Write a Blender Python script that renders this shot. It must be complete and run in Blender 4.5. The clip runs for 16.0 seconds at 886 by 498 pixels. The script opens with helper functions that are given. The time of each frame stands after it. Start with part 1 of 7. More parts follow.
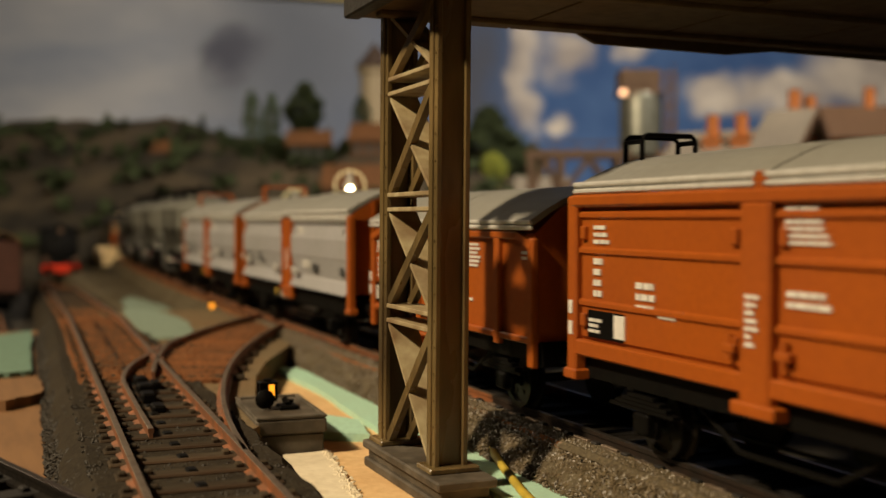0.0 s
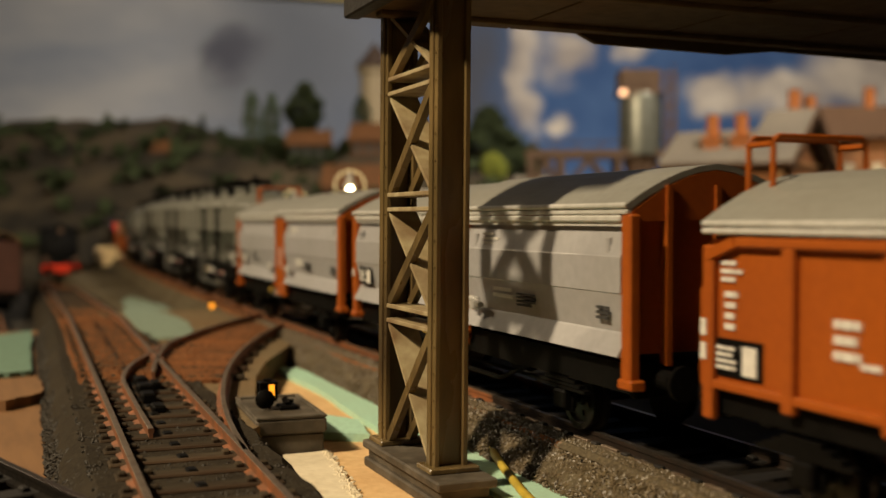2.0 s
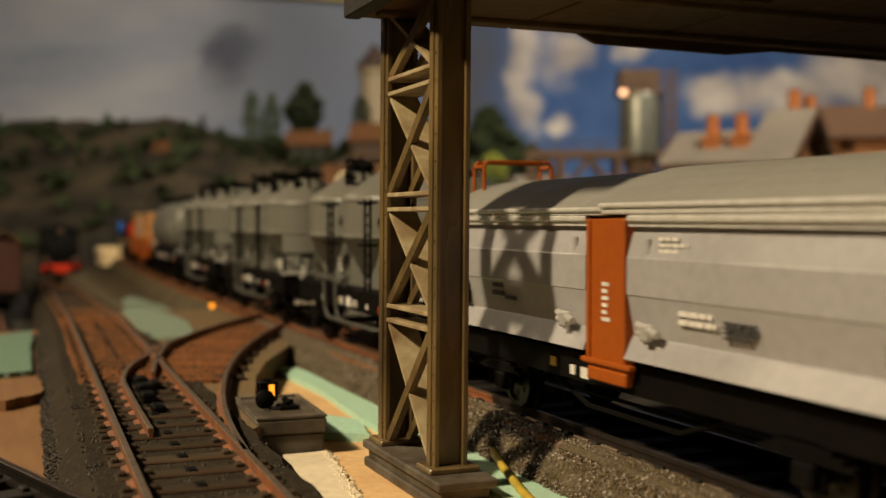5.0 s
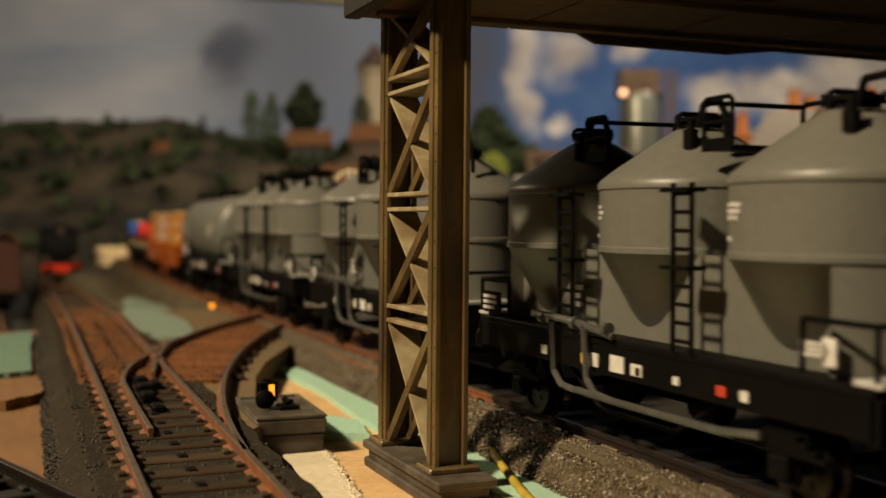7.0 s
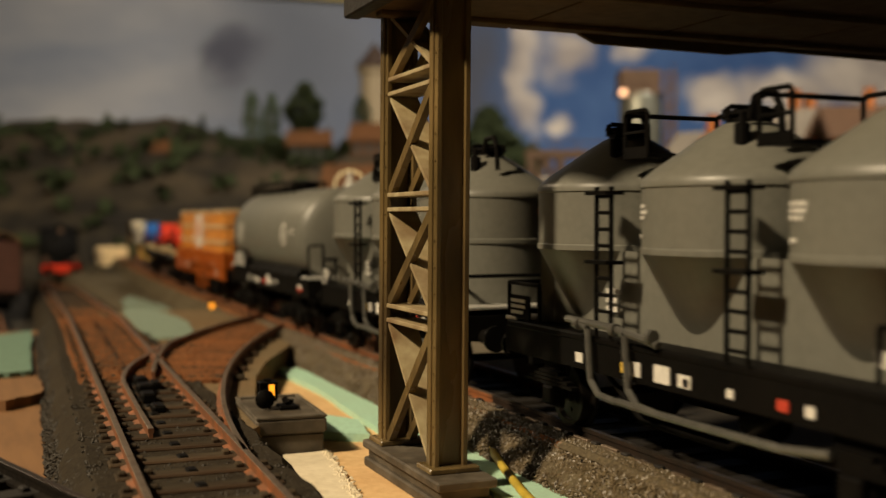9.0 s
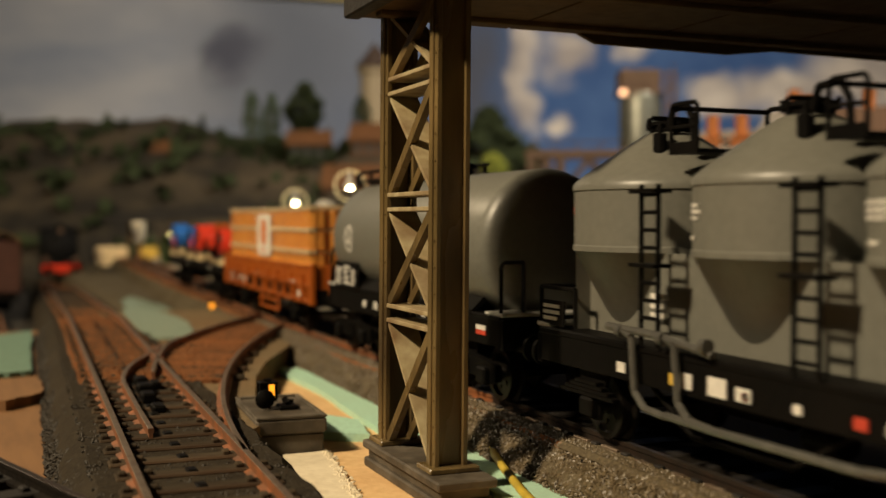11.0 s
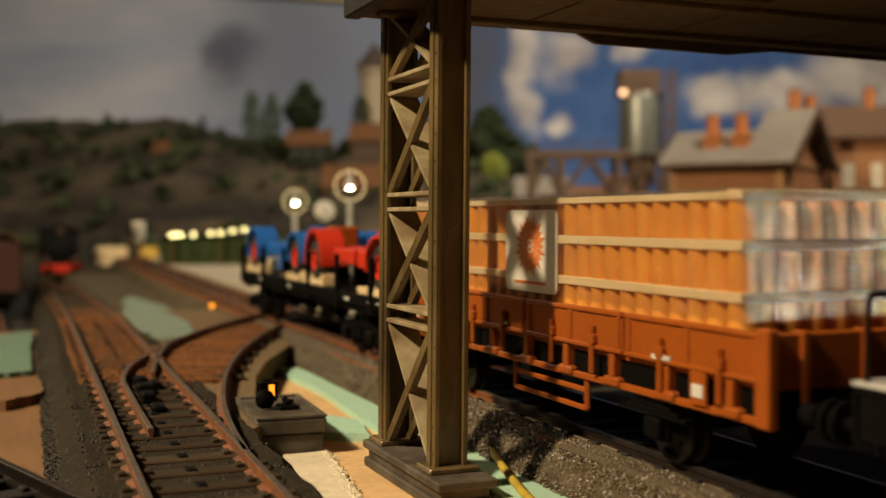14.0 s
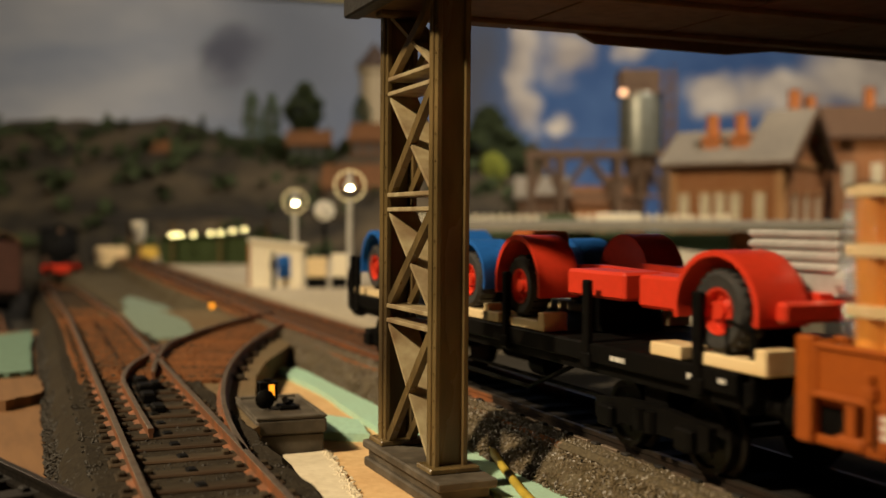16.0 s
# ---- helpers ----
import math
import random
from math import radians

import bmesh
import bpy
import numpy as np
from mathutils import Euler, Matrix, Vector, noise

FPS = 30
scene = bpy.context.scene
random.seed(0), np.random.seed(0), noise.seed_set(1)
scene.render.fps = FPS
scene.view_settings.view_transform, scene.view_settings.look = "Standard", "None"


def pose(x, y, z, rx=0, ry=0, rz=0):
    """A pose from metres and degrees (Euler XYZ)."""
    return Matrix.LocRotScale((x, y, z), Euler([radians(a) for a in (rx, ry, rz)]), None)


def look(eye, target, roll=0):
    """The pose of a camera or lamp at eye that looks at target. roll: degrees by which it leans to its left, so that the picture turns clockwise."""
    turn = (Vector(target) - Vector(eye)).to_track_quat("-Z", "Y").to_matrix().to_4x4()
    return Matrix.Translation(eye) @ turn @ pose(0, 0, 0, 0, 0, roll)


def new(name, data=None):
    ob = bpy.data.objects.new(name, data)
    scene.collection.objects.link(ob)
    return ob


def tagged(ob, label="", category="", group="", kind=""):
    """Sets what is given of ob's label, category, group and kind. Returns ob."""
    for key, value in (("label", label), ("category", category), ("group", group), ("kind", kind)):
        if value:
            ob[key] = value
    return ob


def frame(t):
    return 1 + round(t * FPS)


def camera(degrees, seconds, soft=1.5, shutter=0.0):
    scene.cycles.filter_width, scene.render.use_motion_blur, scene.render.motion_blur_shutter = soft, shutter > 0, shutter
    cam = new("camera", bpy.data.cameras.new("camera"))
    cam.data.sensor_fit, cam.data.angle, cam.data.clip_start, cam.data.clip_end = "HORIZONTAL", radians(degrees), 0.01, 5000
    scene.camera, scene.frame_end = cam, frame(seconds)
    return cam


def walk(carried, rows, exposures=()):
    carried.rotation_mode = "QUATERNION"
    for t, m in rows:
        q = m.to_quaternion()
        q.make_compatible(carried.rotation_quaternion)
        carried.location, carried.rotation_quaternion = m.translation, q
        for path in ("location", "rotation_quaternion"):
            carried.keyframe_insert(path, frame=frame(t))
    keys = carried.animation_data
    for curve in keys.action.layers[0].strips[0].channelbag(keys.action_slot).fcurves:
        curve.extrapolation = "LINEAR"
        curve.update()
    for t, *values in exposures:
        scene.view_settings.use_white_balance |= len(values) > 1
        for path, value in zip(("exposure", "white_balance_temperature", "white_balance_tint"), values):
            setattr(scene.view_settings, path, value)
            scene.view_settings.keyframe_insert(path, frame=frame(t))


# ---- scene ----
# A model railway in HO scale (1:87). Numbers below are millimetres; K turns them into metres.
K = 0.001
RAIL_TOP = 13.5          # top of the rails above the layout's underside
TRAIN_X = 103.8          # centre line of the train's track
BOARD = 4.0              # top of the plywood board


def at(x, y, z, rx=0, ry=0, rz=0):
    return pose(x * K, y * K, z * K, rx, ry, rz)


cam = camera(44.84, 16.0, soft=1.5, shutter=0.4)
EYE = at(0, 0, 50, 90 - 1.628, 0, -22.68)
walk(cam, [(0.0, EYE), (16.0, EYE)], exposures=[(0.0, 0.0), (16.0, 0.0)])
cam.data.dof.use_dof = True
cam.data.dof.focus_distance = 0.185
cam.data.dof.aperture_fstop = 20.0

# ---- light: a dim room with two warm lamps to the left, and an added fill over the station ----
world = bpy.data.worlds.new("room_dark")
world.use_nodes = True
world.node_tree.nodes["Background"].inputs[0].default_value = (0.9, 0.62, 0.36, 1)
world.node_tree.nodes["Background"].inputs[1].default_value = 0.0
scene.world = world


def unseen_lamp(name, x, y, z, target, power, size, color):
    data = bpy.data.lights.new(name, "AREA")
    data.shape, data.size, data.energy, data.color = "DISK", size * K, power, color
    ob = new(name, data)
    ob.matrix_world = look(Vector((x, y, z)) * K, Vector(target) * K)
    return ob


unseen_lamp("room_lamp", -629, 62, 712, (95, 160, 20), 13.6, 80, (1.0, 0.79, 0.515))
unseen_lamp("side_lamp", -330, 1010, 560, (95, 150, 25), 0.14, 70, (1.0, 0.78, 0.5)).data.spread = radians(56)
# Added fill with no known source; its narrow spread keeps it off the train.
unseen_lamp("station_fill", 660, 230, 980, (640, 1050, 160), 4.2, 160, (1.0, 0.87, 0.7)).data.spread = radians(92)


# ---- mesh helpers, all in millimetres ----
def part(name, bm, material, parent=None, label="", smooth=False):
    me = bpy.data.meshes.new(name)
    bmesh.ops.scale(bm, vec=(K, K, K), verts=bm.verts)
    bm.to_mesh(me)
    bm.free()
    for m in material if isinstance(material, (list, tuple)) else [material]:
        me.materials.append(m)
    if smooth:
        for p in me.polygons:
            p.use_smooth = True
        me.set_sharp_from_angle(angle=radians(38))
    ob = new(name, me)
    ob.parent = parent
    if label:
        ob["label"] = label
    return ob


def thing(name, m, label, category, group="", kind=""):
    ob = new(name)
    ob.empty_display_size = 0.005
    ob.matrix_world = m
    return tagged(ob, label, category, group, kind)


def box(bm, x0, x1, y0, y1, z0, z1, bevel=0.0, m=None):
    """A box, with its edges rounded off by bevel."""
    vs = [bm.verts.new((x, y, z)) for x in (x0, x1) for y in (y0, y1) for z in (z0, z1)]
    faces = [bm.faces.new([vs[i] for i in f]) for f in
             ((0, 1, 3, 2), (4, 6, 7, 5), (0, 4, 5, 1), (2, 3, 7, 6), (0, 2, 6, 4), (1, 5, 7, 3))]
    if m is not None:
        bmesh.ops.transform(bm, matrix=m, verts=vs)
    if bevel > 0:
        edges = list({e for f in faces for e in f.edges})
        bmesh.ops.bevel(bm, geom=edges, offset=bevel, segments=1, affect="EDGES")
    return vs


def prism(bm, outline, a0, a1, axis="y"):
    """A closed outline, pushed from a0 to a1 along an axis (outline in the two other axes)."""
    def put(p, a):
        return {"x": (a, p[0], p[1]), "y": (p[0], a, p[1]), "z": (p[0], p[1], a)}[axis]
    lo = [bm.verts.new(put(p, a0)) for p in outline]
    hi = [bm.verts.new(put(p, a1)) for p in outline]
    n = len(outline)
    for i in range(n):
        bm.faces.new((lo[i], lo[(i + 1) % n], hi[(i + 1) % n], hi[i]))
    bm.faces.new(lo[::-1])
    bm.faces.new(hi)
    bmesh.ops.recalc_face_normals(bm, faces=bm.faces)
    return lo + hi


def rod(bm, a, b, r, seg=8, r2=None):
    """A round bar from a to b."""
    a, b = Vector(a), Vector(b)
    d = b - a
    m = Matrix.Translation((a + b) / 2) @ d.to_track_quat("Z", "Y").to_matrix().to_4x4()
    bmesh.ops.create_cone(bm, cap_ends=True, segments=seg, radius1=r, radius2=r if r2 is None else r2,
                          depth=d.length, matrix=m)


def bent(bm, pts, r, seg=6):
    for a, b in zip(pts, pts[1:]):
        rod(bm, a, b, r, seg)


def beam(bm, a, b, w, h, up=(0, 0, 1)):
    """A bar of square section from a to b; w across, h along up."""
    a, b, up = Vector(a), Vector(b), Vector(up)
    d = (b - a).normalized()
    side = d.cross(up).normalized()
    up = side.cross(d)
    vs = []
    for p in (a, b):
        for i, j in ((-1, -1), (1, -1), (1, 1), (-1, 1)):
            vs.append(bm.verts.new(p + side * (i * w / 2) + up * (j * h / 2)))
    for f in ((0, 1, 2, 3), (7, 6, 5, 4), (0, 4, 5, 1), (1, 5, 6, 2), (2, 6, 7, 3), (3, 7, 4, 0)):
        bm.faces.new([vs[i] for i in f])
    bmesh.ops.recalc_face_normals(bm, faces=bm.faces)


def lathe(bm, profile, seg=32, m=None, closed=False):
    """A body turned about z from (radius, height) pairs."""
    rings = []
    for r, z in profile:
        if r < 1e-4:
            rings.append([bm.verts.new((0, 0, z))])
        else:
            rings.append([bm.verts.new((r * math.cos(2 * math.pi * i / seg), r * math.sin(2 * math.pi * i / seg), z))
                          for i in range(seg)])
    for p, q in zip(rings, rings[1:]):
        for i in range(seg):
            j = (i + 1) % seg
            if len(p) == 1 and len(q) == 1:
                continue
            if len(p) == 1:
                bm.faces.new((p[0], q[j], q[i]))
            elif len(q) == 1:
                bm.faces.new((p[i], p[j], q[0]))
            else:
                bm.faces.new((p[i], p[j], q[j], q[i]))
    for ring, flip in ((rings[0], True), (rings[-1], False)):
        if len(ring) > 1 and not closed:
            bm.faces.new(ring[::-1] if flip else ring)
    vs = [v for r in rings for v in r]
    if m is not None:
        bmesh.ops.transform(bm, matrix=m, verts=vs)
    return vs


def fresh():
    return bmesh.new()


TO_X = Matrix.Rotation(radians(90), 4, "Y")     # turns an upright body to lie along x
TO_Y = Matrix.Rotation(radians(-90), 4, "X")    # and along y
# ---- materials ----
def surface(name, color, color2=None, rough=0.6, metal=0.0, grain=300.0, bump=0.2, dirt=None, dirt_amount=0.4,
            dirt_scale=60.0, spec=0.5, stretch=(1, 1, 1), coat=0.0, per_object=0.0):
    """A procedural surface: two tones at a fine grain, a dirt tone in larger patches, relief and uneven gloss.
    Scales are per metre."""
    mat = bpy.data.materials.new(name)
    mat.use_nodes = True
    nt = mat.node_tree
    n, l = nt.nodes, nt.links
    b = n["Principled BSDF"]
    co = n.new("ShaderNodeTexCoord")
    mp = n.new("ShaderNodeMapping")
    mp.inputs["Scale"].default_value = stretch
    l.new(co.outputs["Object"], mp.inputs[0])

    def noise_at(scale, detail=4.0):
        t = n.new("ShaderNodeTexNoise")
        t.inputs["Scale"].default_value, t.inputs["Detail"].default_value = scale, detail
        l.new(mp.outputs[0], t.inputs[0])
        return t

    def mix(a, c, fac):
        m = n.new("ShaderNodeMix")
        m.data_type = "RGBA"
        for value, socket in ((a, m.inputs[6]), (c, m.inputs[7]), (fac, m.inputs[0])):
            if isinstance(value, bpy.types.NodeSocket):
                l.new(value, socket)
            else:
                socket.default_value = (*value, 1) if isinstance(value, tuple) else value
        return m.outputs[2]

    def ramp(socket, lo, hi):
        r = n.new("ShaderNodeMapRange")
        r.inputs[1].default_value, r.inputs[2].default_value = lo, hi
        l.new(socket, r.inputs[0])
        return r.outputs[0]

    fine, wide = noise_at(grain), noise_at(dirt_scale, 6.0)
    c2 = color2 or tuple(v * 0.72 for v in color)
    out = mix(color, c2, ramp(fine.outputs["Fac"], 0.35, 0.7))
    if dirt:
        m = n.new("ShaderNodeMath")
        m.operation = "MULTIPLY"
        l.new(ramp(wide.outputs["Fac"], 0.42, 0.72), m.inputs[0])
        m.inputs[1].default_value = dirt_amount
        out = mix(out, dirt, m.outputs[0])
    if per_object:
        info = n.new("ShaderNodeObjectInfo")
        hsv = n.new("ShaderNodeHueSaturation")
        r = n.new("ShaderNodeMapRange")
        r.inputs[3].default_value, r.inputs[4].default_value = 1 - per_object, 1 + per_object
        l.new(info.outputs["Random"], r.inputs[0])
        l.new(r.outputs[0], hsv.inputs["Value"])
        l.new(out, hsv.inputs["Color"])
        out = hsv.outputs[0]
    l.new(out, b.inputs["Base Color"])
    rr = n.new("ShaderNodeMapRange")
    rr.inputs[3].default_value, rr.inputs[4].default_value = max(rough - 0.12, 0.05), min(rough + 0.15, 1)
    l.new(wide.outputs["Fac"], rr.inputs[0])
    l.new(rr.outputs[0], b.inputs["Roughness"])
    b.inputs["Metallic"].default_value = metal
    b.inputs["Specular IOR Level"].default_value = spec
    b.inputs["Coat Weight"].default_value = coat
    if bump:
        bp = n.new("ShaderNodeBump")
        bp.inputs["Strength"].default_value, bp.inputs["Distance"].default_value = bump, 0.0004
        l.new(fine.outputs["Fac"], bp.inputs["Height"])
        l.new(bp.outputs[0], b.inputs["Normal"])
    return mat


def glow(name, color, strength):
    mat = bpy.data.materials.new(name)
    mat.use_nodes = True
    b = mat.node_tree.nodes["Principled BSDF"]
    b.inputs["Base Color"].default_value = (*color, 1)
    b.inputs["Emission Color"].default_value = (*color, 1)
    b.inputs["Emission Strength"].default_value = strength
    return mat


def glass(name, color=(1, 1, 1), rough=0.05, ior=1.45):
    mat = bpy.data.materials.new(name)
    mat.use_nodes = True
    b = mat.node_tree.nodes["Principled BSDF"]
    b.inputs["Base Color"].default_value = (*color, 1)
    b.inputs["Transmission Weight"].default_value = 1.0
    b.inputs["Roughness"].default_value, b.inputs["IOR"].default_value = rough, ior
    return mat


ORANGE = surface("oxide_orange_plastic", (0.35, 0.083, 0.009), (0.3, 0.07, 0.008), 0.42, grain=900, bump=0.06, spec=0.28,
                 dirt=(0.24, 0.052, 0.01), dirt_amount=0.45, dirt_scale=45)
GREY_ROOF = surface("grey_roof_paint", (0.27, 0.265, 0.235), (0.235, 0.23, 0.2), 0.45, grain=700, bump=0.08,
                    dirt=(0.2, 0.19, 0.16), dirt_amount=0.4, dirt_scale=50)
SILVER = surface("silver_grey_door", (0.4, 0.395, 0.4), (0.35, 0.345, 0.35), 0.4, metal=0.15, grain=600, bump=0.05,
                 dirt=(0.26, 0.25, 0.22), dirt_amount=0.35, dirt_scale=40)
SILO_GREY = surface("silo_grey_plastic", (0.155, 0.155, 0.132), (0.132, 0.132, 0.112), 0.38, grain=800, bump=0.05,
                    dirt=(0.15, 0.14, 0.11), dirt_amount=0.45, dirt_scale=40)
BLACK = surface("black_plastic", (0.004, 0.0038, 0.0036), (0.006, 0.0055, 0.005), 0.5, grain=700, bump=0.1, spec=0.05,
                dirt=(0.008, 0.0065, 0.005), dirt_amount=0.4, dirt_scale=80)
STEEL = surface("dull_wheel_steel", (0.022, 0.019, 0.016), None, 0.4, metal=0.7, grain=400, bump=0.1)
RAIL = surface("rusty_rail_side", (0.17, 0.075, 0.034), (0.34, 0.115, 0.038), 0.6, metal=0.2, grain=260, bump=0.4,
               dirt=(0.07, 0.05, 0.04), dirt_amount=0.6, dirt_scale=40)
RAIL_HEAD = surface("rail_head_steel", (0.22, 0.17, 0.125), (0.15, 0.105, 0.07), 0.45, metal=0.6, grain=500, bump=0.1)
SLEEPER = surface("weathered_sleeper", (0.052, 0.041, 0.026), (0.028, 0.022, 0.014), 0.85, grain=700, bump=0.5, spec=0.12,
                  dirt=(0.17, 0.07, 0.03), dirt_amount=0.35, dirt_scale=45, stretch=(0.3, 1, 1), per_object=0.25)
RUST_BED = surface("rust_stained_ballast", (0.22, 0.092, 0.038), (0.1, 0.048, 0.022), 0.9, grain=900, bump=1.0, spec=0.12,
                   dirt=(0.33, 0.125, 0.042), dirt_amount=0.55, dirt_scale=42)
BALLAST = surface("grey_ballast", (0.115, 0.09, 0.053), (0.05, 0.038, 0.022), 0.85, grain=1100, bump=1.0, spec=0.15,
                  dirt=(0.16, 0.135, 0.09), dirt_amount=0.5, dirt_scale=50)
STONE = surface("ballast_grain", (0.15, 0.112, 0.06), (0.06, 0.043, 0.023), 0.42, grain=900, bump=0.3, spec=0.55)
PLYWOOD = surface("bare_plywood", (0.52, 0.29, 0.11), (0.43, 0.225, 0.08), 0.7, grain=350, bump=0.15,
                  dirt=(0.4, 0.24, 0.11), dirt_amount=0.5, dirt_scale=14, stretch=(1, 0.15, 1))
PLASTER = surface("pale_plaster", (0.75, 0.66, 0.48), (0.66, 0.57, 0.4), 0.8, grain=500, bump=0.4)
FELT = surface("mint_green_foam", (0.42, 0.68, 0.52), (0.36, 0.58, 0.44), 0.9, grain=900, bump=0.5,
               dirt=(0.38, 0.5, 0.36), dirt_amount=0.5, dirt_scale=40)
PILLAR = surface("rust_washed_girder", (0.11, 0.076, 0.03), (0.21, 0.143, 0.058), 0.26, grain=220, bump=0.25,
                 dirt=(0.028, 0.017, 0.009), dirt_amount=0.9, dirt_scale=75, stretch=(1, 1, 0.28))
# Dust, plus the lit look of the upward faces, in one paler tone.
GUSSET = surface("dusty_lit_girder_flange", (0.42, 0.35, 0.2), (0.29, 0.22, 0.11), 0.6, grain=350, bump=0.3,
                 dirt=(0.13, 0.062, 0.022), dirt_amount=0.8, dirt_scale=130)
CONCRETE = surface("dark_cast_base", (0.068, 0.053, 0.034), (0.04, 0.031, 0.02), 0.7, grain=400, bump=0.5,
                   dirt=(0.3, 0.26, 0.2), dirt_amount=0.3, dirt_scale=130)
DECK = surface("dark_brown_deck", (0.14, 0.088, 0.038), (0.1, 0.06, 0.026), 0.7, grain=300, bump=0.2, spec=0.15)
ROOM = surface("room_wall_paint", (0.09, 0.078, 0.066), None, 0.9, grain=30, bump=0.05)
PLATFORM = surface("platform_slab", (0.55, 0.48, 0.36), (0.43, 0.37, 0.27), 0.8, grain=250, bump=0.2,
                   dirt=(0.25, 0.2, 0.14), dirt_amount=0.5, dirt_scale=20)

WHITE = surface("white_print", (0.72, 0.7, 0.64), (0.6, 0.58, 0.53), 0.5, grain=900, bump=0.0)
RED_PRINT = surface("red_print", (0.55, 0.06, 0.03), None, 0.5, grain=900, bump=0.0)
YELLOW_PRINT = surface("yellow_print", (0.75, 0.5, 0.08), None, 0.5, grain=900, bump=0.0)
DARK_PRINT = surface("dark_print", (0.05, 0.05, 0.05), None, 0.5, grain=900, bump=0.0)
PIPE = surface("bare_grey_pipe", (0.15, 0.147, 0.132), None, 0.35, metal=0.5, grain=500, bump=0.05)
TILE_CLAY = surface("stacked_clay_pipe", (0.86, 0.37, 0.06), (0.76, 0.29, 0.045), 0.4, grain=300, bump=0.1,
                    dirt=(0.42, 0.14, 0.04), dirt_amount=0.5, dirt_scale=60, coat=0.8, per_object=0.12)
BATTEN = surface("pale_batten_wood", (0.84, 0.66, 0.38), (0.74, 0.55, 0.29), 0.45, grain=400, bump=0.2,
                 stretch=(1, 0.15, 1), coat=0.3)
CARD = surface("white_card", (0.82, 0.78, 0.68), (0.76, 0.72, 0.62), 0.45, grain=300, bump=0.05, coat=0.3)
ORANGE_PRINT = surface("orange_print", (0.75, 0.22, 0.05), None, 0.5, grain=900, bump=0.0)
RED_PAINT = surface("bright_red_plastic", (0.68, 0.045, 0.018), (0.6, 0.04, 0.015), 0.33, grain=700, bump=0.04,
                    dirt=(0.45, 0.03, 0.015), dirt_amount=0.3)
BLUE_PAINT = surface("bright_blue_plastic", (0.02, 0.14, 0.5), (0.018, 0.12, 0.44), 0.33, grain=700, bump=0.04)
RUBBER = surface("black_tyre_rubber", (0.022, 0.021, 0.02), (0.035, 0.033, 0.03), 0.75, grain=900, bump=0.3)
ALLOY = surface("silver_engine_plastic", (0.6, 0.59, 0.56), (0.5, 0.49, 0.46), 0.35, metal=0.4, grain=500, bump=0.05)


def film_sheet():
    """Clear film: mostly see-through, with a wrinkled gloss."""
    mat = bpy.data.materials.new("clear_wrapping_film")
    mat.use_nodes = True
    n, l = mat.node_tree.nodes, mat.node_tree.links
    clear, gloss, both = n.new("ShaderNodeBsdfTransparent"), n.new("ShaderNodeBsdfGlossy"), n.new("ShaderNodeMixShader")
    folds, bp = n.new("ShaderNodeTexNoise"), n.new("ShaderNodeBump")
    folds.inputs["Scale"].default_value, folds.inputs["Detail"].default_value = 190.0, 3.0
    bp.inputs["Strength"].default_value, bp.inputs["Distance"].default_value = 1.0, 0.0012
    gloss.inputs["Roughness"].default_value, both.inputs[0].default_value = 0.09, 0.24
    l.new(folds.outputs["Fac"], bp.inputs["Height"])
    l.new(bp.outputs[0], gloss.inputs["Normal"])
    l.new(clear.outputs[0], both.inputs[1])
    l.new(gloss.outputs[0], both.inputs[2])
    l.new(both.outputs[0], n["Material Output"].inputs["Surface"])
    return mat


FILM = film_sheet()
# Paler than roof and walls: their edge highlight is put into this tone.
EDGE = surface("bright_roof_edge", (0.62, 0.61, 0.57), (0.5, 0.49, 0.45), 0.35, metal=0.2, grain=500, bump=0.05)
DARK_STONE = surface("dark_ballast_grain", (0.034, 0.027, 0.018), (0.017, 0.014, 0.01), 0.6, grain=900, bump=0.3, spec=0.3)
# Near black: stands in for shade under the train; also used on dark parts.
DARK_SHADE_BED = surface("shade_dark_ballast", (0.011, 0.0085, 0.006), (0.006, 0.005, 0.004), 0.85, grain=900, bump=0.8, spec=0.1)
DARK_SHADE_WOOD = surface("shade_dark_wood", (0.007, 0.0055, 0.004), (0.011, 0.008, 0.006), 0.7, grain=700, bump=0.5, per_object=0.25)
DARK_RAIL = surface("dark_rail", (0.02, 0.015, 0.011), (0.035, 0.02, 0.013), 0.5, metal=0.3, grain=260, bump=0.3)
MAIN_HEAD = surface("shade_dark_rail_head", (0.07, 0.06, 0.05), (0.04, 0.033, 0.027), 0.35, metal=0.6, grain=500, bump=0.1)
DARK_BALLAST = surface("dark_grey_ballast", (0.036, 0.029, 0.019), (0.018, 0.014, 0.01), 0.9, grain=1100, bump=1.0, spec=0.1,
                       dirt=(0.055, 0.043, 0.028), dirt_amount=0.5, dirt_scale=50)
SOOT = surface("soot_black", (0.005, 0.005, 0.005), None, 0.7, grain=500, bump=0.1, spec=0.15)
SCENERY = surface("dark_low_bounce_scenery", (0.03, 0.025, 0.018), (0.02, 0.017, 0.012), 0.9, grain=80, bump=0.4)
BRANCH_BED = surface("tan_branch_ballast", (0.2, 0.145, 0.08), (0.13, 0.095, 0.052), 0.9, grain=1000, bump=0.6, spec=0.15,
                     dirt=(0.24, 0.12, 0.05), dirt_amount=0.3, dirt_scale=35)
FELT_PALE = surface("faded_green_foam", (0.22, 0.29, 0.225), (0.17, 0.225, 0.175), 0.95, grain=600, bump=0.5)
PALE_BOARD = surface("pale_tan_board", (0.78, 0.53, 0.26), (0.66, 0.42, 0.19), 0.85, grain=500, bump=0.4, dirt=(0.5, 0.29, 0.12), dirt_amount=0.6, dirt_scale=60)
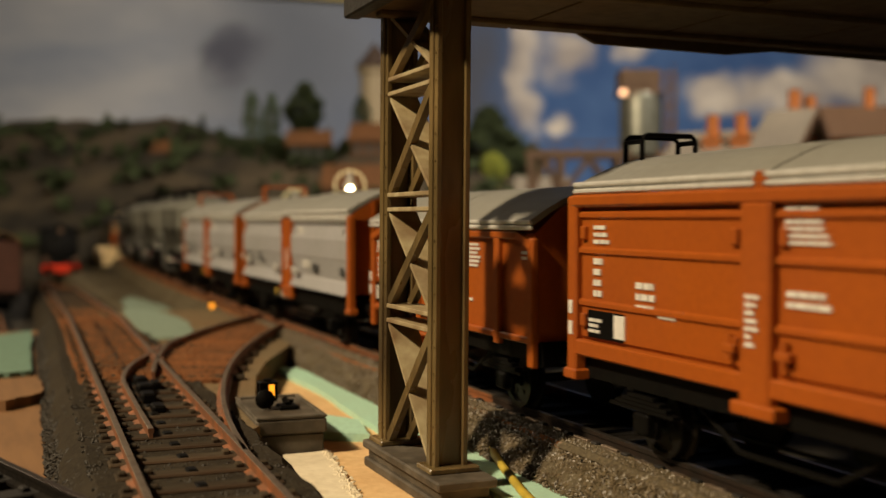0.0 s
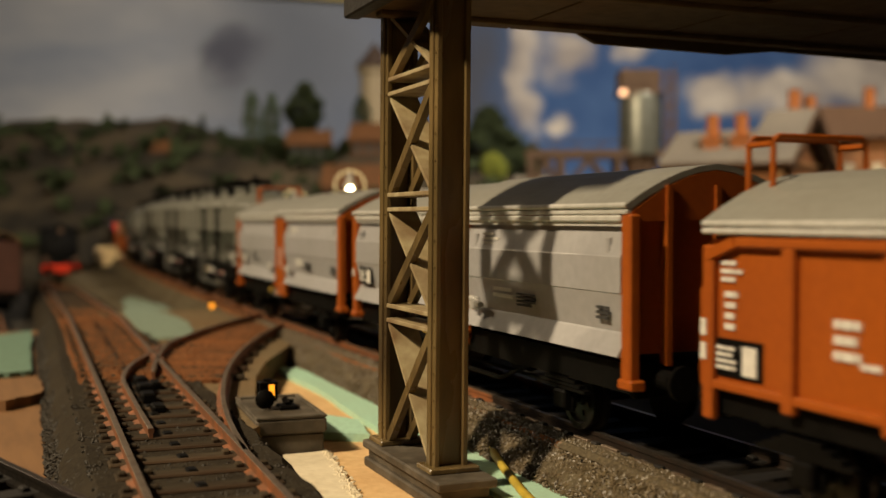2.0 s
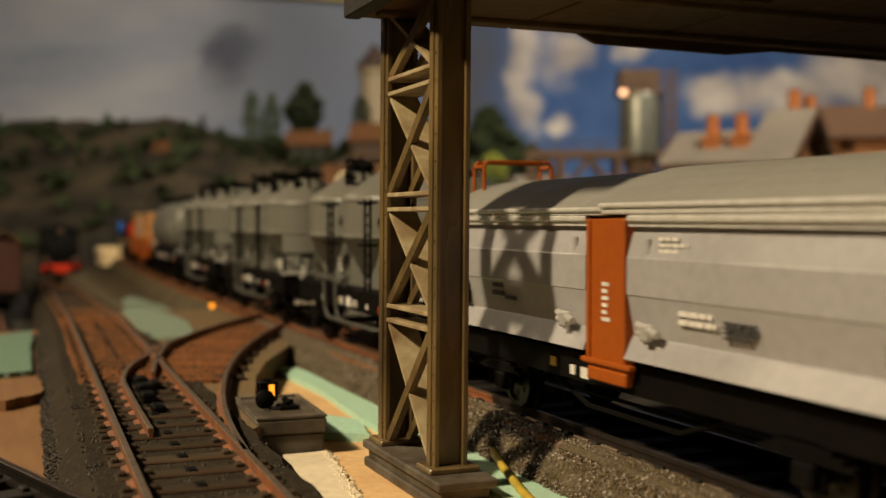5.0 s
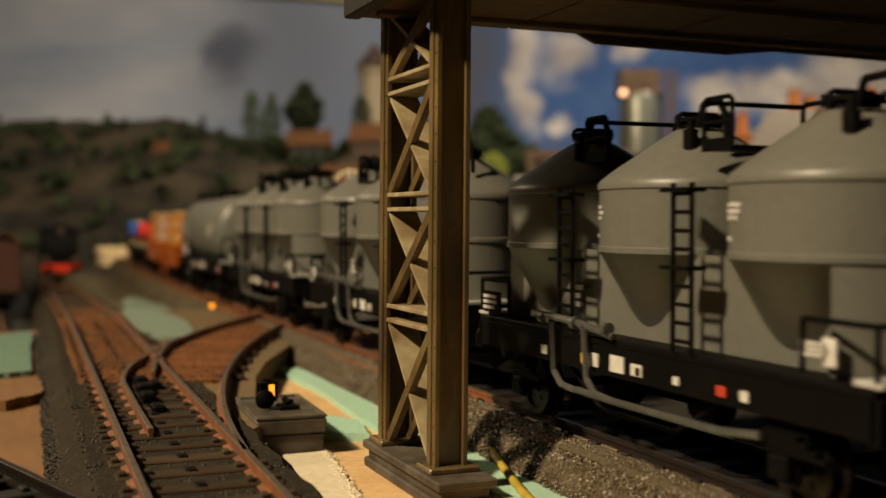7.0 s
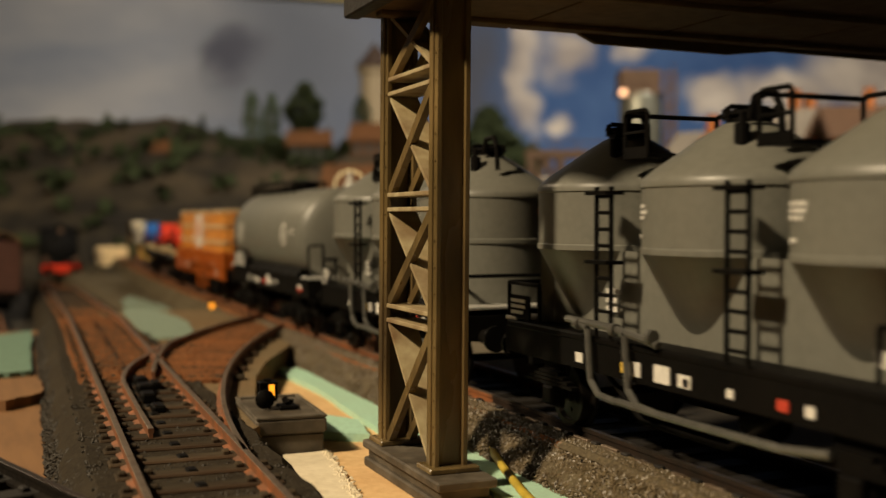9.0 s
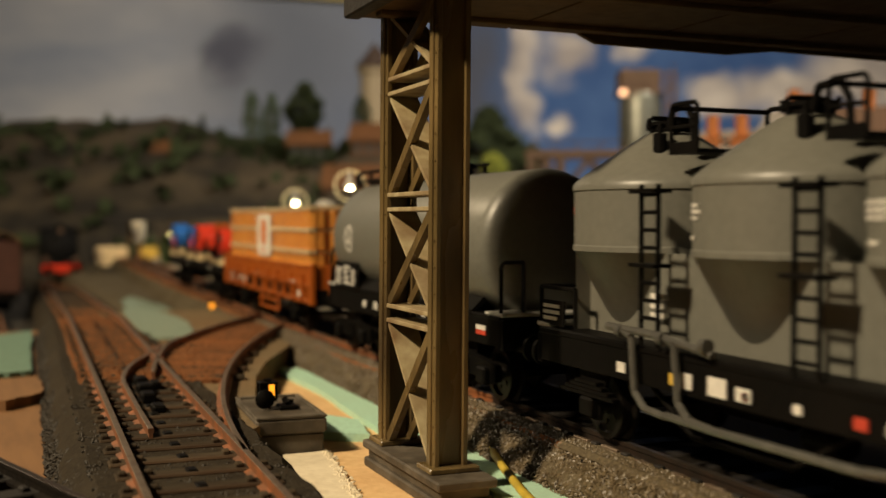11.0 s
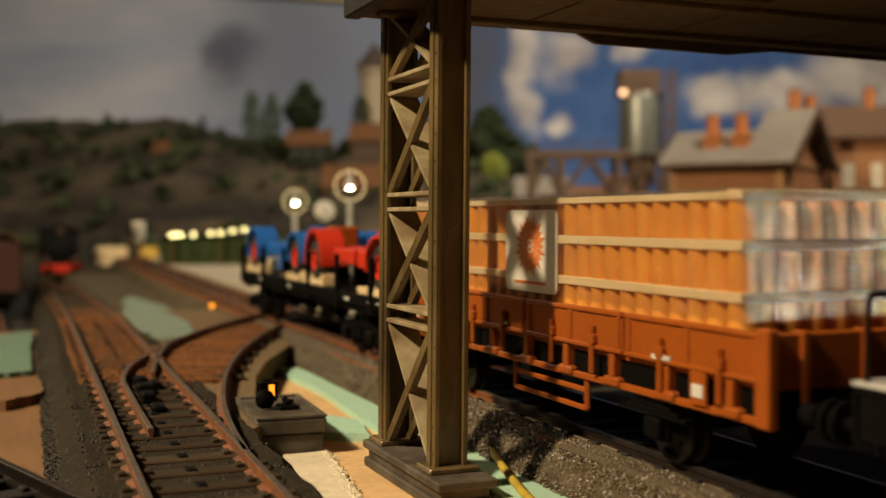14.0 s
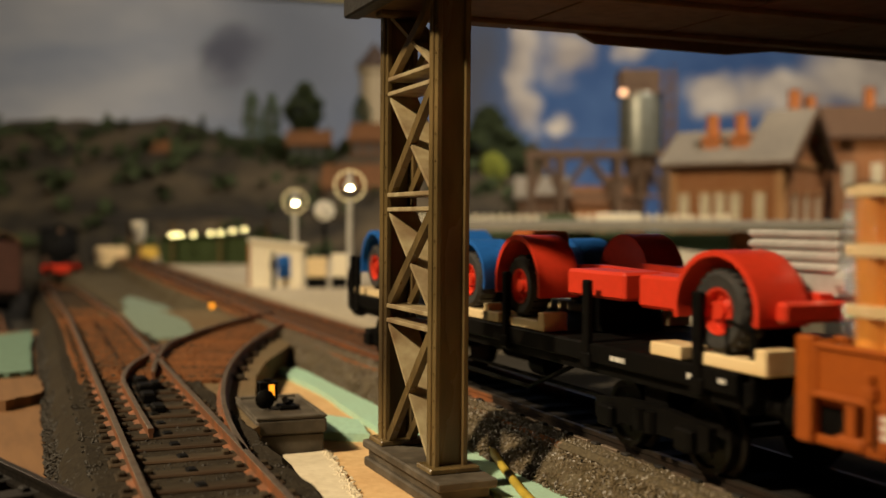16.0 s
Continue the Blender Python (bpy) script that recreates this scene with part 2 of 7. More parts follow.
# The same foam, with the dimmer light on the left put into its colour.
FELT_SHADED = surface("shaded_green_foam", (0.15, 0.25, 0.185), (0.12, 0.2, 0.145), 0.95, grain=600, bump=0.5)
# Browner board, also darkened for the lamp's falloff to the left.
BOARD_WOOD = surface("dimmed_brown_board", (0.24, 0.122, 0.046), (0.18, 0.09, 0.034), 0.75, grain=350, bump=0.15,
                     dirt=(0.16, 0.085, 0.04), dirt_amount=0.5, dirt_scale=14, stretch=(1, 0.15, 1))
# ---- room, board and backdrop ----
def sky_print():
    """A printed sky: blue with drifting clouds, greyer to one side."""
    mat = bpy.data.materials.new("printed_sky")
    mat.use_nodes = True
    nt = mat.node_tree
    n, l = nt.nodes, nt.links
    b = n["Principled BSDF"]
    b.inputs["Roughness"].default_value = 0.8
    co = n.new("ShaderNodeTexCoord")
    warp = n.new("ShaderNodeTexNoise")
    warp.inputs["Scale"].default_value, warp.inputs["Detail"].default_value = 9.0, 7.0
    l.new(co.outputs["Object"], warp.inputs[0])
    off = n.new("ShaderNodeVectorMath")
    off.operation = "MULTIPLY_ADD"
    l.new(warp.outputs["Color"], off.inputs[0])
    off.inputs[1].default_value = (0.13, 0.0, 0.13)
    l.new(co.outputs["Object"], off.inputs[2])

    def blob(x, z, rx, rz, soft):
        """A soft spot centred at x, z (metres along and up the wall)."""
        m = n.new("ShaderNodeMapping")
        m.vector_type = "TEXTURE"
        m.inputs["Location"].default_value = (x + 0.065, 0, z + 0.065)
        m.inputs["Scale"].default_value = (rx, 1.0, rz)
        l.new(off.outputs[0], m.inputs[0])
        ln = n.new("ShaderNodeVectorMath")
        ln.operation = "LENGTH"
        l.new(m.outputs[0], ln.inputs[0])
        r = n.new("ShaderNodeMapRange")
        r.interpolation_type = "SMOOTHSTEP"
        r.inputs[1].default_value, r.inputs[2].default_value = 1.0 + soft, 1.0 - soft
        l.new(ln.outputs["Value"], r.inputs[0])
        return r.outputs[0]

    def largest(sockets):
        out = sockets[0]
        for s in sockets[1:]:
            m = n.new("ShaderNodeMath")
            m.operation = "MAXIMUM"
            l.new(out, m.inputs[0])
            l.new(s, m.inputs[1])
            out = m.outputs[0]
        return out

    def mix(a, c, fac):
        m = n.new("ShaderNodeMix")
        m.data_type = "RGBA"
        for value, socket in ((a, m.inputs[6]), (c, m.inputs[7]), (fac, m.inputs[0])):
            if isinstance(value, tuple):
                socket.default_value = (*value, 1)
            else:
                l.new(value, socket)
        return m.outputs[2]

    def tone_at(scale, detail, turn, squash):
        """Noise drawn out along a slanting line, spread to the full range."""
        mp = n.new("ShaderNodeMapping")
        mp.inputs["Rotation"].default_value = (0, radians(turn), 0)
        mp.inputs["Scale"].default_value = (squash, 1, 1)
        l.new(co.outputs["Object"], mp.inputs[0])
        t = n.new("ShaderNodeTexNoise")
        t.inputs["Scale"].default_value, t.inputs["Detail"].default_value = scale, detail
        l.new(mp.outputs[0], t.inputs[0])
        r = n.new("ShaderNodeMapRange")
        r.inputs[1].default_value, r.inputs[2].default_value = 0.36, 0.64
        l.new(t.outputs["Fac"], r.inputs[0])
        return r.outputs[0]

    puff, streak = tone_at(14.0, 6.0, 0, 1.0), tone_at(7.0, 5.0, 24, 0.32)
    blue = mix((0.055, 0.14, 0.41), (0.09, 0.2, 0.5), puff)
    cloud = mix((0.56, 0.52, 0.53), (0.95, 0.89, 0.84), puff)
    grey = mix((0.4, 0.48, 0.66), (0.78, 0.81, 0.9), streak)
    clouds = largest([blob(0.145, 0.31, 0.022, 0.10, 0.6), blob(0.22, 0.335, 0.045, 0.04, 0.6),
                      blob(0.20, 0.21, 0.028, 0.018, 0.6), blob(0.34, 0.365, 0.03, 0.02, 0.7),
                      blob(0.49, 0.265, 0.055, 0.035, 0.4), blob(0.60, 0.262, 0.09, 0.045, 0.4),
                      blob(0.77, 0.30, 0.14, 0.065, 0.35), blob(1.05, 0.30, 0.25, 0.14, 0.3)])
    haze = largest([blob(-0.75, 0.5, 0.62, 0.6, 0.4), blob(-0.5, 0.36, 0.2, 0.16, 0.8)])
    out = mix(blue, cloud, clouds)
    out = mix(out, grey, haze)
    out = mix(out, (0.24, 0.28, 0.38), blob(-0.24, 0.33, 0.17, 0.22, 0.9))
    out = mix(out, (0.11, 0.13, 0.2), blob(0.065, 0.28, 0.05, 0.2, 0.9))
    out = mix(out, (0.15, 0.165, 0.24), blob(-0.37, 0.335, 0.04, 0.03, 0.9))
    l.new(out, b.inputs["Base Color"])
    return mat


SKY = sky_print()

bm = fresh()
box(bm, -1500, 2000, -10, 0, -300, 900)
backdrop = part("backdrop", bm, SKY)
backdrop.matrix_world = at(732.8, 1753.3, 0, 0, 0, -22.68)
tagged(backdrop, "printed sky backdrop, blue with pale clouds", "backdrop", kind="structure")

bm = fresh()
for x0, x1, y0, y1, z0, z1 in ((-2600, -2500, -2600, 3600, -1100, 1300), (3500, 3600, -2600, 3600, -1100, 1300),
                               (-2500, 3500, -2600, -2500, -1100, 1300), (-2500, 3500, 3500, 3600, -1100, 1300)):
    box(bm, x0, x1, y0, y1, z0, z1)
tagged(part("wall_room", bm, ROOM), "plain painted room walls", "wall", kind="structure")
bm = fresh()
box(bm, -2600, 3600, -2600, 3600, 1300, 1400)
tagged(part("ceiling", bm, ROOM), "plain painted ceiling of the room", "ceiling", kind="structure")
bm = fresh()
box(bm, -2600, 3600, -2600, 3600, -1200, -1100)
tagged(part("floor", bm, ROOM), "plain floor of the room", "floor", kind="structure")

bm = fresh()
box(bm, -70, 96, 60, 470, BOARD - 12, BOARD, 0.4)
tagged(part("layout_board", bm, BOARD_WOOD), "brown plywood layout board, darkened for the lamp's falloff", "board", kind="structure")
# Mostly out of view; dark so that little light bounces off it.
bm = fresh()
for x0, x1, y0, y1, z1 in ((-900, -70, -400, 470, BOARD), (96, 1500, -400, 1750, BOARD), (-70, 96, -400, 60, BOARD), (76, 96, 470, 1750, BOARD)):
    box(bm, x0, x1, y0, y1, BOARD - 14, z1)
tagged(part("scenery_base", bm, SCENERY), "dark base round the tracks, mostly unseen, to limit bounced light", "ground", kind="structure")
bm = fresh()
box(bm, -1200, 76, 470, 2300, -26, -14)
tagged(part("ground", bm, SCENERY), "dark lower ground of the layout", "ground", kind="structure")


# ---- tracks ----
def left_line(y):
    """Centre line of the turnout track: x and rail top z. It falls away in the distance."""
    fall = max(0.0, y - 420)
    return 26.8 + (y - 139) * 0.0262, RAIL_TOP - min(fall * 0.0335, 30) * (1 if fall > 0 else 0)


def far_bend(s):
    """How far the train's track has swung aside, s along it."""
    return 3.65e-5 * max(0.0, s - 350) ** 2


def rail_path(bm, pts, head=1.0):
    """Rail of I section along points (x, y, z of its top)."""
    sec = [(-1.3, -2.6), (1.3, -2.6), (1.3, -2.1), (0.35, -1.8), (0.35, -0.9), (head * 0.55, -0.7), (head * 0.55, -0.05),
           (head * 0.45, 0), (-head * 0.45, 0), (-head * 0.55, -0.05), (-head * 0.55, -0.7), (-0.35, -0.9), (-0.35, -1.8),
           (-1.3, -2.1)]
    rings = []
    for i, p in enumerate(pts):
        a, c = Vector(pts[max(i - 1, 0)]), Vector(pts[min(i + 1, len(pts) - 1)])
        d = (c - a).normalized()
        side = Vector((d.y, -d.x, 0)).normalized()
        rings.append([bm.verts.new(Vector(p) + side * u + Vector((0, 0, v))) for u, v in sec])
    k = len(sec)
    for a, c in zip(rings, rings[1:]):
        for i in range(k):
            f = bm.faces.new((a[i], c[i], c[(i + 1) % k], a[(i + 1) % k]))
            if i in (6, 7, 8):
                f.material_index = 1
    bm.faces.new(rings[0][::-1])
    bm.faces.new(rings[-1])
    bmesh.ops.recalc_face_normals(bm, faces=bm.faces)


def offset(pts, d):
    out = []
    for i, p in enumerate(pts):
        a, c = Vector(pts[max(i - 1, 0)]), Vector(pts[min(i + 1, len(pts) - 1)])
        t = (c - a).normalized()
        out.append((p[0] + t.y * d, p[1] - t.x * d, p[2]))
    return out


LEFT = [(*left_line(y)[:1], y, left_line(y)[1]) for y in range(60, 1400, 40)]
TRAIN = [(TRAIN_X + far_bend(y), y, RAIL_TOP) for y in range(-200, 1700, 40)]
TRAIN_RAILS = (-8.7, 8.7)
# ---- roadbeds and tracks ----
def bed(path, top, foot, z_top, z_foot, name, label, mat, y0, y1):
    """A ballast bank along a path, with an uneven, crumbled surface."""
    bm = fresh()
    rng = random.Random(len(name))
    prof = [(-foot, 0.0), (-(foot + top) / 2, 0.62), (-top, 1.0), (-top * 0.5, 1.0), (0, 1.0), (top * 0.5, 1.0), (top, 1.0), ((foot + top) / 2, 0.62), (foot, 0.0)]
    pts = [p for p in path if y0 <= p[1] <= y1]
    fine = []
    for a, b in zip(pts, pts[1:]):
        fine += [tuple(Vector(a).lerp(Vector(b), k / 8)) for k in range(8)]
    fine.append(pts[-1])
    rows = []
    for p in fine:
        dz = p[2] - RAIL_TOP
        row = []
        for u, v in prof:
            j = 0.0 if v == 1.0 and abs(u) < top else rng.uniform(-0.55, 0.55)
            row.append(bm.verts.new((p[0] + u + j, p[1], dz + z_foot + (z_top - z_foot) * v + j * 0.5)))
        rows.append(row)
    for a, b in zip(rows, rows[1:]):
        for i in range(len(prof) - 1):
            bm.faces.new((a[i], a[i + 1], b[i + 1], b[i]))
    return tagged(part(name, bm, mat), label, "roadbed", kind="structure")


bed(LEFT, 14.5, 20.5, 11.25, BOARD - 0.2, "roadbed_turnout", "dark ballasted roadbed under the turnout track", DARK_BALLAST, 60, 1400)
bed(TRAIN, 15.0, 20.8, 11.3, BOARD - 0.2, "roadbed_main", "grey ballasted roadbed under the main track", BALLAST, -200, 1700)
bm = fresh()
prism(bm, [(38, 190), (49, 205), (53, 235), (60, 265), (69, 292), (80, 316), (86, 330), (86, 470), (40, 470)], BOARD - 0.2, 10.5, "z")
tagged(part("roadbed_branch", bm, BRANCH_BED), "smooth tan roadbed of the curved turnout branch", "roadbed", kind="structure")
bm = fresh()
near_edge, far_edge = [], []
for i in range(9):
    t = 0.36 + 0.64 * i / 8
    c = Vector((30, 190)) * (1 - t) ** 2 + Vector((36, 285)) * 2 * t * (1 - t) + Vector((90, 390)) * t * t
    d = ((Vector((36, 285)) - Vector((30, 190))) * (1 - t) + (Vector((90, 390)) - Vector((36, 285))) * t).normalized()
    near_edge.append((c.x + d.y * 9.5, c.y - d.x * 9.5))
    far_edge.append((c.x - d.y * 9.5, c.y + d.x * 9.5))
prism(bm, near_edge + far_edge[::-1], 10.3, 11.56, "z")
tagged(part("ballast_stain", bm, RUST_BED), "rust-brown ballast between the branch rails", "roadbed", kind="structure")



def strip(path, a, b, z, y0, y1, name, label, mat):
    """A thin layer lying along a path, from a to b across it."""
    bm = fresh()
    rows = []
    rng = random.Random(int(y0))
    for p in path:
        if y0 <= p[1] <= y1:
            dz = p[2] - RAIL_TOP
            rows.append([bm.verts.new((p[0] + u + rng.uniform(-0.6, 0.6), p[1], dz + v)) for u, v in ((a, z - 0.8), (a + 0.6, z), (b - 0.6, z), (b, z - 0.8))])
    for r, q in zip(rows, rows[1:]):
        for i in range(3):
            bm.faces.new((r[i], r[i + 1], q[i + 1], q[i]))
    return tagged(part(name, bm, mat), label, "roadbed", kind="structure")


# Darkened where the train's shade would fall; the far length keeps its rust.
strip(TRAIN, -8, 16, 11.45, -200, 240, "ballast_main_middle", "ballast between the main rails, darkened for the train's shade", DARK_SHADE_BED)
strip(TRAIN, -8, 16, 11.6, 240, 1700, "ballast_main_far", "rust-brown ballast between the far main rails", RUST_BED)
strip(TRAIN, -15.2, -9.6, 11.75, 160, 1700, "ballast_main_edge", "rust-brown ballast along the main rail", RUST_BED)
strip(TRAIN, -15.6, -9.9, 12.0, -200, 160, "ballast_shoulder", "grey ballast shoulder heaped against the main rail", BALLAST)
strip(LEFT, -12.6, 12.6, 11.55, 262, 1400, "ballast_turnout_far", "rust-brown ballast round the far turnout rails", RUST_BED)




def track(name, label, path, y0, y1, pitch, jitter=0.0, wood=None, steel=None, rusty_from=None):
    """A track with two rails and its sleepers; past rusty_from the rails are rusty lengths of their own."""
    t = thing(name, at(0, 0, 0), label, "track")
    for d in (-8.7, 8.7):
        pts = offset(path, d)
        cut = len(pts) if rusty_from is None else next(i for i, p in enumerate(pts) if p[1] >= rusty_from) + 1
        bm = fresh()
        rail_path(bm, pts[:cut])
        part("rail", bm, steel or [RAIL, RAIL_HEAD], t, "rail with a worn head")
        if cut < len(pts):
            bm = fresh()
            rail_path(bm, pts[cut - 1:])
            part("rail", bm, [RAIL, RAIL_HEAD], t, "rusty rail with a worn head")
    bm = fresh()
    box(bm, -11.6, 11.6, -2.2, 2.2, -1.2, 1.2, 0.25)
    for d in (-8.7, 8.7):
        for s in (-1, 1):
            box(bm, d + s * 1.9 - 0.6, d + s * 1.9 + 0.6, -0.9, 0.9, 1.1, 1.9, 0.2)
    first = part("sleeper", bm, wood or SLEEPER, t)
    mesh = first.data
    n = int((y1 - y0) / pitch)
    for i in range(n):
        y = y0 + i * pitch
        k = min(range(len(path)), key=lambda j: abs(path[j][1] - y))
        a, b = Vector(path[max(k - 1, 0)]), Vector(path[min(k + 1, len(path) - 1)])
        f = (y - a.y) / (b.y - a.y)
        p = a.lerp(b, f)
        ob = first if i == 0 else new("sleeper", mesh)
        ob.parent = t
        ob.matrix_basis = at(p.x + random.uniform(-jitter, jitter), y, p.z - 3.0, 0, 0, -math.degrees(math.atan2(b.x - a.x, b.y - a.y)) + random.uniform(-1, 1) * jitter)
    return t


# Near rails and sleepers are coloured for the shade beneath the wagons.
main_track = track("main_track", "rusty two-rail model track with dark sleepers", TRAIN, -60, 1100, 9.4, 0.0, DARK_SHADE_WOOD, [DARK_RAIL, MAIN_HEAD], 200)
turnout = track("turnout_track", "weathered model turnout with rusty rails and brown sleepers", LEFT, 96, 860, 9.8, 0.3)


def curve(p0, p1, p2, n=14, z=RAIL_TOP):
    return [(*(Vector(p0) * (1 - t) ** 2 + Vector(p1) * 2 * t * (1 - t) + Vector(p2) * t * t), z) for t in (i / n for i in range(n + 1))]


for pts, label in ((curve((36.4, 168), (43.5, 268), (93, 368)), "curved outer branch rail"),
                   (curve((38.8, 299.5), (57, 356), (101, 418), 14), "curved inner branch rail"),
                   (curve((26.3, 248), (28.5, 276), (38.4, 298), 8), "bent wing rail at the crossing"),
                   ([(24.9, 192, 13.3), (25.4, 215, 13.4), (26.3, 248, 13.5)], "short check rail"),
                   (curve((34.6, 262), (40.5, 303), (52, 338), 8), "bent wing rail at the crossing")):
    bm = fresh()
    rail_path(bm, pts, 0.9)
    part("branch_rail", bm, [RAIL, RAIL_HEAD], turnout, label)
bm = fresh()
prism(bm, [(37.6, 286), (40.6, 286), (42.4, 312), (44.5, 320), (38.9, 312)], 10.9, 13.2, "z")
part("crossing_nose", bm, [RAIL], turnout, "rusty cast crossing nose")
bm = fresh()
for i in range(14):
    t = i / 13
    c = Vector((30, 190)) * (1 - t) ** 2 + Vector((36, 285)) * 2 * t * (1 - t) + Vector((90, 390)) * t * t
    d = (Vector((36, 285)) - Vector((30, 190))) * (1 - t) + (Vector((90, 390)) - Vector((36, 285))) * t
    if i > 4:
        box(bm, -15, 15, -2.1, 2.1, 10.0, 11.6, 0.2, Matrix.Translation((c.x, c.y, 0)) @ Matrix.Rotation(math.atan2(-d.x, d.y), 4, "Z"))
part("branch_sleeper", bm, SLEEPER, turnout)["kind"] = "stuff"
bm = fresh()
for y in range(100, 420, 10):
    x = left_line(y)[0]
    box(bm, x - 0.9, x + 0.9, y + 3.6, y + 6.2, 10.8, 12.0, 0.3)
part("contact_stud", bm, BLACK, turnout, "black centre contact studs")["kind"] = "stuff"
# point lever, blocks and tie bar in the turnout's middle
for x, y, z, w in ((29.5, 232, 1.9, 3.0), (30.2, 243, 2.1, 3.4), (31.0, 256, 1.8, 3.0), (29.8, 219, 1.4, 2.6), (33.5, 250, 1.5, 2.2)):
    bm = fresh()
    box(bm, x - w / 2, x + w / 2, y - 2.6, y + 2.6, 11.4, 11.6 + z, 0.4)
    part("point_block", bm, BLACK, turnout)

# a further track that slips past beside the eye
side = track("siding_track", "dark siding rail running off beside the turnout", [(-9.5 + 0.0 + (200 - y) * 0.352 - 8.0, y, RAIL_TOP) for y in range(90, 330, 20)], 100, 300, 9.8, 0.0, DARK_SHADE_WOOD, [DARK_SHADE_BED, DARK_RAIL])
bm = fresh()
prism(bm, [(22, 85), (-18, 200), (-62, 330), (-120, 330), (-80, 200), (-20, 85)], BOARD - 0.3, 10.2, "z")
tagged(part("roadbed_siding", bm, DARK_BALLAST), "dark roadbed of the siding", "roadbed", kind="structure")


# ---- loose ballast grains near the eye ----
def grains(count, place, name, label, lo=0.35, hi=0.8, mat=None):
    """Small angular stones, scattered by place(rng) and joined into one mesh."""
    rng = random.Random(count)
    verts, faces = [], []
    for _ in range(count):
        x, y, z = place(rng)
        r = rng.uniform(lo, hi)
        k = len(verts)
        a = rng.uniform(0, 6.28)
        for i in range(4):
            q = a + i * 1.5708 + rng.uniform(-0.4, 0.4)
            verts.append(((x + r * math.cos(q)) * K, (y + r * math.sin(q)) * K, (z + rng.uniform(-0.3, 0.3) * r) * K))
        verts.append((x * K, y * K, (z + r * rng.uniform(0.5, 1.0)) * K))
        verts.append((x * K, y * K, (z - r) * K))
        for i in range(4):
            j = (i + 1) % 4
            faces += [(k + i, k + j, k + 4), (k + j, k + i, k + 5)]
    me = bpy.data.meshes.new(name)
    me.from_pydata(verts, [], faces)
    me.materials.append(mat or STONE)
    return tagged(new(name, me), label, "ballast", kind="stuff")


def slope_main(rng):
    u = rng.random()
    y = 66 + 330 * rng.random() ** 1.6
    return TRAIN_X - 10.4 - 10.6 * u, y, 11.85 - 7.6 * max(0, u * 1.55 - 0.55) ** 1.3


def slope_turnout(rng):
    s = rng.choice((-1, -1, 1))
    u = rng.random()
    y = 110 + 330 * rng.random() ** 1.4
    return left_line(y)[0] + s * (14 + 6.6 * u), y, 10.7 - 6.4 * u ** 1.3


def between(rng):
    y = 90 + 260 * rng.random() ** 1.3
    return left_line(y)[0] + rng.uniform(-15, 15), y, 11.15


def far_turnout(rng):
    y = 262 + 260 * rng.random() ** 1.3
    return left_line(y)[0] + rng.uniform(-12, 12), y, left_line(y)[1] - 1.95


def branch_fill(rng):
    t = 0.36 + 0.64 * rng.random()
    c = Vector((30, 190)) * (1 - t) ** 2 + Vector((36, 285)) * 2 * t * (1 - t) + Vector((90, 390)) * t * t
    return c.x + rng.uniform(-9, 9), c.y + rng.uniform(-3, 3), 11.5


def main_middle(rng):
    return TRAIN_X + rng.uniform(-16, 16), 60 + 360 * rng.random() ** 1.2, 10.5


grains(34000, slope_main, "ballast_grains", "loose glittering brown ballast on the main track's bank", 0.18, 0.46)
bm = fresh()
for i in range(34):
    y = 66 + 4.6 * i
    if i % 2 == 0:
        box(bm, TRAIN_X - 11.3, TRAIN_X - 10.4, y, y + 4.4 + random.uniform(-2.6, 0.6), 11.7 + random.uniform(-0.3, 0.1), 12.45 + random.uniform(-0.35, 0.1), 0.15)
part("rail_clip", bm, RAIL_HEAD, main_track, "bright metal clips along the rail")["kind"] = "stuff"
grains(9000, slope_turnout, "ballast_grains", "loose dark grey ballast beside the turnout", lo=0.25, hi=0.6, mat=DARK_STONE)
grains(5200, between, "ballast_grains", "loose brown ballast between the turnout sleepers", 0.25, 0.5, DARK_STONE)
grains(5000, far_turnout, "ballast_grains", "loose rust-brown ballast round the far turnout rails", 0.3, 0.7, RUST_BED)
grains(2600, branch_fill, "ballast_grains", "loose rust-brown ballast between the branch rails", 0.3, 0.65, RUST_BED)
# Grains darkened too, for the same shade between the rails.
grains(4000, main_middle, "ballast_grains", "loose ballast between the main track's sleepers, darkened for shade", 0.3, 0.65, DARK_SHADE_BED)


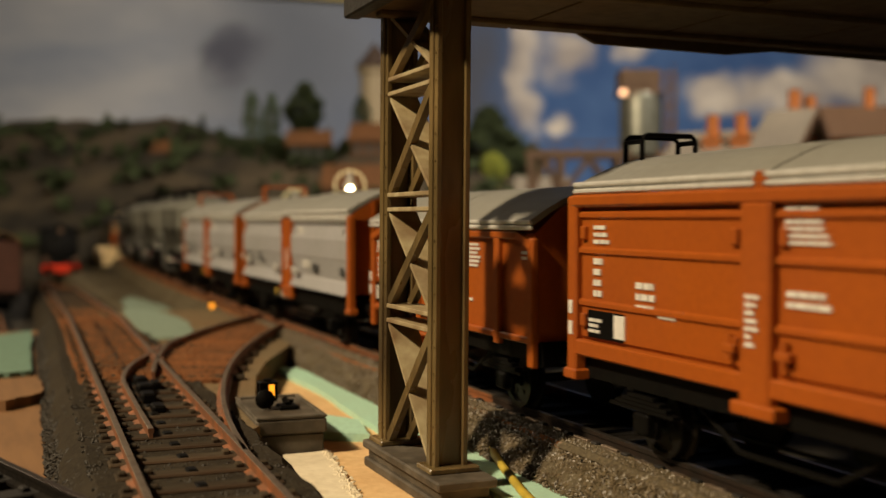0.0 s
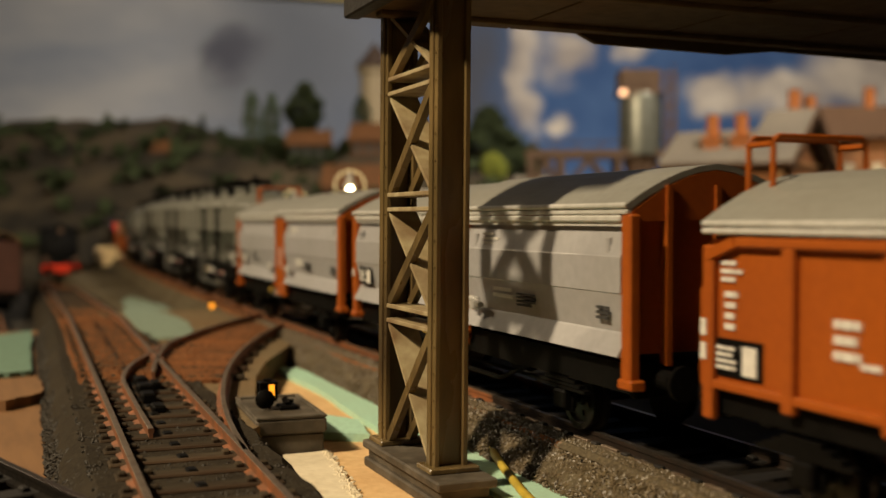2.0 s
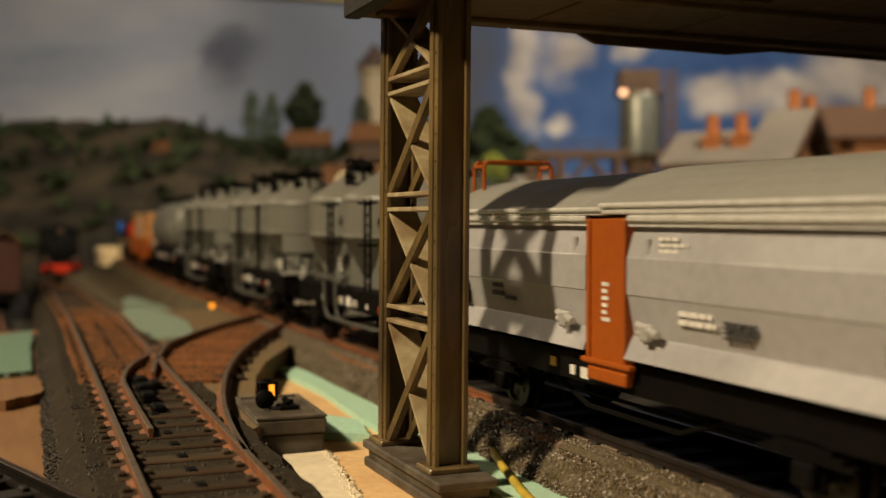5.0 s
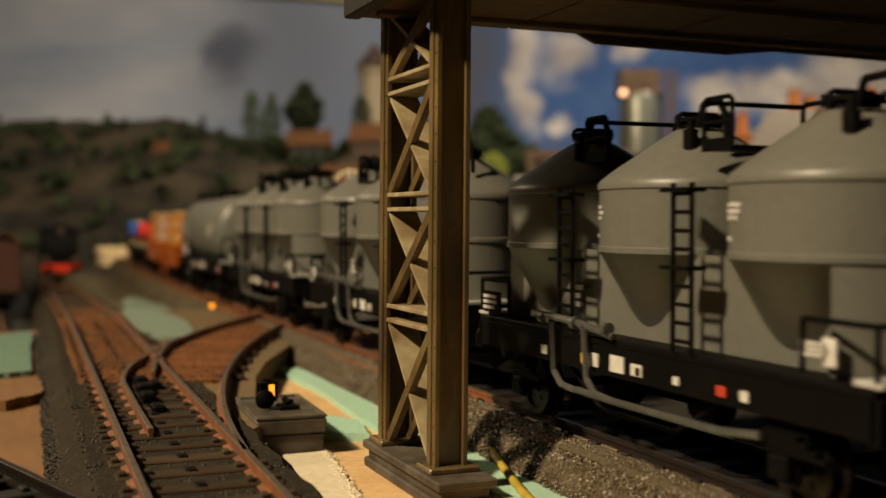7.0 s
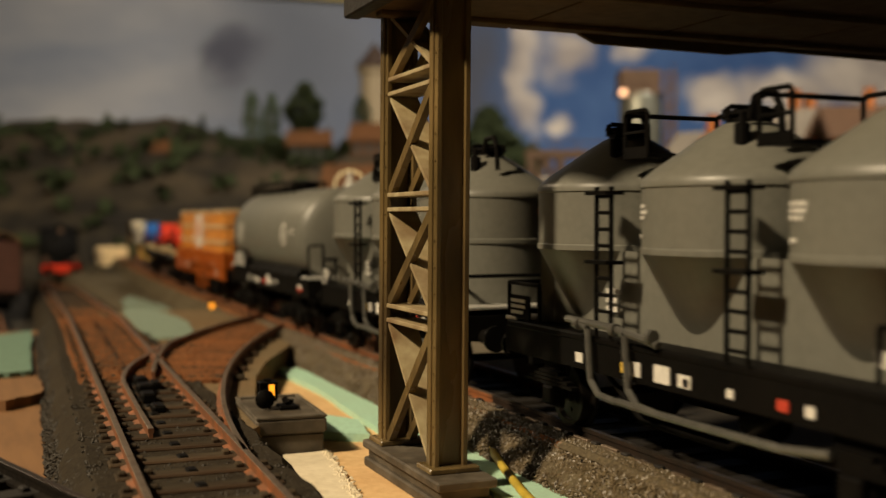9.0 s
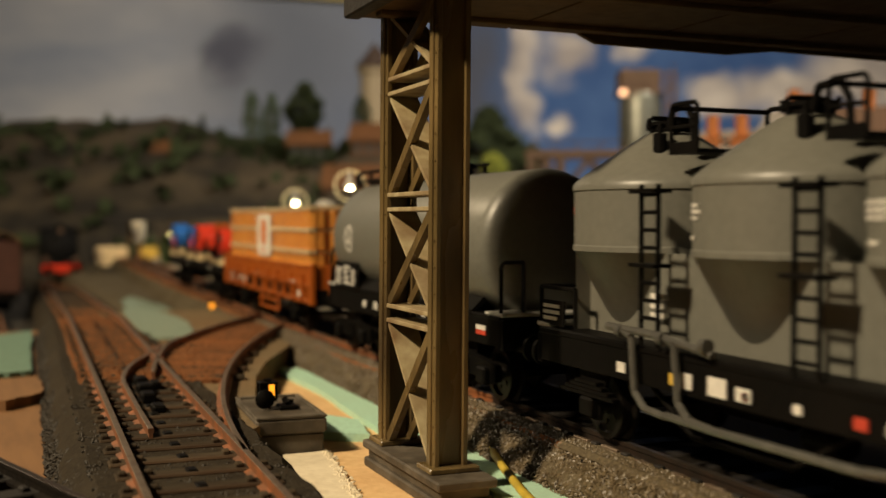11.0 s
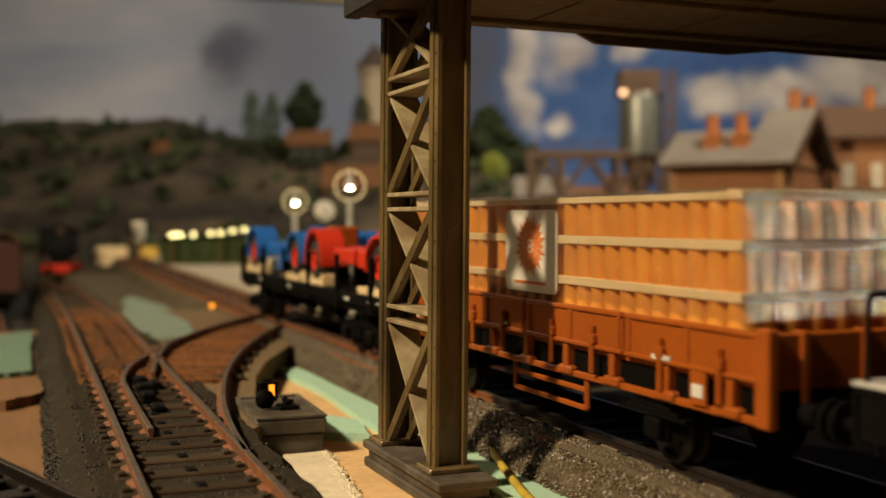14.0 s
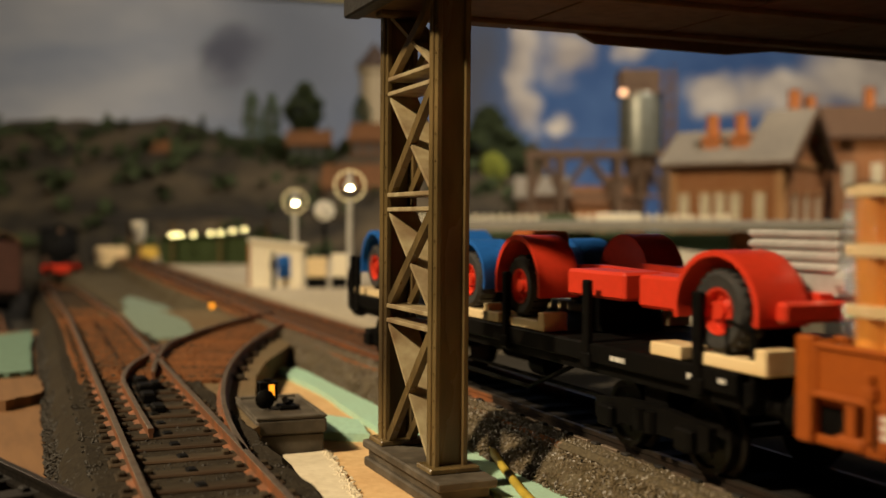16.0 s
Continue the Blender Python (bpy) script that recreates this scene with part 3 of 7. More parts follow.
# ---- the girder pillar and the deck that it carries ----
def girder_pillar():
    """Two channel posts with cross-braced plates between them, on a stepped foot."""
    t = thing("girder_pillar", at(68, 172, BOARD, 0, 0.5, 0), "brown rust-washed lattice girder pillar on a dark foot", "pillar")
    x0, x1, z0 = -3.1, 2.75, 5.0
    top = 83.0
    for ya, yb, name in ((-13.0, -9.4, "near"), (10.6, 14.6, "far")):
        bm = fresh()
        for x in (x0, x1 - 0.9):
            box(bm, x, x + 0.9, ya, yb, z0, top, 0.12)
        yw = ya + 0.9 if name == "near" else yb - 1.6
        box(bm, x0 + 0.85, x1 - 0.85, yw, yw + 0.8, z0, top)
        for x in (x0 - 0.35, x1 - 0.15):
            box(bm, x, x + 0.5, ya + 1.2, yb - 1.2, z0 + 0.2, top, 0.1)
        post = part("post", bm, PILLAR, t, "brown channel-section post")
        bm = fresh()
        for k in range(18):
            for y in (ya + 0.6, yb - 0.6):
                for x in (x0 - 0.05, x1 + 0.05):
                    rod(bm, (x - 0.12, y, 8 + 4.3 * k), (x + 0.12, y, 8 + 4.3 * k), 0.22, 6)
        part("rivets", bm, PILLAR, post)["kind"] = "stuff"
        bm = fresh()
        box(bm, x0 - 1.3, x1 + 1.6, ya - 1.5, yb + 1.2, 4.95, 5.9, 0.2)
        part("foot_plate", bm, PILLAR, t)
    near, far = -9.6, 10.8
    levels = (5.6, 28.0, 47.9, 68.6, 83.0)
    for z in levels[1:4]:
        for dz in (-0.7, 1.9):
            bm = fresh()
            box(bm, x0 + 0.1, x1 - 0.1, near, far, z + dz, z + dz + 0.75, 0.1)
            part("strut", bm, GUSSET, t, "dusty flat cross strut, paled as if lit")
    for a, b in zip(levels, levels[1:]):
        lo, hi = a + 2.4 if a > 6 else a, b - 0.8
        bm = fresh()
        beam(bm, (0, near, lo), (0, far, hi), x1 - x0 - 0.6, 0.7, (0, 0.6, 1))
        part("brace", bm, GUSSET, t, "dusty sloping brace plate with rust edges, paled as if lit")
        for x in (x0 + 0.9, x1 - 0.9):
            bm = fresh()
            beam(bm, (x, far, lo), (x, near, hi), 1.2, 1.7, (0, 0.6, 1))
            part("brace", bm, PILLAR, t, "brown sloping brace bar")
    bm = fresh()
    box(bm, -5.2, 5.2, -19.5, 17.4, 3.4, 4.95, 0.3)
    box(bm, -4.3, 4.3, -18.4, 16.4, 1.6, 3.6, 0.3)
    box(bm, -5.0, 5.0, -19.0, 17.0, 0.0, 1.8, 0.3)
    part("plinth", bm, CONCRETE, t, "dark stepped plinth with chipped edges")
    return t


girder_pillar()

deck = thing("bridge_deck", at(60.6, 133, 86.4), "dark brown timber bridge deck crossing over the tracks", "bridge")
bm = fresh()
# Near edge notched out of view, to trim the deck's shadow on the roofs.
prism(bm, [(0, 15), (48, 15), (54, 0), (420, 0), (420, 53), (0, 53)], 0.9, 12, "z")
part("deck_slab", bm, DECK, deck)
for i in range(14):
    bm = fresh()
    box(bm, 1.2 + 30 * i, 30.6 + 30 * i, 14.6 if i < 2 else -0.4, 53.4, 0, 1.0, 0.15)
    part("deck_panel", bm, DECK, deck)
for y in (20, 46):
    bm = fresh()
    box(bm, 2, 420, y - 1.5, y + 1.5, -0.9, 0.1, 0.2)
    part("deck_girder", bm, DECK, deck)
bm = fresh()
prism(bm, [(46, 0), (50, -1.7), (82, -2.0), (94, -0.6), (130, -0.9), (130, 0.4), (46, 0.4)], 52.4, 53.8, "y")
part("edge_strip", bm, DECK, deck, "warped dark edge strip")
bm = fresh()
box(bm, -2.4, 0.6, 14, 52.6, -0.6, 4.0, 0.3)
part("end_plate", bm, DARK_SHADE_WOOD, deck, "dark worn end plate")

# ---- bare board between the tracks ----
def slab(name, outline, z0, z1, mat, label, category, wob=0.0):
    bm = fresh()
    ring = []
    rng = random.Random(len(label))
    n = len(outline)
    for i in range(n):
        a, b = Vector(outline[i]), Vector(outline[(i + 1) % n])
        for k in range(6):
            p = a.lerp(b, k / 6)
            ring.append((p.x + rng.uniform(-wob, wob), p.y + rng.uniform(-wob, wob)))
    prism(bm, ring, z0, z1, "z")
    return tagged(part(name, bm, mat), label, category)


slab("foam_strip", [(77, 316), (83, 312), (89, 256), (88, 200), (88, 150), (87, 105), (77, 105), (74.5, 150), (74, 200), (75, 222), (77.5, 262)], BOARD + 0.05, BOARD + 1.5,
     FELT, "mint green foam strip along the bank's foot", "foam strip", 0.35)
slab("foam_strip", [(62.5, 214), (68.5, 233), (73.5, 224), (70.5, 208)], BOARD + 0.05, BOARD + 1.8, FELT, "mint green foam scrap behind the motor box", "foam strip", 0.25)
slab("foam_strip", [(1.6, 443), (13, 455), (9.5, 335), (0.5, 332), (-40, 345), (-40, 450)], BOARD + 0.05, BOARD + 1.6, FELT_SHADED, "dusty green foam sheet beside the turnout bank", "foam strip", 0.5)
slab("foam_strip", [(50, 474), (60, 474), (65, 448), (67, 411), (63, 376), (57.5, 354), (46.5, 358), (46, 400), (48, 440)], BOARD + 6.55, BOARD + 7.4, FELT_PALE, "pale green foam between the two tracks", "foam strip", 0.4)
slab("foam_strip", [(64, 610), (72, 640), (80, 560), (80, 474), (62, 474), (60, 540)], BOARD - 0.3, BOARD + 1.4, FELT_PALE, "pale green foam between the far tracks", "foam strip", 0.4)
bm = fresh()
prism(bm, [(48, -20), (56, 1), (62, BOARD), (76, BOARD + 0.4), (92, BOARD + 0.6), (92, -20)], 455, 1500, "y")
tagged(part("verge", bm, BALLAST), "sloping grey verge between the far tracks", "ground", kind="structure")
# Added sheet for the board's brighter part; the rest is darkened.
slab("cork_sheet", [(47, 92), (79, 92), (81, 150), (86, 200), (84, 250), (80, 300), (72, 300), (62, 262), (60, 200), (47, 180)], BOARD - 0.1, BOARD + 0.04, PALE_BOARD, "pale tan cork sheet on the board", "cork sheet", 0.3)
slab("plaster_patch", [(50.6, 201), (59.2, 201), (58.4, 192), (57, 184), (54.6, 172), (51, 152), (48, 128), (40, 128), (45.5, 170)], BOARD + 0.05, BOARD + 0.7, PLASTER, "rough cream plaster patch on the board", "plaster", 0.18)


def crumbs(rng):
    y = 130 + 72 * rng.random()
    return 48.4 + 0.147 * (y - 128) + rng.gauss(0, 0.55), y, BOARD + 0.35 + 0.35 * rng.random()


grains(700, crumbs, "plaster_crumbs", "crumbled cream plaster along the patch's broken edge", 0.2, 0.55, PLASTER)

slab("wood_offcut", [(-40, 322), (11, 311), (10.3, 284), (2, 276), (-40, 285)], BOARD + 0.05, BOARD + 2.6, BOARD_WOOD, "brown broken plywood offcut", "wood", 0.7)
bm = fresh()
pts = [(87.6, 187, 7.6), (86.2, 182.5, 7.0), (84.4, 177, 6.5), (82.2, 169.5, 6.3), (79.8, 161, 6.3), (77.4, 152, 6.3), (75.2, 142, 6.3), (73.6, 128, 6.2)]
bent(bm, pts, 0.75, 10)
tagged(part("cable", bm, surface("yellow_cable", (0.55, 0.4, 0.05), None, 0.4, bump=0.0), smooth=True), "thin yellow cable lying beside the bank", "cable")


def motor_box():
    """Turnout motor box with its lit signal lantern."""
    t = thing("turnout_motor", at(53.2, 214, BOARD, 0, 0, -3), "grey-brown turnout motor box with a lit lantern", "motor box")
    bm = fresh()
    box(bm, -6.4, 6.4, -12.5, 13, 0, 4.4, 0.35)
    part("case", bm, CONCRETE, t)
    bm = fresh()
    box(bm, -6.9, 6.9, -13, 13.4, 4.4, 7.4, 0.45)
    part("lid", bm, CONCRETE, t)
    bm = fresh()
    for x0, x1, y0, y1 in ((-6.9, -6.0, -13, 13.4), (6.0, 6.9, -13, 13.4), (-6.0, 6.0, -13, -12.1), (-6.0, 6.0, 12.5, 13.4)):
        box(bm, x0, x1, y0, y1, 7.35, 7.95, 0.15)
    part("lid_rim", bm, CONCRETE, t)
    bm = fresh()
    box(bm, -0.6, 3.4, -3.5, 0.6, 7.4, 8.3, 0.3)
    rod(bm, (1.4, -2, 8.2), (1.4, 1, 8.9), 0.7, 8)
    rod(bm, (2.8, 1.5, 7.4), (2.8, 1.5, 8.8), 0.5, 8)
    part("lever", bm, BLACK, t)
    lamp = thing("signal_lantern", at(50.9, 214.5, BOARD + 7.4), "small black turnout lantern glowing amber", "lantern")
    bm = fresh()
    rod(bm, (0, 0, 0), (0, 0, 1.6), 0.7, 8)
    box(bm, -1.9, 1.9, -1.6, 1.6, 5.0, 5.5, 0.15)
    box(bm, -1.7, 1.7, -1.4, 1.4, 1.5, 2.1, 0.15)
    for x in (-1.5, -0.35, 1.5):
        for y in (-1.2, 1.2):
            box(bm, x - 0.3, x + 0.3, y - 0.3, y + 0.3, 2, 5.1)
    box(bm, -1.6, -0.1, -1.3, 1.3, 2.0, 5.1)
    rod(bm, (0, 0, 5.4), (0, 0, 6.0), 0.8, 8)
    part("housing", bm, BLACK, lamp)
    bm = fresh()
    lathe(bm, [(0, 1.0), (1.1, 0.8), (1.9, 0.2), (2.0, -0.3), (0, -0.3)], 20, Matrix.Translation((-1.0, -2.4, 2.2)) @ Matrix.Rotation(radians(90), 4, "X"))
    part("counterweight", bm, BLACK, lamp, "round black counterweight", smooth=True)
    bm = fresh()
    box(bm, -0.05, 1.3, -1.25, 1.25, 2.1, 5.0)
    part("lit_window", bm, glow("amber_window", (1.0, 0.36, 0.02), 1.6), lamp, "glowing amber window")


motor_box()
far_lantern = thing("signal_lantern", at(88, 474, 10.4), "tiny turnout lantern glowing amber in the distance", "lantern")
bm = fresh()
box(bm, -1.4, 1.4, -1, 1, -1.2, -0.2)
rod(bm, (0, 0.6, -1), (0, 0.6, 3.4), 0.6, 8)
part("housing", bm, BLACK, far_lantern)
bm = fresh()
box(bm, -1.0, 1.0, -1.0, 0.5, 0.1, 2.3, 0.3)
part("lit_window", bm, glow("amber_far", (1.0, 0.36, 0.02), 1.4), far_lantern)
# ---- the goods train: every wagon's own y runs along the track, away from the eye; z is over the rail ----
SPEED = 68.7             # millimetres a second towards the eye
MOVING = []              # (wagon, its place along the track at the start)
WHEELS = []              # (wheelset, y, z)


def train_pose(s):
    return at(TRAIN_X + far_bend(s), s, RAIL_TOP, 0, 0, -math.degrees(7.3e-5 * max(0.0, s - 350)))


def wagon(name, p, label, group=""):
    ob = thing(name, train_pose(p), label, "wagon", group)
    MOVING.append((ob, p))
    return ob


def marks(parent, y, z, w, h, lines, x=-16.0, mat=None, name="marking"):
    """Printed lines that cannot be read: bars on the near side, w long from y towards the eye, h high."""
    bm = fresh()
    step = h / lines
    rng = random.Random(int(y * 7 + z * 13 + w))
    for i in range(lines):
        z1 = z + h - i * step
        cut = w * (1 if lines == 1 else rng.uniform(0.6, 1.0))
        a = y
        while a > y - cut + 0.3:
            n = min(rng.uniform(0.8, 2.2), a - (y - cut))
            box(bm, x - 0.12, x + 0.3, a - n, a, z1 - step * 0.56, z1)
            a -= n + 0.25
    return part(name, bm, mat or WHITE, parent)


def marks_round(parent, yc, y, z, w, h, lines, r=15.78, mat=None):
    """The same bars, laid on a round silo whose axis stands at yc."""
    bm = fresh()
    step = h / lines
    rng = random.Random(int(y * 5 + z * 3))
    for i in range(lines):
        z1 = z + h - i * step
        a, end = y, y - w * rng.uniform(0.7, 1.0)
        while a > end + 0.3:
            n = min(rng.uniform(0.7, 1.6), a - end)
            p = [Vector((-math.sqrt(r * r - (q - yc) ** 2), q, 0)) for q in (a, a - n)]
            out = [v + Vector((v.x, v.y - yc, 0)).normalized() * 0.1 for v in p]
            up = Vector((0, 0, 1))
            lo, hi = z1 - step * 0.66, z1
            bm.faces.new([bm.verts.new(v) for v in (out[0] + up * lo, out[1] + up * lo, out[1] + up * hi, out[0] + up * hi)])
            a -= n + 0.22
    return part("marking", bm, mat or WHITE, parent)


def plate(parent, y, z, w, h, mat, x=-16.0, name="plate", label="", t=0.1):
    bm = fresh()
    box(bm, x - t, x + 0.3, y - w, y, z, z + h)
    return part(name, bm, mat, parent, label)


def wheelset(parent, y, r=5.4):
    z = r
    bm = fresh()
    for s in (-1, 1):
        prof = [(0.0, 0.0), (1.3, 0.0), (1.4, 0.5), (r * 0.78, 0.7), (r * 0.82, 0.1), (r, 0.1), (r, 1.9), (r + 0.9, 2.1),
                (r + 0.9, 2.8), (1.2, 2.8), (0, 2.8)]
        m = Matrix.Translation((s * 10.6, 0, 0)) @ Matrix.Rotation(radians(-90 * s), 4, "Y")
        lathe(bm, prof, 28, m)
        for k in range(6):
            a = math.pi / 3 * k
            rod(bm, (s * 10.2, 2.6 * math.cos(a), 2.6 * math.sin(a)), (s * 9.6, 2.6 * math.cos(a), 2.6 * math.sin(a)), 0.5, 6)
    rod(bm, (-12.5, 0, 0), (12.5, 0, 0), 0.9, 10)
    ob = part("wheelset", bm, STEEL, parent, "dull steel wheels on an axle", smooth=True)
    ob.matrix_basis = at(0, y, z)
    WHEELS.append((ob, y, z))
    return ob


def axle_guard(parent, y, mat=None):
    """Spring, box and guard plate over one axle on each side."""
    for s in (-1, 1):
        bm = fresh()
        prism(bm, [(y - 5, 12.5), (y + 5, 12.5), (y + 2.4, 6), (y + 2.0, 3.4), (y - 2.0, 3.4), (y - 2.4, 6)], s * 12.2, s * 12.9, "x")
        box(bm, min(s * 12.2, s * 14.6), max(s * 12.2, s * 14.6), y - 1.9, y + 1.9, 3.9, 7.2, 0.4)
        for k in range(4):
            w = 8.5 - k * 1.7
            box(bm, min(s * 13, s * 14.4), max(s * 13, s * 14.4), y - w, y + w, 7.4 + 0.65 * k, 7.95 + 0.65 * k)
        part("axle_guard", bm, mat or BLACK, parent)


def bogie(parent, y, mat=None):
    ob = None
    for s in (-1, 1):
        bm = fresh()
        prism(bm, [(y - 15, 7.6), (y - 6, 8.6), (y + 6, 8.6), (y + 15, 7.6), (y + 15, 4.4), (y + 11, 3.2), (y + 7, 4.6), (y - 7, 4.6),
                   (y - 11, 3.2), (y - 15, 4.4)], s * 12.2, s * 13.6, "x")
        for a in (-10.5, 10.5):
            box(bm, min(s * 13, s * 15), max(s * 13, s * 15), y + a - 2, y + a + 2, 3.6, 7, 0.4)
        for a in (-1.5, 1.5):
            rod(bm, (s * 14, y + a, 4.6), (s * 14, y + a, 7.8), 1.0, 8)
        ob = part("bogie_side", bm, mat or BLACK, parent, smooth=False)
    bm = fresh()
    box(bm, -12, 12, y - 3, y + 3, 5, 11)
    part("bogie_bolster", bm, mat or BLACK, parent)
    for a in (-10.5, 10.5):
        wheelset(parent, y + a)


def buffers(parent, half, mat=None, z=12.0):
    for e in (-1, 1):
        for s in (-1, 1):
            bm = fresh()
            y0 = e * half
            rod(bm, (s * 10, y0, z), (s * 10, y0 + e * 3.6, z), 1.5, 12)
            rod(bm, (s * 10, y0 + e * 3.6, z), (s * 10, y0 + e * 5.6, z), 0.9, 10)
            rod(bm, (s * 10, y0 + e * 5.6, z), (s * 10, y0 + e * 6.4, z), 2.7, 16)
            part("buffer", bm, mat or BLACK, parent)
        bm = fresh()
        box(bm, -1.2, 1.2, min(e * half, e * (half + 6)), max(e * half, e * (half + 6)), 7.6, 9.4, 0.3)
        box(bm, -2.2, 2.2, min(e * (half + 4), e * (half + 6.5)), max(e * (half + 4), e * (half + 6.5)), 6.2, 10.6, 0.4)
        part("coupling", bm, BLACK, parent)


def underframe(parent, half, z0, z1, mat=None, axles=(), rods=True):
    mat = mat or BLACK
    for s in (-1, 1):
        bm = fresh()
        x0 = 13.4 * s
        prism(bm, [(x0 - 1.0, z0), (x0 + 1.0, z0), (x0 + 1.0, z0 + 0.7), (x0 - s * 0.2, z0 + 0.9), (x0 - s * 0.2, z1 - 0.9),
                   (x0 + 1.0, z1 - 0.7), (x0 + 1.0, z1), (x0 - 1.0, z1)], -half, half, "y")
        part("solebar", bm, mat, parent)
    bm = fresh()
    box(bm, -12.2, 12.2, -half, half, z0 + 1.2, z1 - 0.3)
    for e in (-1, 1):
        box(bm, -14.4, 14.4, e * half - 0.8, e * half + 0.8, z0 - 0.6, z1, 0.2)
    for k in range(-2, 3):
        box(bm, -12, 12, k * half * 0.36 - 0.8, k * half * 0.36 + 0.8, z0 - 0.5, z0 + 1.2)
    part("floor_frame", bm, mat, parent)
    if rods:
        for s in (-1, 1):
            bm = fresh()
            bent(bm, [(s * 11.5, -half * 0.42, z0), (s * 11.5, -half * 0.2, 5.0), (s * 11.5, half * 0.2, 5.0), (s * 11.5, half * 0.42, z0)], 0.45)
            part("truss_rod", bm, mat, parent)
        bm = fresh()
        bent(bm, [(-9, -half * 0.5, 6.5), (-9, half * 0.5, 6.5)], 0.35)
        part("brake_rod", bm, mat, parent)
        bm = fresh()
        rod(bm, (3, 6, 8.6), (3, 20, 8.6), 3.0, 14)
        rod(bm, (-4, -12, 8), (-4, -6, 8), 2.4, 12)
        part("brake_cylinder", bm, mat, parent, smooth=True)
    for a in axles:
        axle_guard(parent, a, mat)
        wheelset(parent, a)


def roof_curve(w, eave, ridge, n=10, flat=1.7):
    """Outline of a curved roof, from one eave to the other, with its underside."""
    top = [(-w + 2 * w * i / n, ridge - (ridge - eave) * abs(-1 + 2 * i / n) ** flat) for i in range(n + 1)]
    return top + [(p[0] * 0.96, p[1] - 0.9) for p in top[::-1]]


def roof_rail(parent, y, z, top, x0=-6.5, x1=6.5, mat=None, depth=5.0):
    """Two bent grab hoops over the end of a roof, tied by short links."""
    for yy in (y, y - depth):
        bm = fresh()
        bent(bm, [(x0, yy, z), (x0, yy, top - 0.8), (x0 + 0.8, yy, top), (x1 - 0.8, yy, top), (x1, yy, top - 0.8), (x1, yy, z)], 0.42)
        part("roof_rail", bm, mat or BLACK, parent)
    for x in (x0, x1):
        bm = fresh()
        rod(bm, (x, y, top - 1), (x, y - depth, top - 1), 0.42, 6)
        part("rail_link", bm, mat or BLACK, parent)


def end_step(parent, y, mat, e=1):
    """A grab iron at a corner of the wagon."""
    bm = fresh()
    bent(bm, [(-15, y, 14), (-15.2, y + e * 1.8, 14.4), (-15.2, y + e * 1.8, 27), (-15, y, 27.5)], 0.4)
    part("grab_iron", bm, mat, parent)


def panel_wagon():
    """Roof-opening wagon with plain ribbed doors either side of a centre post."""
    h = 46
    w = wagon("sliding_roof_wagon", 108, "orange-brown goods wagon with a grey sliding roof and ribbed side panels")
    underframe(w, h, 10.6, 14.4, axles=(-29, 29))
    buffers(w, h)
    bm = fresh()
    box(bm, -15.2, 15.2, -h + 0.6, h - 0.6, 14.2, 40)
    part("body", bm, ORANGE, w)
    for e in (-1, 1):
        for s in (-1, 1):
            bm = fresh()
            box(bm, s * 15.6 - 1.1, s * 15.6 + 1.1, e * h - 1.4, e * h + 1.4, 11, 40.2, 0.35)
            box(bm, s * 15.6 - 1.5, s * 15.6 + 1.5, e * h - 1.9, e * h + 1.9, 10.2, 12, 0.3)
            part("corner_post", bm, ORANGE, w)
    for s in (-1, 1):
        bm = fresh()
        box(bm, s * 15.9 - 1.0, s * 15.9 + 1.0, -2.9, 2.9, 12.3, 38.6, 0.4)
        box(bm, s * 15.9 - 1.4, s * 15.9 + 1.4, -4.2, 4.2, 11.6, 13.4, 0.3)
        part("centre_post", bm, ORANGE, w)
        bm = fresh()
        box(bm, s * 15.7 - 1.2, s * 15.7 + 1.2, -h, h, 38.3, 40.3, 0.4)
        part("top_chord", bm, ORANGE, w)
        bm = fresh()
        box(bm, s * 15.6 - 1.0, s * 15.6 + 1.0, -h, h, 14.3, 16.9, 0.3)
        part("sill", bm, ORANGE, w)
        for a, b in ((-h + 1.6, -3.2), (3.2, h - 1.6)):
            bm = fresh()
            box(bm, s * 15.2 - 0.5, s * 15.2 + 0.5, a, b, 17.2, 37.6, 0.3)
            for z in (22.9, 31.3, 37.0):
                prism(bm, [(s * 15.6, z - 0.7), (s * 16.2, z - 0.3), (s * 16.2, z + 0.3), (s * 15.6, z + 0.7)], a, b, "y")
            for y in (a + 1.5, b - 1.5):
                for z in (20.2, 34.2):
                    box(bm, s * 15.9 - 0.6, s * 15.9 + 0.6, y - 0.7, y + 0.7, z - 1.1, z + 1.1, 0.2)
            part("side_door", bm, ORANGE, w)
        for y in (-5.2, 5.2):
            bm = fresh()
            box(bm, s * 16.3 - 0.7, s * 16.3 + 0.7, y - 1.3, y + 1.3, 19.2, 20.4, 0.2)
            rod(bm, (s * 16.4, y, 18.2), (s * 16.4, y, 21.6), 0.5, 8)
            part("door_latch", bm, ORANGE, w)
    for a, b in ((-h + 0.2, -0.9), (-0.3, h - 0.2)):
        bm = fresh()
        prism(bm, roof_curve(16.4, 41.6, 47.0), a, b, "y")
        roof = part("sliding_roof", bm, GREY_ROOF, w, "grey curved roof half with ribbed edge")
        for s in (-1, 1):
            for z in (40.4, 41.5):
                bm = fresh()
                box(bm, s * 16.2 - 0.5, s * 16.2 + 0.5, a, b, z, z + 0.85, 0.25)
                part("roof_edge", bm, EDGE, roof, "roof edge rib, its highlight put into a pale colour")
    for s in (-1, 1):
        bm = fresh()
        box(bm, s * 15.5 - 1.2, s * 15.5 + 1.2, -1.9, 0.7, 39.8, 42.4, 0.3)
        part("roof_catch", bm, ORANGE, w)
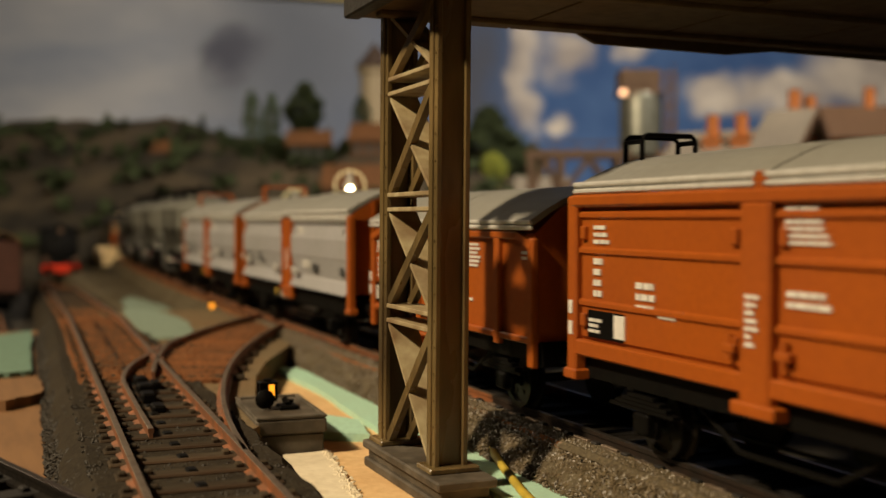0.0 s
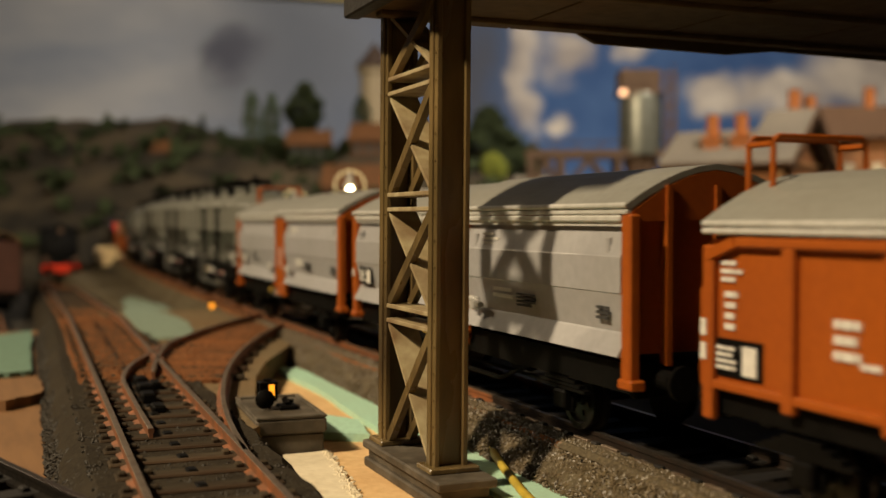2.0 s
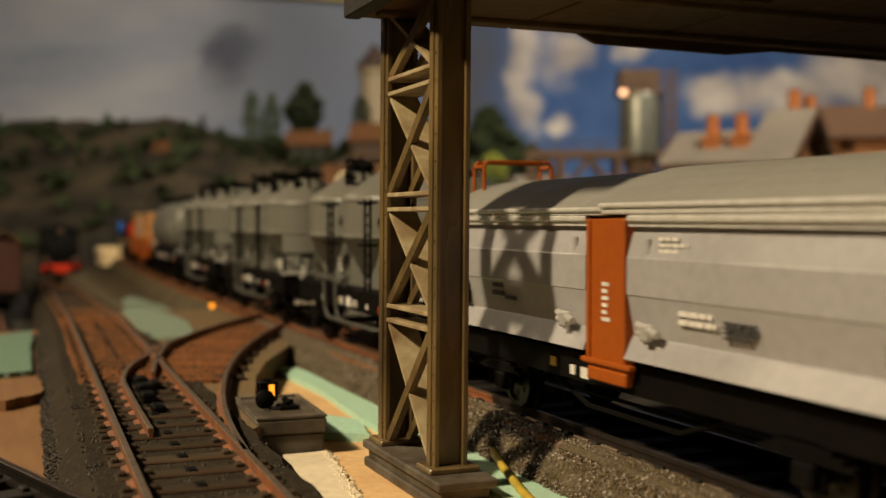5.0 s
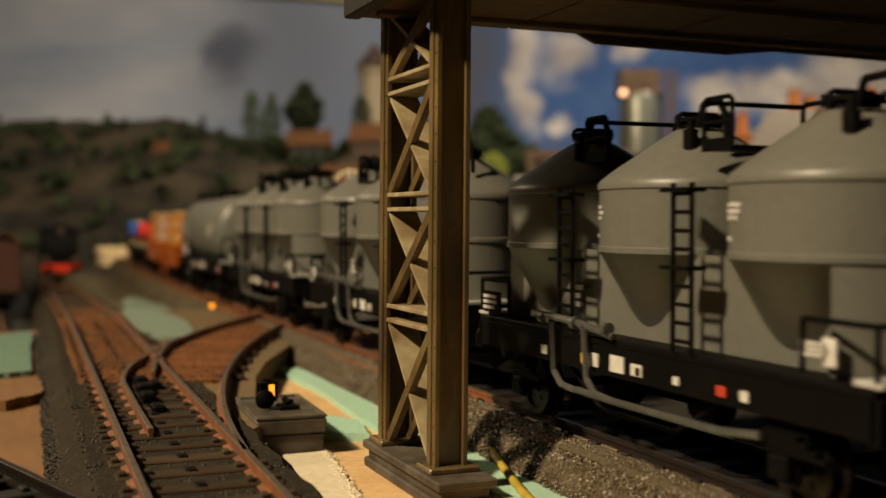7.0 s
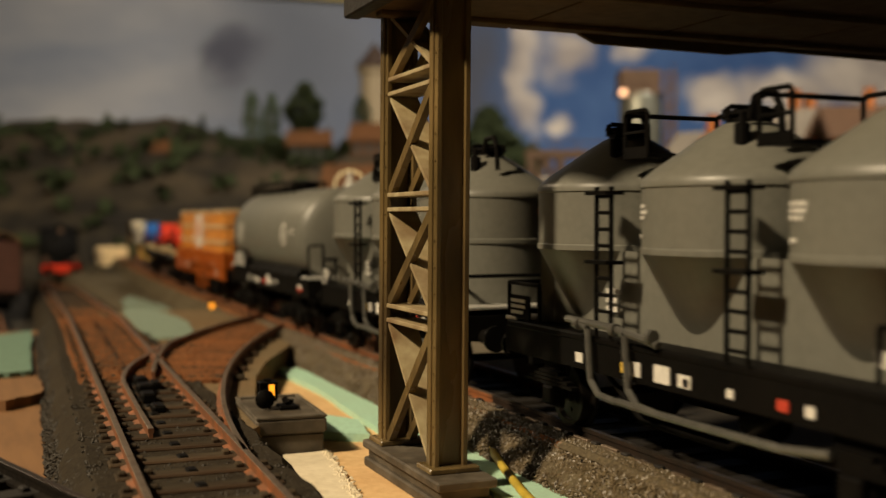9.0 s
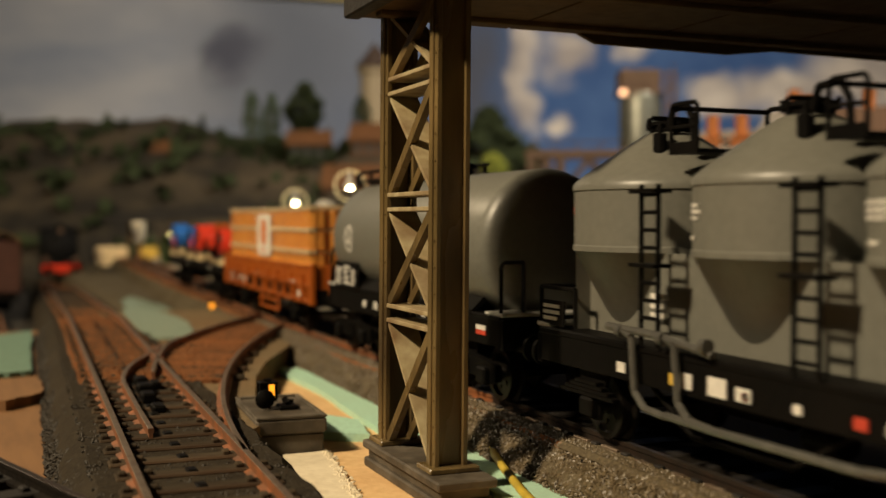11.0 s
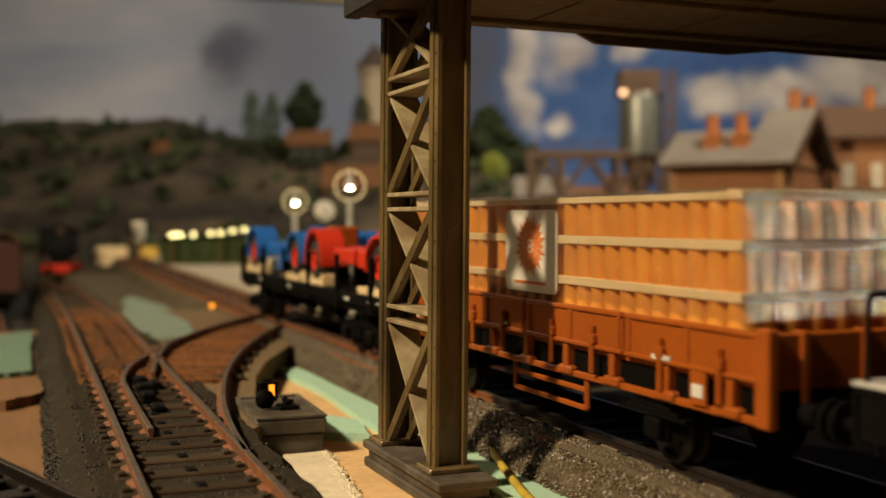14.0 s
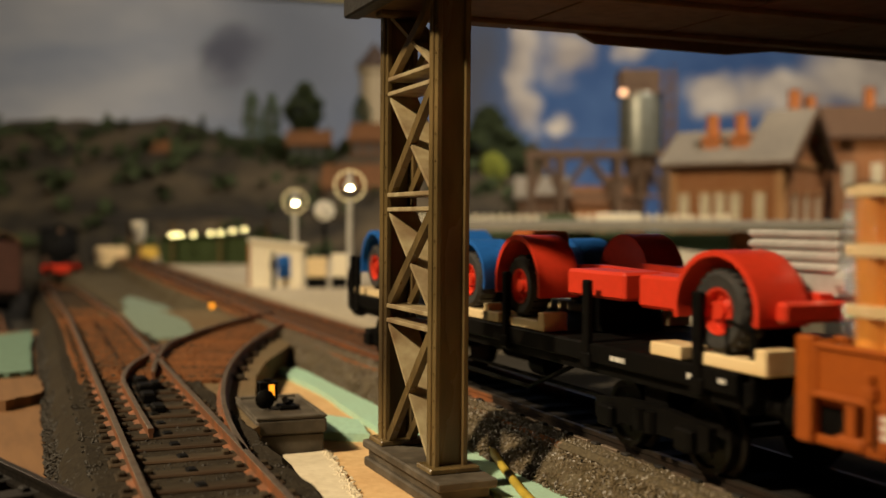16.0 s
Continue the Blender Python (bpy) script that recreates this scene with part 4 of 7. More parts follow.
    roof_rail(w, h + 1.4, 40, 50.2, -5.5, 5.0)
    end_step(w, h, ORANGE)
    marks(w, 40.2, 32.0, 6, 3.4, 3, -15.85)
    marks(w, 40.2, 23.4, 3, 6.8, 4, -15.85)
    marks(w, 28, 22.0, 5, 5, 3, -15.85)
    marks(w, 22, 21.6, 4, 1.2, 1, -15.85)
    plate(w, 42, 17.5, 10.5, 4.4, BLACK, -15.8, "data_panel", "black data panel")
    marks(w, 41.4, 18.0, 4.4, 2.6, 3, -15.95)
    plate(w, 34, 18.0, 3.0, 3.6, WHITE, -15.9, "data_plate")
    marks(w, 1.4, 20.0, 2.6, 7, 7, -17.0)
    marks(w, -4.6, 33.0, 9, 5, 6, -15.85)
    marks(w, -5, 25.2, 8.5, 2.6, 2, -15.85)
    plate(w, h + 0.6, 21, 1.2, 2.2, WHITE, -16.75, "plate")
    plate(w, h + 0.6, 17.6, 1.2, 2.2, WHITE, -16.75, "plate")
    return w


def door_wagon():
    """Roof-opening wagon with a pair of doors amidships and a step under them."""
    h = 43.5
    w = wagon("hinged_door_wagon", 212.5, "orange-brown goods wagon with a grey roof, double doors and a step")
    underframe(w, h, 10.6, 14.4, axles=(-27, 27))
    buffers(w, h)
    bm = fresh()
    prism(bm, [(-15.3, 14.2), (15.3, 14.2), (15.3, 33.8), (10, 38.5), (0, 40.4), (-10, 38.5), (-15.3, 33.8)], -h + 0.4, h - 0.4, "y")
    part("body", bm, ORANGE, w)
    for s in (-1, 1):
        bm = fresh()
        box(bm, s * 15.7 - 0.8, s * 15.7 + 0.8, -h + 6, h - 6, 32.7, 34.2, 0.3)
        for e in (-1, 1):
            beam(bm, (s * 15.7, e * (h - 6), 33.5), (s * 15.7, e * h, 31.5), 1.6, 1.4)
        part("top_chord", bm, ORANGE, w)
        for y in (-h + 0.5, -29, 27.5, h - 0.5):
            bm = fresh()
            box(bm, s * 15.7 - 0.7, s * 15.7 + 0.7, y - 1.1, y + 1.1, 12.8 if abs(y) < 35 else 9.8, 33, 0.3)
            part("side_rib", bm, ORANGE, w)
        bm = fresh()
        box(bm, s * 15.5 - 0.7, s * 15.5 + 0.7, -h, h, 14, 15.2, 0.2)
        part("sill", bm, ORANGE, w)
        bm = fresh()
        for a in (-11, 11):
            box(bm, s * 16 - 0.9, s * 16 + 0.9, a - 1.0, a + 1.0, 13, 32.6, 0.3)
        box(bm, s * 16 - 0.9, s * 16 + 0.9, -11, 11, 31.4, 32.8, 0.3)
        part("door_frame", bm, ORANGE, w)
        for a, b in ((-9.8, -0.5), (0.5, 9.8)):
            bm = fresh()
            box(bm, s * 15.8 - 0.4, s * 15.8 + 0.4, a, b, 14.6, 31.2, 0.25)
            for z0, z1 in ((16.6, 25.4), (27.2, 30.2)):
                box(bm, s * 16.3 - 0.35, s * 16.3 + 0.35, a + 1.2, b - 1.2, z0, z1, 0.3)
            rod(bm, (s * 16.8, a + 0.6, 16.0), (s * 16.8, b - 0.4, 16.0), 0.75, 8)
            rod(bm, (s * 16.8, a + 1, 26.3), (s * 16.8, b - 1, 26.3), 0.45, 8)
            part("door", bm, ORANGE, w)
        bm = fresh()
        for y in (3.0, 9.6):
            box(bm, s * 16.2 - 0.5, s * 16.2 + 0.5, y - 0.55, y + 0.55, 7.4, 15)
        for z in (7.4, 10.8):
            box(bm, s * 16.2 - 1.4, s * 16.2 + 1.4, 2.6, 10, z, z + 0.8, 0.2)
        part("step", bm, ORANGE, w)
    for a, b in ((-h - 0.3, -0.8), (-0.2, h + 0.3)):
        bm = fresh()
        prism(bm, roof_curve(16.6, 36.2, 42.8), a, b, "y")
        roof = part("sliding_roof", bm, GREY_ROOF, w, "grey curved roof half with ribbed edge")
        for s in (-1, 1):
            for z in (34.4, 35.4):
                bm = fresh()
                box(bm, s * 16.4 - 0.5, s * 16.4 + 0.5, a, b, z, z + 0.85, 0.25)
                part("roof_edge", bm, EDGE, roof, "roof edge rib, its highlight put into a pale colour")
    for s in (-1, 1):
        bm = fresh()
        box(bm, s * 16 - 1.1, s * 16 + 1.1, -1.2, 0.4, 34, 36.6, 0.3)
        part("roof_catch", bm, ORANGE, w)
    roof_rail(w, h + 1.6, 36, 47.5, -8, 8, ORANGE)
    end_step(w, h, ORANGE)
    marks(w, 41, 27.8, 4.4, 3.2, 3, -15.5)
    marks(w, 40.2, 21.4, 2.8, 5.6, 4, -15.5)
    plate(w, 42.4, 15.8, 9.6, 5.0, BLACK, -15.45, "data_panel", "black data panel")
    marks(w, 41.8, 16.4, 4.8, 3.4, 4, -15.6)
    plate(w, 36.6, 16.3, 2.8, 3.8, WHITE, -15.55, "data_plate")
    marks(w, 20.4, 19.6, 4.4, 5.4, 3, -15.5)
    marks(w, 16.2, 19.2, 3.4, 1.2, 1, -15.5)
    marks(w, -13.2, 26.6, 8, 5, 6, -15.5)
    marks(w, -15, 19.6, 1.6, 1, 1, -15.5)
    marks(w, -38.4, 28.6, 3, 2, 2, -15.5)
    plate(w, h + 0.6, 21, 1.2, 2.2, WHITE, -16.5, "plate")
    plate(w, h + 0.6, 17.8, 1.2, 2.2, WHITE, -16.5, "plate")
    return w


def sliding_wall_wagon(p):
    """Grey sliding-wall wagon with orange ends and an orange centre post."""
    h = 66
    w = wagon("sliding_wall_wagon", p, "silver-grey sliding-wall wagon with orange ends and centre post", "sliding-wall wagons")
    underframe(w, h - 1, 9.6, 14.2, axles=(-42, 42))
    buffers(w, h)
    bm = fresh()
    prism(bm, [(-14.6, 15.8), (14.6, 15.8), (14.6, 37), (9, 41.5), (0, 43.2), (-9, 41.5), (-14.6, 37)], -h + 0.8, h - 0.8, "y")
    part("body", bm, ORANGE, w, "orange body shell")
    for e in (-1, 1):
        bm = fresh()
        prism(bm, roof_curve(15.6, 37.4, 44.0)[:11] + [(15.2, 36), (0, 36.4), (-15.2, 36)], e * h - 0.5, e * h + 0.5, "y")
        for x in (-9, 0, 9):
            box(bm, x - 0.5, x + 0.5, e * h - 0.9, e * h + 0.9, 14, 41.6)
        part("end_wall_rib", bm, ORANGE, w)
        for s in (-1, 1):
            bm = fresh()
            box(bm, s * 15.4 - 1.0, s * 15.4 + 1.0, e * h - 1.3, e * h + 1.3, 11.4, 37.2, 0.35)
            box(bm, s * 15.4 - 1.4, s * 15.4 + 1.4, e * h - 2.2, e * h + 1.6, 10.6, 12.2, 0.3)
            part("corner_post", bm, ORANGE, w)
    for s in (-1, 1):
        for a, b in ((-h + 1.5, -6.1), (6.1, h - 1.5)):
            bm = fresh()
            # three planes of the wall: a lower skirt set back, a middle and an upper sheet
            prism(bm, [(s * 14.2, 15.2), (s * 16.8, 15.4), (s * 15.2, 18.7), (s * 14.9, 19.0), (s * 16.1, 24.9), (s * 16.3, 25.1),
                       (s * 16.3, 30.6), (s * 16.2, 30.8), (s * 14.8, 35.6), (s * 14.2, 35.6)], a, b, "y")
            part("sliding_wall", bm, SILVER, w, "silver-grey sliding wall", smooth=False)
            bm = fresh()
            box(bm, s * 16.0 - 0.6, s * 16.0 + 0.6, a, b, 35.9, 37.0, 0.3)
            box(bm, s * 15.5 - 0.5, s * 15.5 + 0.5, a, b, 35.3, 36.0)
            part("top_rail", bm, EDGE, w)
            for y in (a + 6 if a > 0 else b - 6,):
                bm = fresh()
                box(bm, s * 16.5 - 0.7, s * 16.5 + 0.7, y - 2.6, y + 2.6, 19.2, 20.2, 0.3)
                rod(bm, (s * 16.9, y - 3, 19.8), (s * 16.9, y + 2, 20.9), 0.6, 8)
                box(bm, s * 16.8 - 0.7, s * 16.8 + 0.7, y - 1, y + 1, 18.6, 21.2, 0.3)
                part("wall_latch", bm, ALLOY, w, "silver latch")
            for y in (a + 4, b - 5):
                bm = fresh()
                box(bm, s * 15.85 - 0.25, s * 15.85 + 0.25, y - 0.5, y + 0.5, 30.8, 33.6, 0.1)
                part("wall_lug", bm, SILVER, w)
        bm = fresh()
        box(bm, s * 15.2 - 0.8, s * 15.2 + 0.8, -5.7, 5.7, 12, 36.6, 0.3)
        box(bm, s * 15.9 - 0.8, s * 15.9 + 0.8, -7.2, 7.2, 13.4, 14.4, 0.3)
        box(bm, s * 15.5 - 0.8, s * 15.5 + 0.8, -5.7, 5.7, 10.8, 13.0, 0.3)
        for y in (-5.2, 5.2):
            box(bm, s * 15.9 - 0.6, s * 15.9 + 0.6, y - 0.5, y + 0.5, 14, 36.4, 0.2)
        part("centre_post", bm, ORANGE, w)
    for a, b, dz in ((-h - 0.4, 1.5, 0.0), (0.5, h + 0.4, 0.6)):
        bm = fresh()
        prism(bm, roof_curve(16.6 - dz * 0.3, 38.6 - dz * 0.7, 45.0 - dz), a, b, "y")
        roof = part("sliding_roof", bm, GREY_ROOF, w, "grey curved roof half with a bright edge")
        for s in (-1, 1):
            bm = fresh()
            box(bm, s * 16.4 - 0.6, s * 16.4 + 0.6, a, b, 38.0 - dz, 38.9 - dz, 0.3)
            part("roof_edge", bm, EDGE, roof, "roof edge rib, its highlight put into a pale colour")
            bm = fresh()
            box(bm, s * 16.0 - 0.6, s * 16.0 + 0.6, a, b, 37.1 - dz * 0.3, 37.9 - dz, 0.2)
            part("roof_edge", bm, EDGE, roof, "roof edge rib, its highlight put into a pale colour")
    roof_rail(w, h + 1.6, 37, 48.5, -8, 8, ORANGE)
    end_step(w, h, ORANGE)
    marks(w, 61.5, 29.4, 5, 3.4, 3, -15.95, DARK_PRINT)
    marks(w, 61.5, 23.2, 2.6, 5.4, 4, -15.95, DARK_PRINT)
    plate(w, 62, 19.6, 9.6, 4.4, BLACK, -15.95, "data_panel", "black data panel")
    marks(w, 61.4, 20.2, 4.2, 3.0, 4, -16.05)
    plate(w, 56.6, 20.0, 3.0, 3.4, WHITE, -16.0, "data_plate")
    marks(w, 41.5, 21.4, 4.6, 4.6, 3, -15.95, DARK_PRINT)
    marks(w, 36.2, 21.0, 4.2, 1.2, 1, -15.95, DARK_PRINT)
    marks(w, 1.3, 20, 2.6, 6.6, 6, -16.05)
    marks(w, -14, 28.6, 7.6, 5.2, 6, -15.85)
    marks(w, -19, 21.2, 8.6, 2.4, 2, -15.95)
    marks(w, -29, 20.4, 7.4, 2.6, 4, -15.95, DARK_PRINT)
    marks(w, -57, 20.4, 4, 2.4, 3, -15.95, DARK_PRINT)
    plate(w, 21, 11, 2, 1.6, YELLOW_PRINT, -14.5, "plate")
    plate(w, 14, 10.4, 1.6, 1.6, WHITE, -14.5, "plate")
    plate(w, 10.5, 10.2, 2.6, 1.8, WHITE, -14.5, "plate")
    plate(w, h + 0.5, 21.4, 1.2, 1.8, WHITE, -16.5, "plate")
    return w


def silo_wagon(p):
    """Powder wagon: three silos with cone bottoms on one skirted frame."""
    h = 52
    w = wagon("silo_wagon", p, "dark grey powder silo wagon with three cone-bottomed silos", "silo wagons")
    underframe(w, h, 11.6, 16.4, axles=(-36, 36))
    buffers(w, h)
    # skirt: flat along the sides, rounded about the end silos
    for e in (-1, 1):
        bm = fresh()
        arc = [radians(-52 + 6.5 * i) for i in range(17)]
        prism(bm, [(15.6 * math.sin(a), e * (33.2 + 15.6 * math.cos(a))) for a in arc], 17.6, 31.2, "z")
        part("end_skirt", bm, SILO_GREY, w, smooth=True)
    bm = fresh()
    for s in (-1, 1):
        box(bm, min(s * 8.6, s * 9.4), max(s * 8.6, s * 9.4), -43.5, 43.5, 16.4, 31.2)
    part("side_skirt", bm, SILO_GREY, w)
    bm = fresh()
    box(bm, -14.6, 14.6, -h, h, 16.2, 17.5, 0.3)
    part("deck", bm, BLACK, w)
    for e in (-1, 1):
        bm = fresh()
        box(bm, -14.4, 14.4, min(e * 48.5, e * (h + 1)), max(e * 48.5, e * (h + 1)), 17.5, 18.3, 0.2)
        part("end_platform", bm, EDGE, w, "pale grey end platform")
        for s in (-1, 1):
            bm = fresh()
            bent(bm, [(s * 14, e * 40, 18), (s * 14, e * 40, 24.5), (s * 14, e * h, 24.5), (s * 14, e * h, 18)], 0.4)
            part("end_rail", bm, BLACK, w)
        bm = fresh()
        bent(bm, [(-14, e * h, 24.5), (14, e * h, 24.5)], 0.4)
        part("end_rail", bm, BLACK, w)
    for i, y in enumerate((-33.2, 0.0, 33.2)):
        m = Matrix.Translation((0, y, 0))
        bm = fresh()
        lathe(bm, [(4.0, 9.5), (15.6, 31.0), (15.95, 31.2), (15.95, 32.0), (15.75, 32.2), (15.75, 40.9), (16.0, 41.1), (16.0, 41.9),
                   (15.5, 42.6), (14.0, 43.8), (10.5, 46.2), (7.0, 48.6), (4.4, 50.2), (3.6, 50.6), (0, 50.8)], 48, m)
        silo = part("silo", bm, SILO_GREY, w, smooth=True)
        bm = fresh()
        lathe(bm, [(3.4, 50.4), (3.4, 51.6), (4.0, 51.8), (4.0, 52.4), (0, 52.8)], 18, m)
        for k in range(6):
            a = math.pi / 3 * k
            rod(bm, (3.9 * math.cos(a), y + 3.9 * math.sin(a), 51.2), (3.9 * math.cos(a), y + 3.9 * math.sin(a), 53.0), 0.4, 6)
        rod(bm, (-3.5, y, 53), (3.5, y, 53), 0.4, 6)
        part("hatch", bm, BLACK, silo, "black hatch lid with wing bolts")
        bm = fresh()
        rod(bm, (5, y + 7, 46), (5, y + 7, 50.5), 1.7, 12)
        rod(bm, (5, y + 7, 50.3), (5, y + 7, 50.9), 2.4, 12)
        rod(bm, (-6, y - 6, 46), (-6, y - 6, 50.0), 1.2, 10)
        rod(bm, (-6, y - 6, 49.8), (-6, y - 6, 51.6), 0.5, 8)
        part("valve", bm, BLACK, silo)
    # walkway, rails and ladders between the silos
    for y in (-16.6, 16.6):
        bm = fresh()
        box(bm, -9, 9, y - 3.4, y + 3.4, 46.2, 46.8)
        for x in (-9, 9):
            box(bm, x - 0.3, x + 0.3, y - 3.4, y + 3.4, 46.1, 47.9)
        part("roof_walk", bm, BLACK, w)
        for x in (-9, 9):
            bm = fresh()
            bent(bm, [(x, y - 3.2, 46.4), (x, y - 3.2, 53.0), (x, y - 2.6, 53.6), (x, y + 2.6, 53.6), (x, y + 3.2, 53.0), (x, y + 3.2, 46.4)], 0.38)
            rod(bm, (x, y - 3.2, 50.2), (x, y + 3.2, 50.2), 0.3, 6)
            part("walk_rail", bm, BLACK, w)
        bm = fresh()
        rod(bm, (-9, y + 3.2, 53.2), (9, y + 3.2, 53.2), 0.38, 6)
        part("walk_rail", bm, BLACK, w)
        for s in (-1, 1):
            bm = fresh()
            for yy in (y - 2.2, y + 2.2):
                rod(bm, (s * 14.9, yy, 17.6), (s * 14.9, yy, 41.5), 0.38, 6)
            for k in range(9):
                rod(bm, (s * 14.9, y - 2.2, 19.2 + 2.6 * k), (s * 14.9, y + 2.2, 19.2 + 2.6 * k), 0.32, 6)
            for z in (29.3, 40.2):
                box(bm, s * 14.9 - 1.6, s * 14.9 + 1.6, y - 3.3, y + 3.3, z, z + 0.6)
            part("ladder", bm, BLACK, w)
    for y in (-33.2, 0, 33.2):
        bm = fresh()
        bent(bm, [(-3, y - 4, 51), (-3, y - 5, 54), (-3, y - 9, 54.2), (-3, y - 10.5, 52), (-3, y - 11, 47)], 0.55, 8)
        part("vent_pipe", bm, BLACK, w, smooth=True)
    bm = fresh()
    for y in (20, 9):
        bent(bm, [(-15.6, y + 3, 19.6), (-15.8, y, 18.8), (-15.8, y - 1, 10.6), (-15.8, y - 3.5, 8.6), (-15.8, y - 9, 8.2)], 0.58, 8)
    bent(bm, [(-15.8, 11, 8.4), (-15.8, 0, 8.2), (-15.6, -26, 8.4), (-15.2, -34, 9.2)], 0.58, 8)
    bent(bm, [(-15.6, 27, 19.8), (-15.6, 14, 19.6), (-15.4, 4, 18.6), (-15.2, 1, 18.0)], 0.62, 8)
    for y in (23, 12, 2):
        rod(bm, (-15.7, y - 0.6, 19.3), (-15.7, y + 0.6, 19.3), 1.05, 10)
    part("discharge_pipe", bm, PIPE, w, "bare grey discharge pipes along the frame", smooth=True)
    for y in (-33.2, 0):
        marks_round(w, y, y + 10.4, 36.0, 7.8, 2.6, 3)
        marks_round(w, y, y + 8.6, 33.2, 2.8, 0.9, 1)
    marks_round(w, 33.2, 33.2 + 11.6, 36.8, 5.4, 1.5, 1, mat=RED_PRINT)
    marks_round(w, 33.2, 33.2 + 10.4, 33.2, 2.6, 0.9, 1)
    marks(w, -39.5, 19.8, 4, 2, 3, -14.0)
    plate(w, -42.6, 19.0, 2.2, 3.4, WHITE, -13.2, "data_plate")
    marks(w, 23, 20.6, 5.5, 4.4, 3, -10.4)
    plate(w, 51, 17.9, 7.5, 4.4, BLACK, -14.2, "data_panel", "black data panel")
    marks(w, 50.5, 18.4, 6.4, 3.2, 3, -14.35)
    for y, ww, hh, mm in ((26, 2.2, 1.6, WHITE), (12, 1.8, 1.6, YELLOW_PRINT), (8.8, 2.2, 2.2, WHITE), (3, 4, 2.6, WHITE), (-3, 3, 1.8, WHITE),
                          (-4.2, 1.4, 1.2, RED_PRINT), (-14, 1.4, 1.2, WHITE), (-24, 2.0, 1.4, RED_PRINT), (-29, 1.6, 1.4, WHITE)):
        plate(w, y, 13.0 - hh * 0.2, ww, hh, mm, -14.5, "plate")
    return w


def ring_sign(parent, y, z, r, x):
    """A white ring with a plain shape in it, lying on the tank's flank."""
    bm = fresh()
    n = 28
    for i in range(n):
        a, b = 2 * math.pi * i / n, 2 * math.pi * (i + 1) / n
        vs = []
        for q, rr in ((a, r), (b, r), (b, r * 0.8), (a, r * 0.8)):
            zz = z + rr * math.sin(q)
            vs.append((x(zz), y + rr * 0.95 * math.cos(q), zz))
        bm.faces.new([bm.verts.new(v) for v in vs])
    for y0, y1, z0, z1 in ((0.42, -0.1, -0.35, -0.15), (0.42, 0.2, -0.35, 0.45), (-0.1, -0.5, -0.35, -0.15), (-0.3, -0.5, -0.35, 0.2), (0.42, 0.0, 0.3, 0.45)):
        vs = [(x(z + r * zz), y + r * yy, z + r * zz) for yy, zz in ((y0, z0), (y1, z0), (y1, z1), (y0, z1))]
        bm.faces.new([bm.verts.new(v) for v in vs])
    return part("ring_mark", bm, WHITE, parent, "white ring emblem")


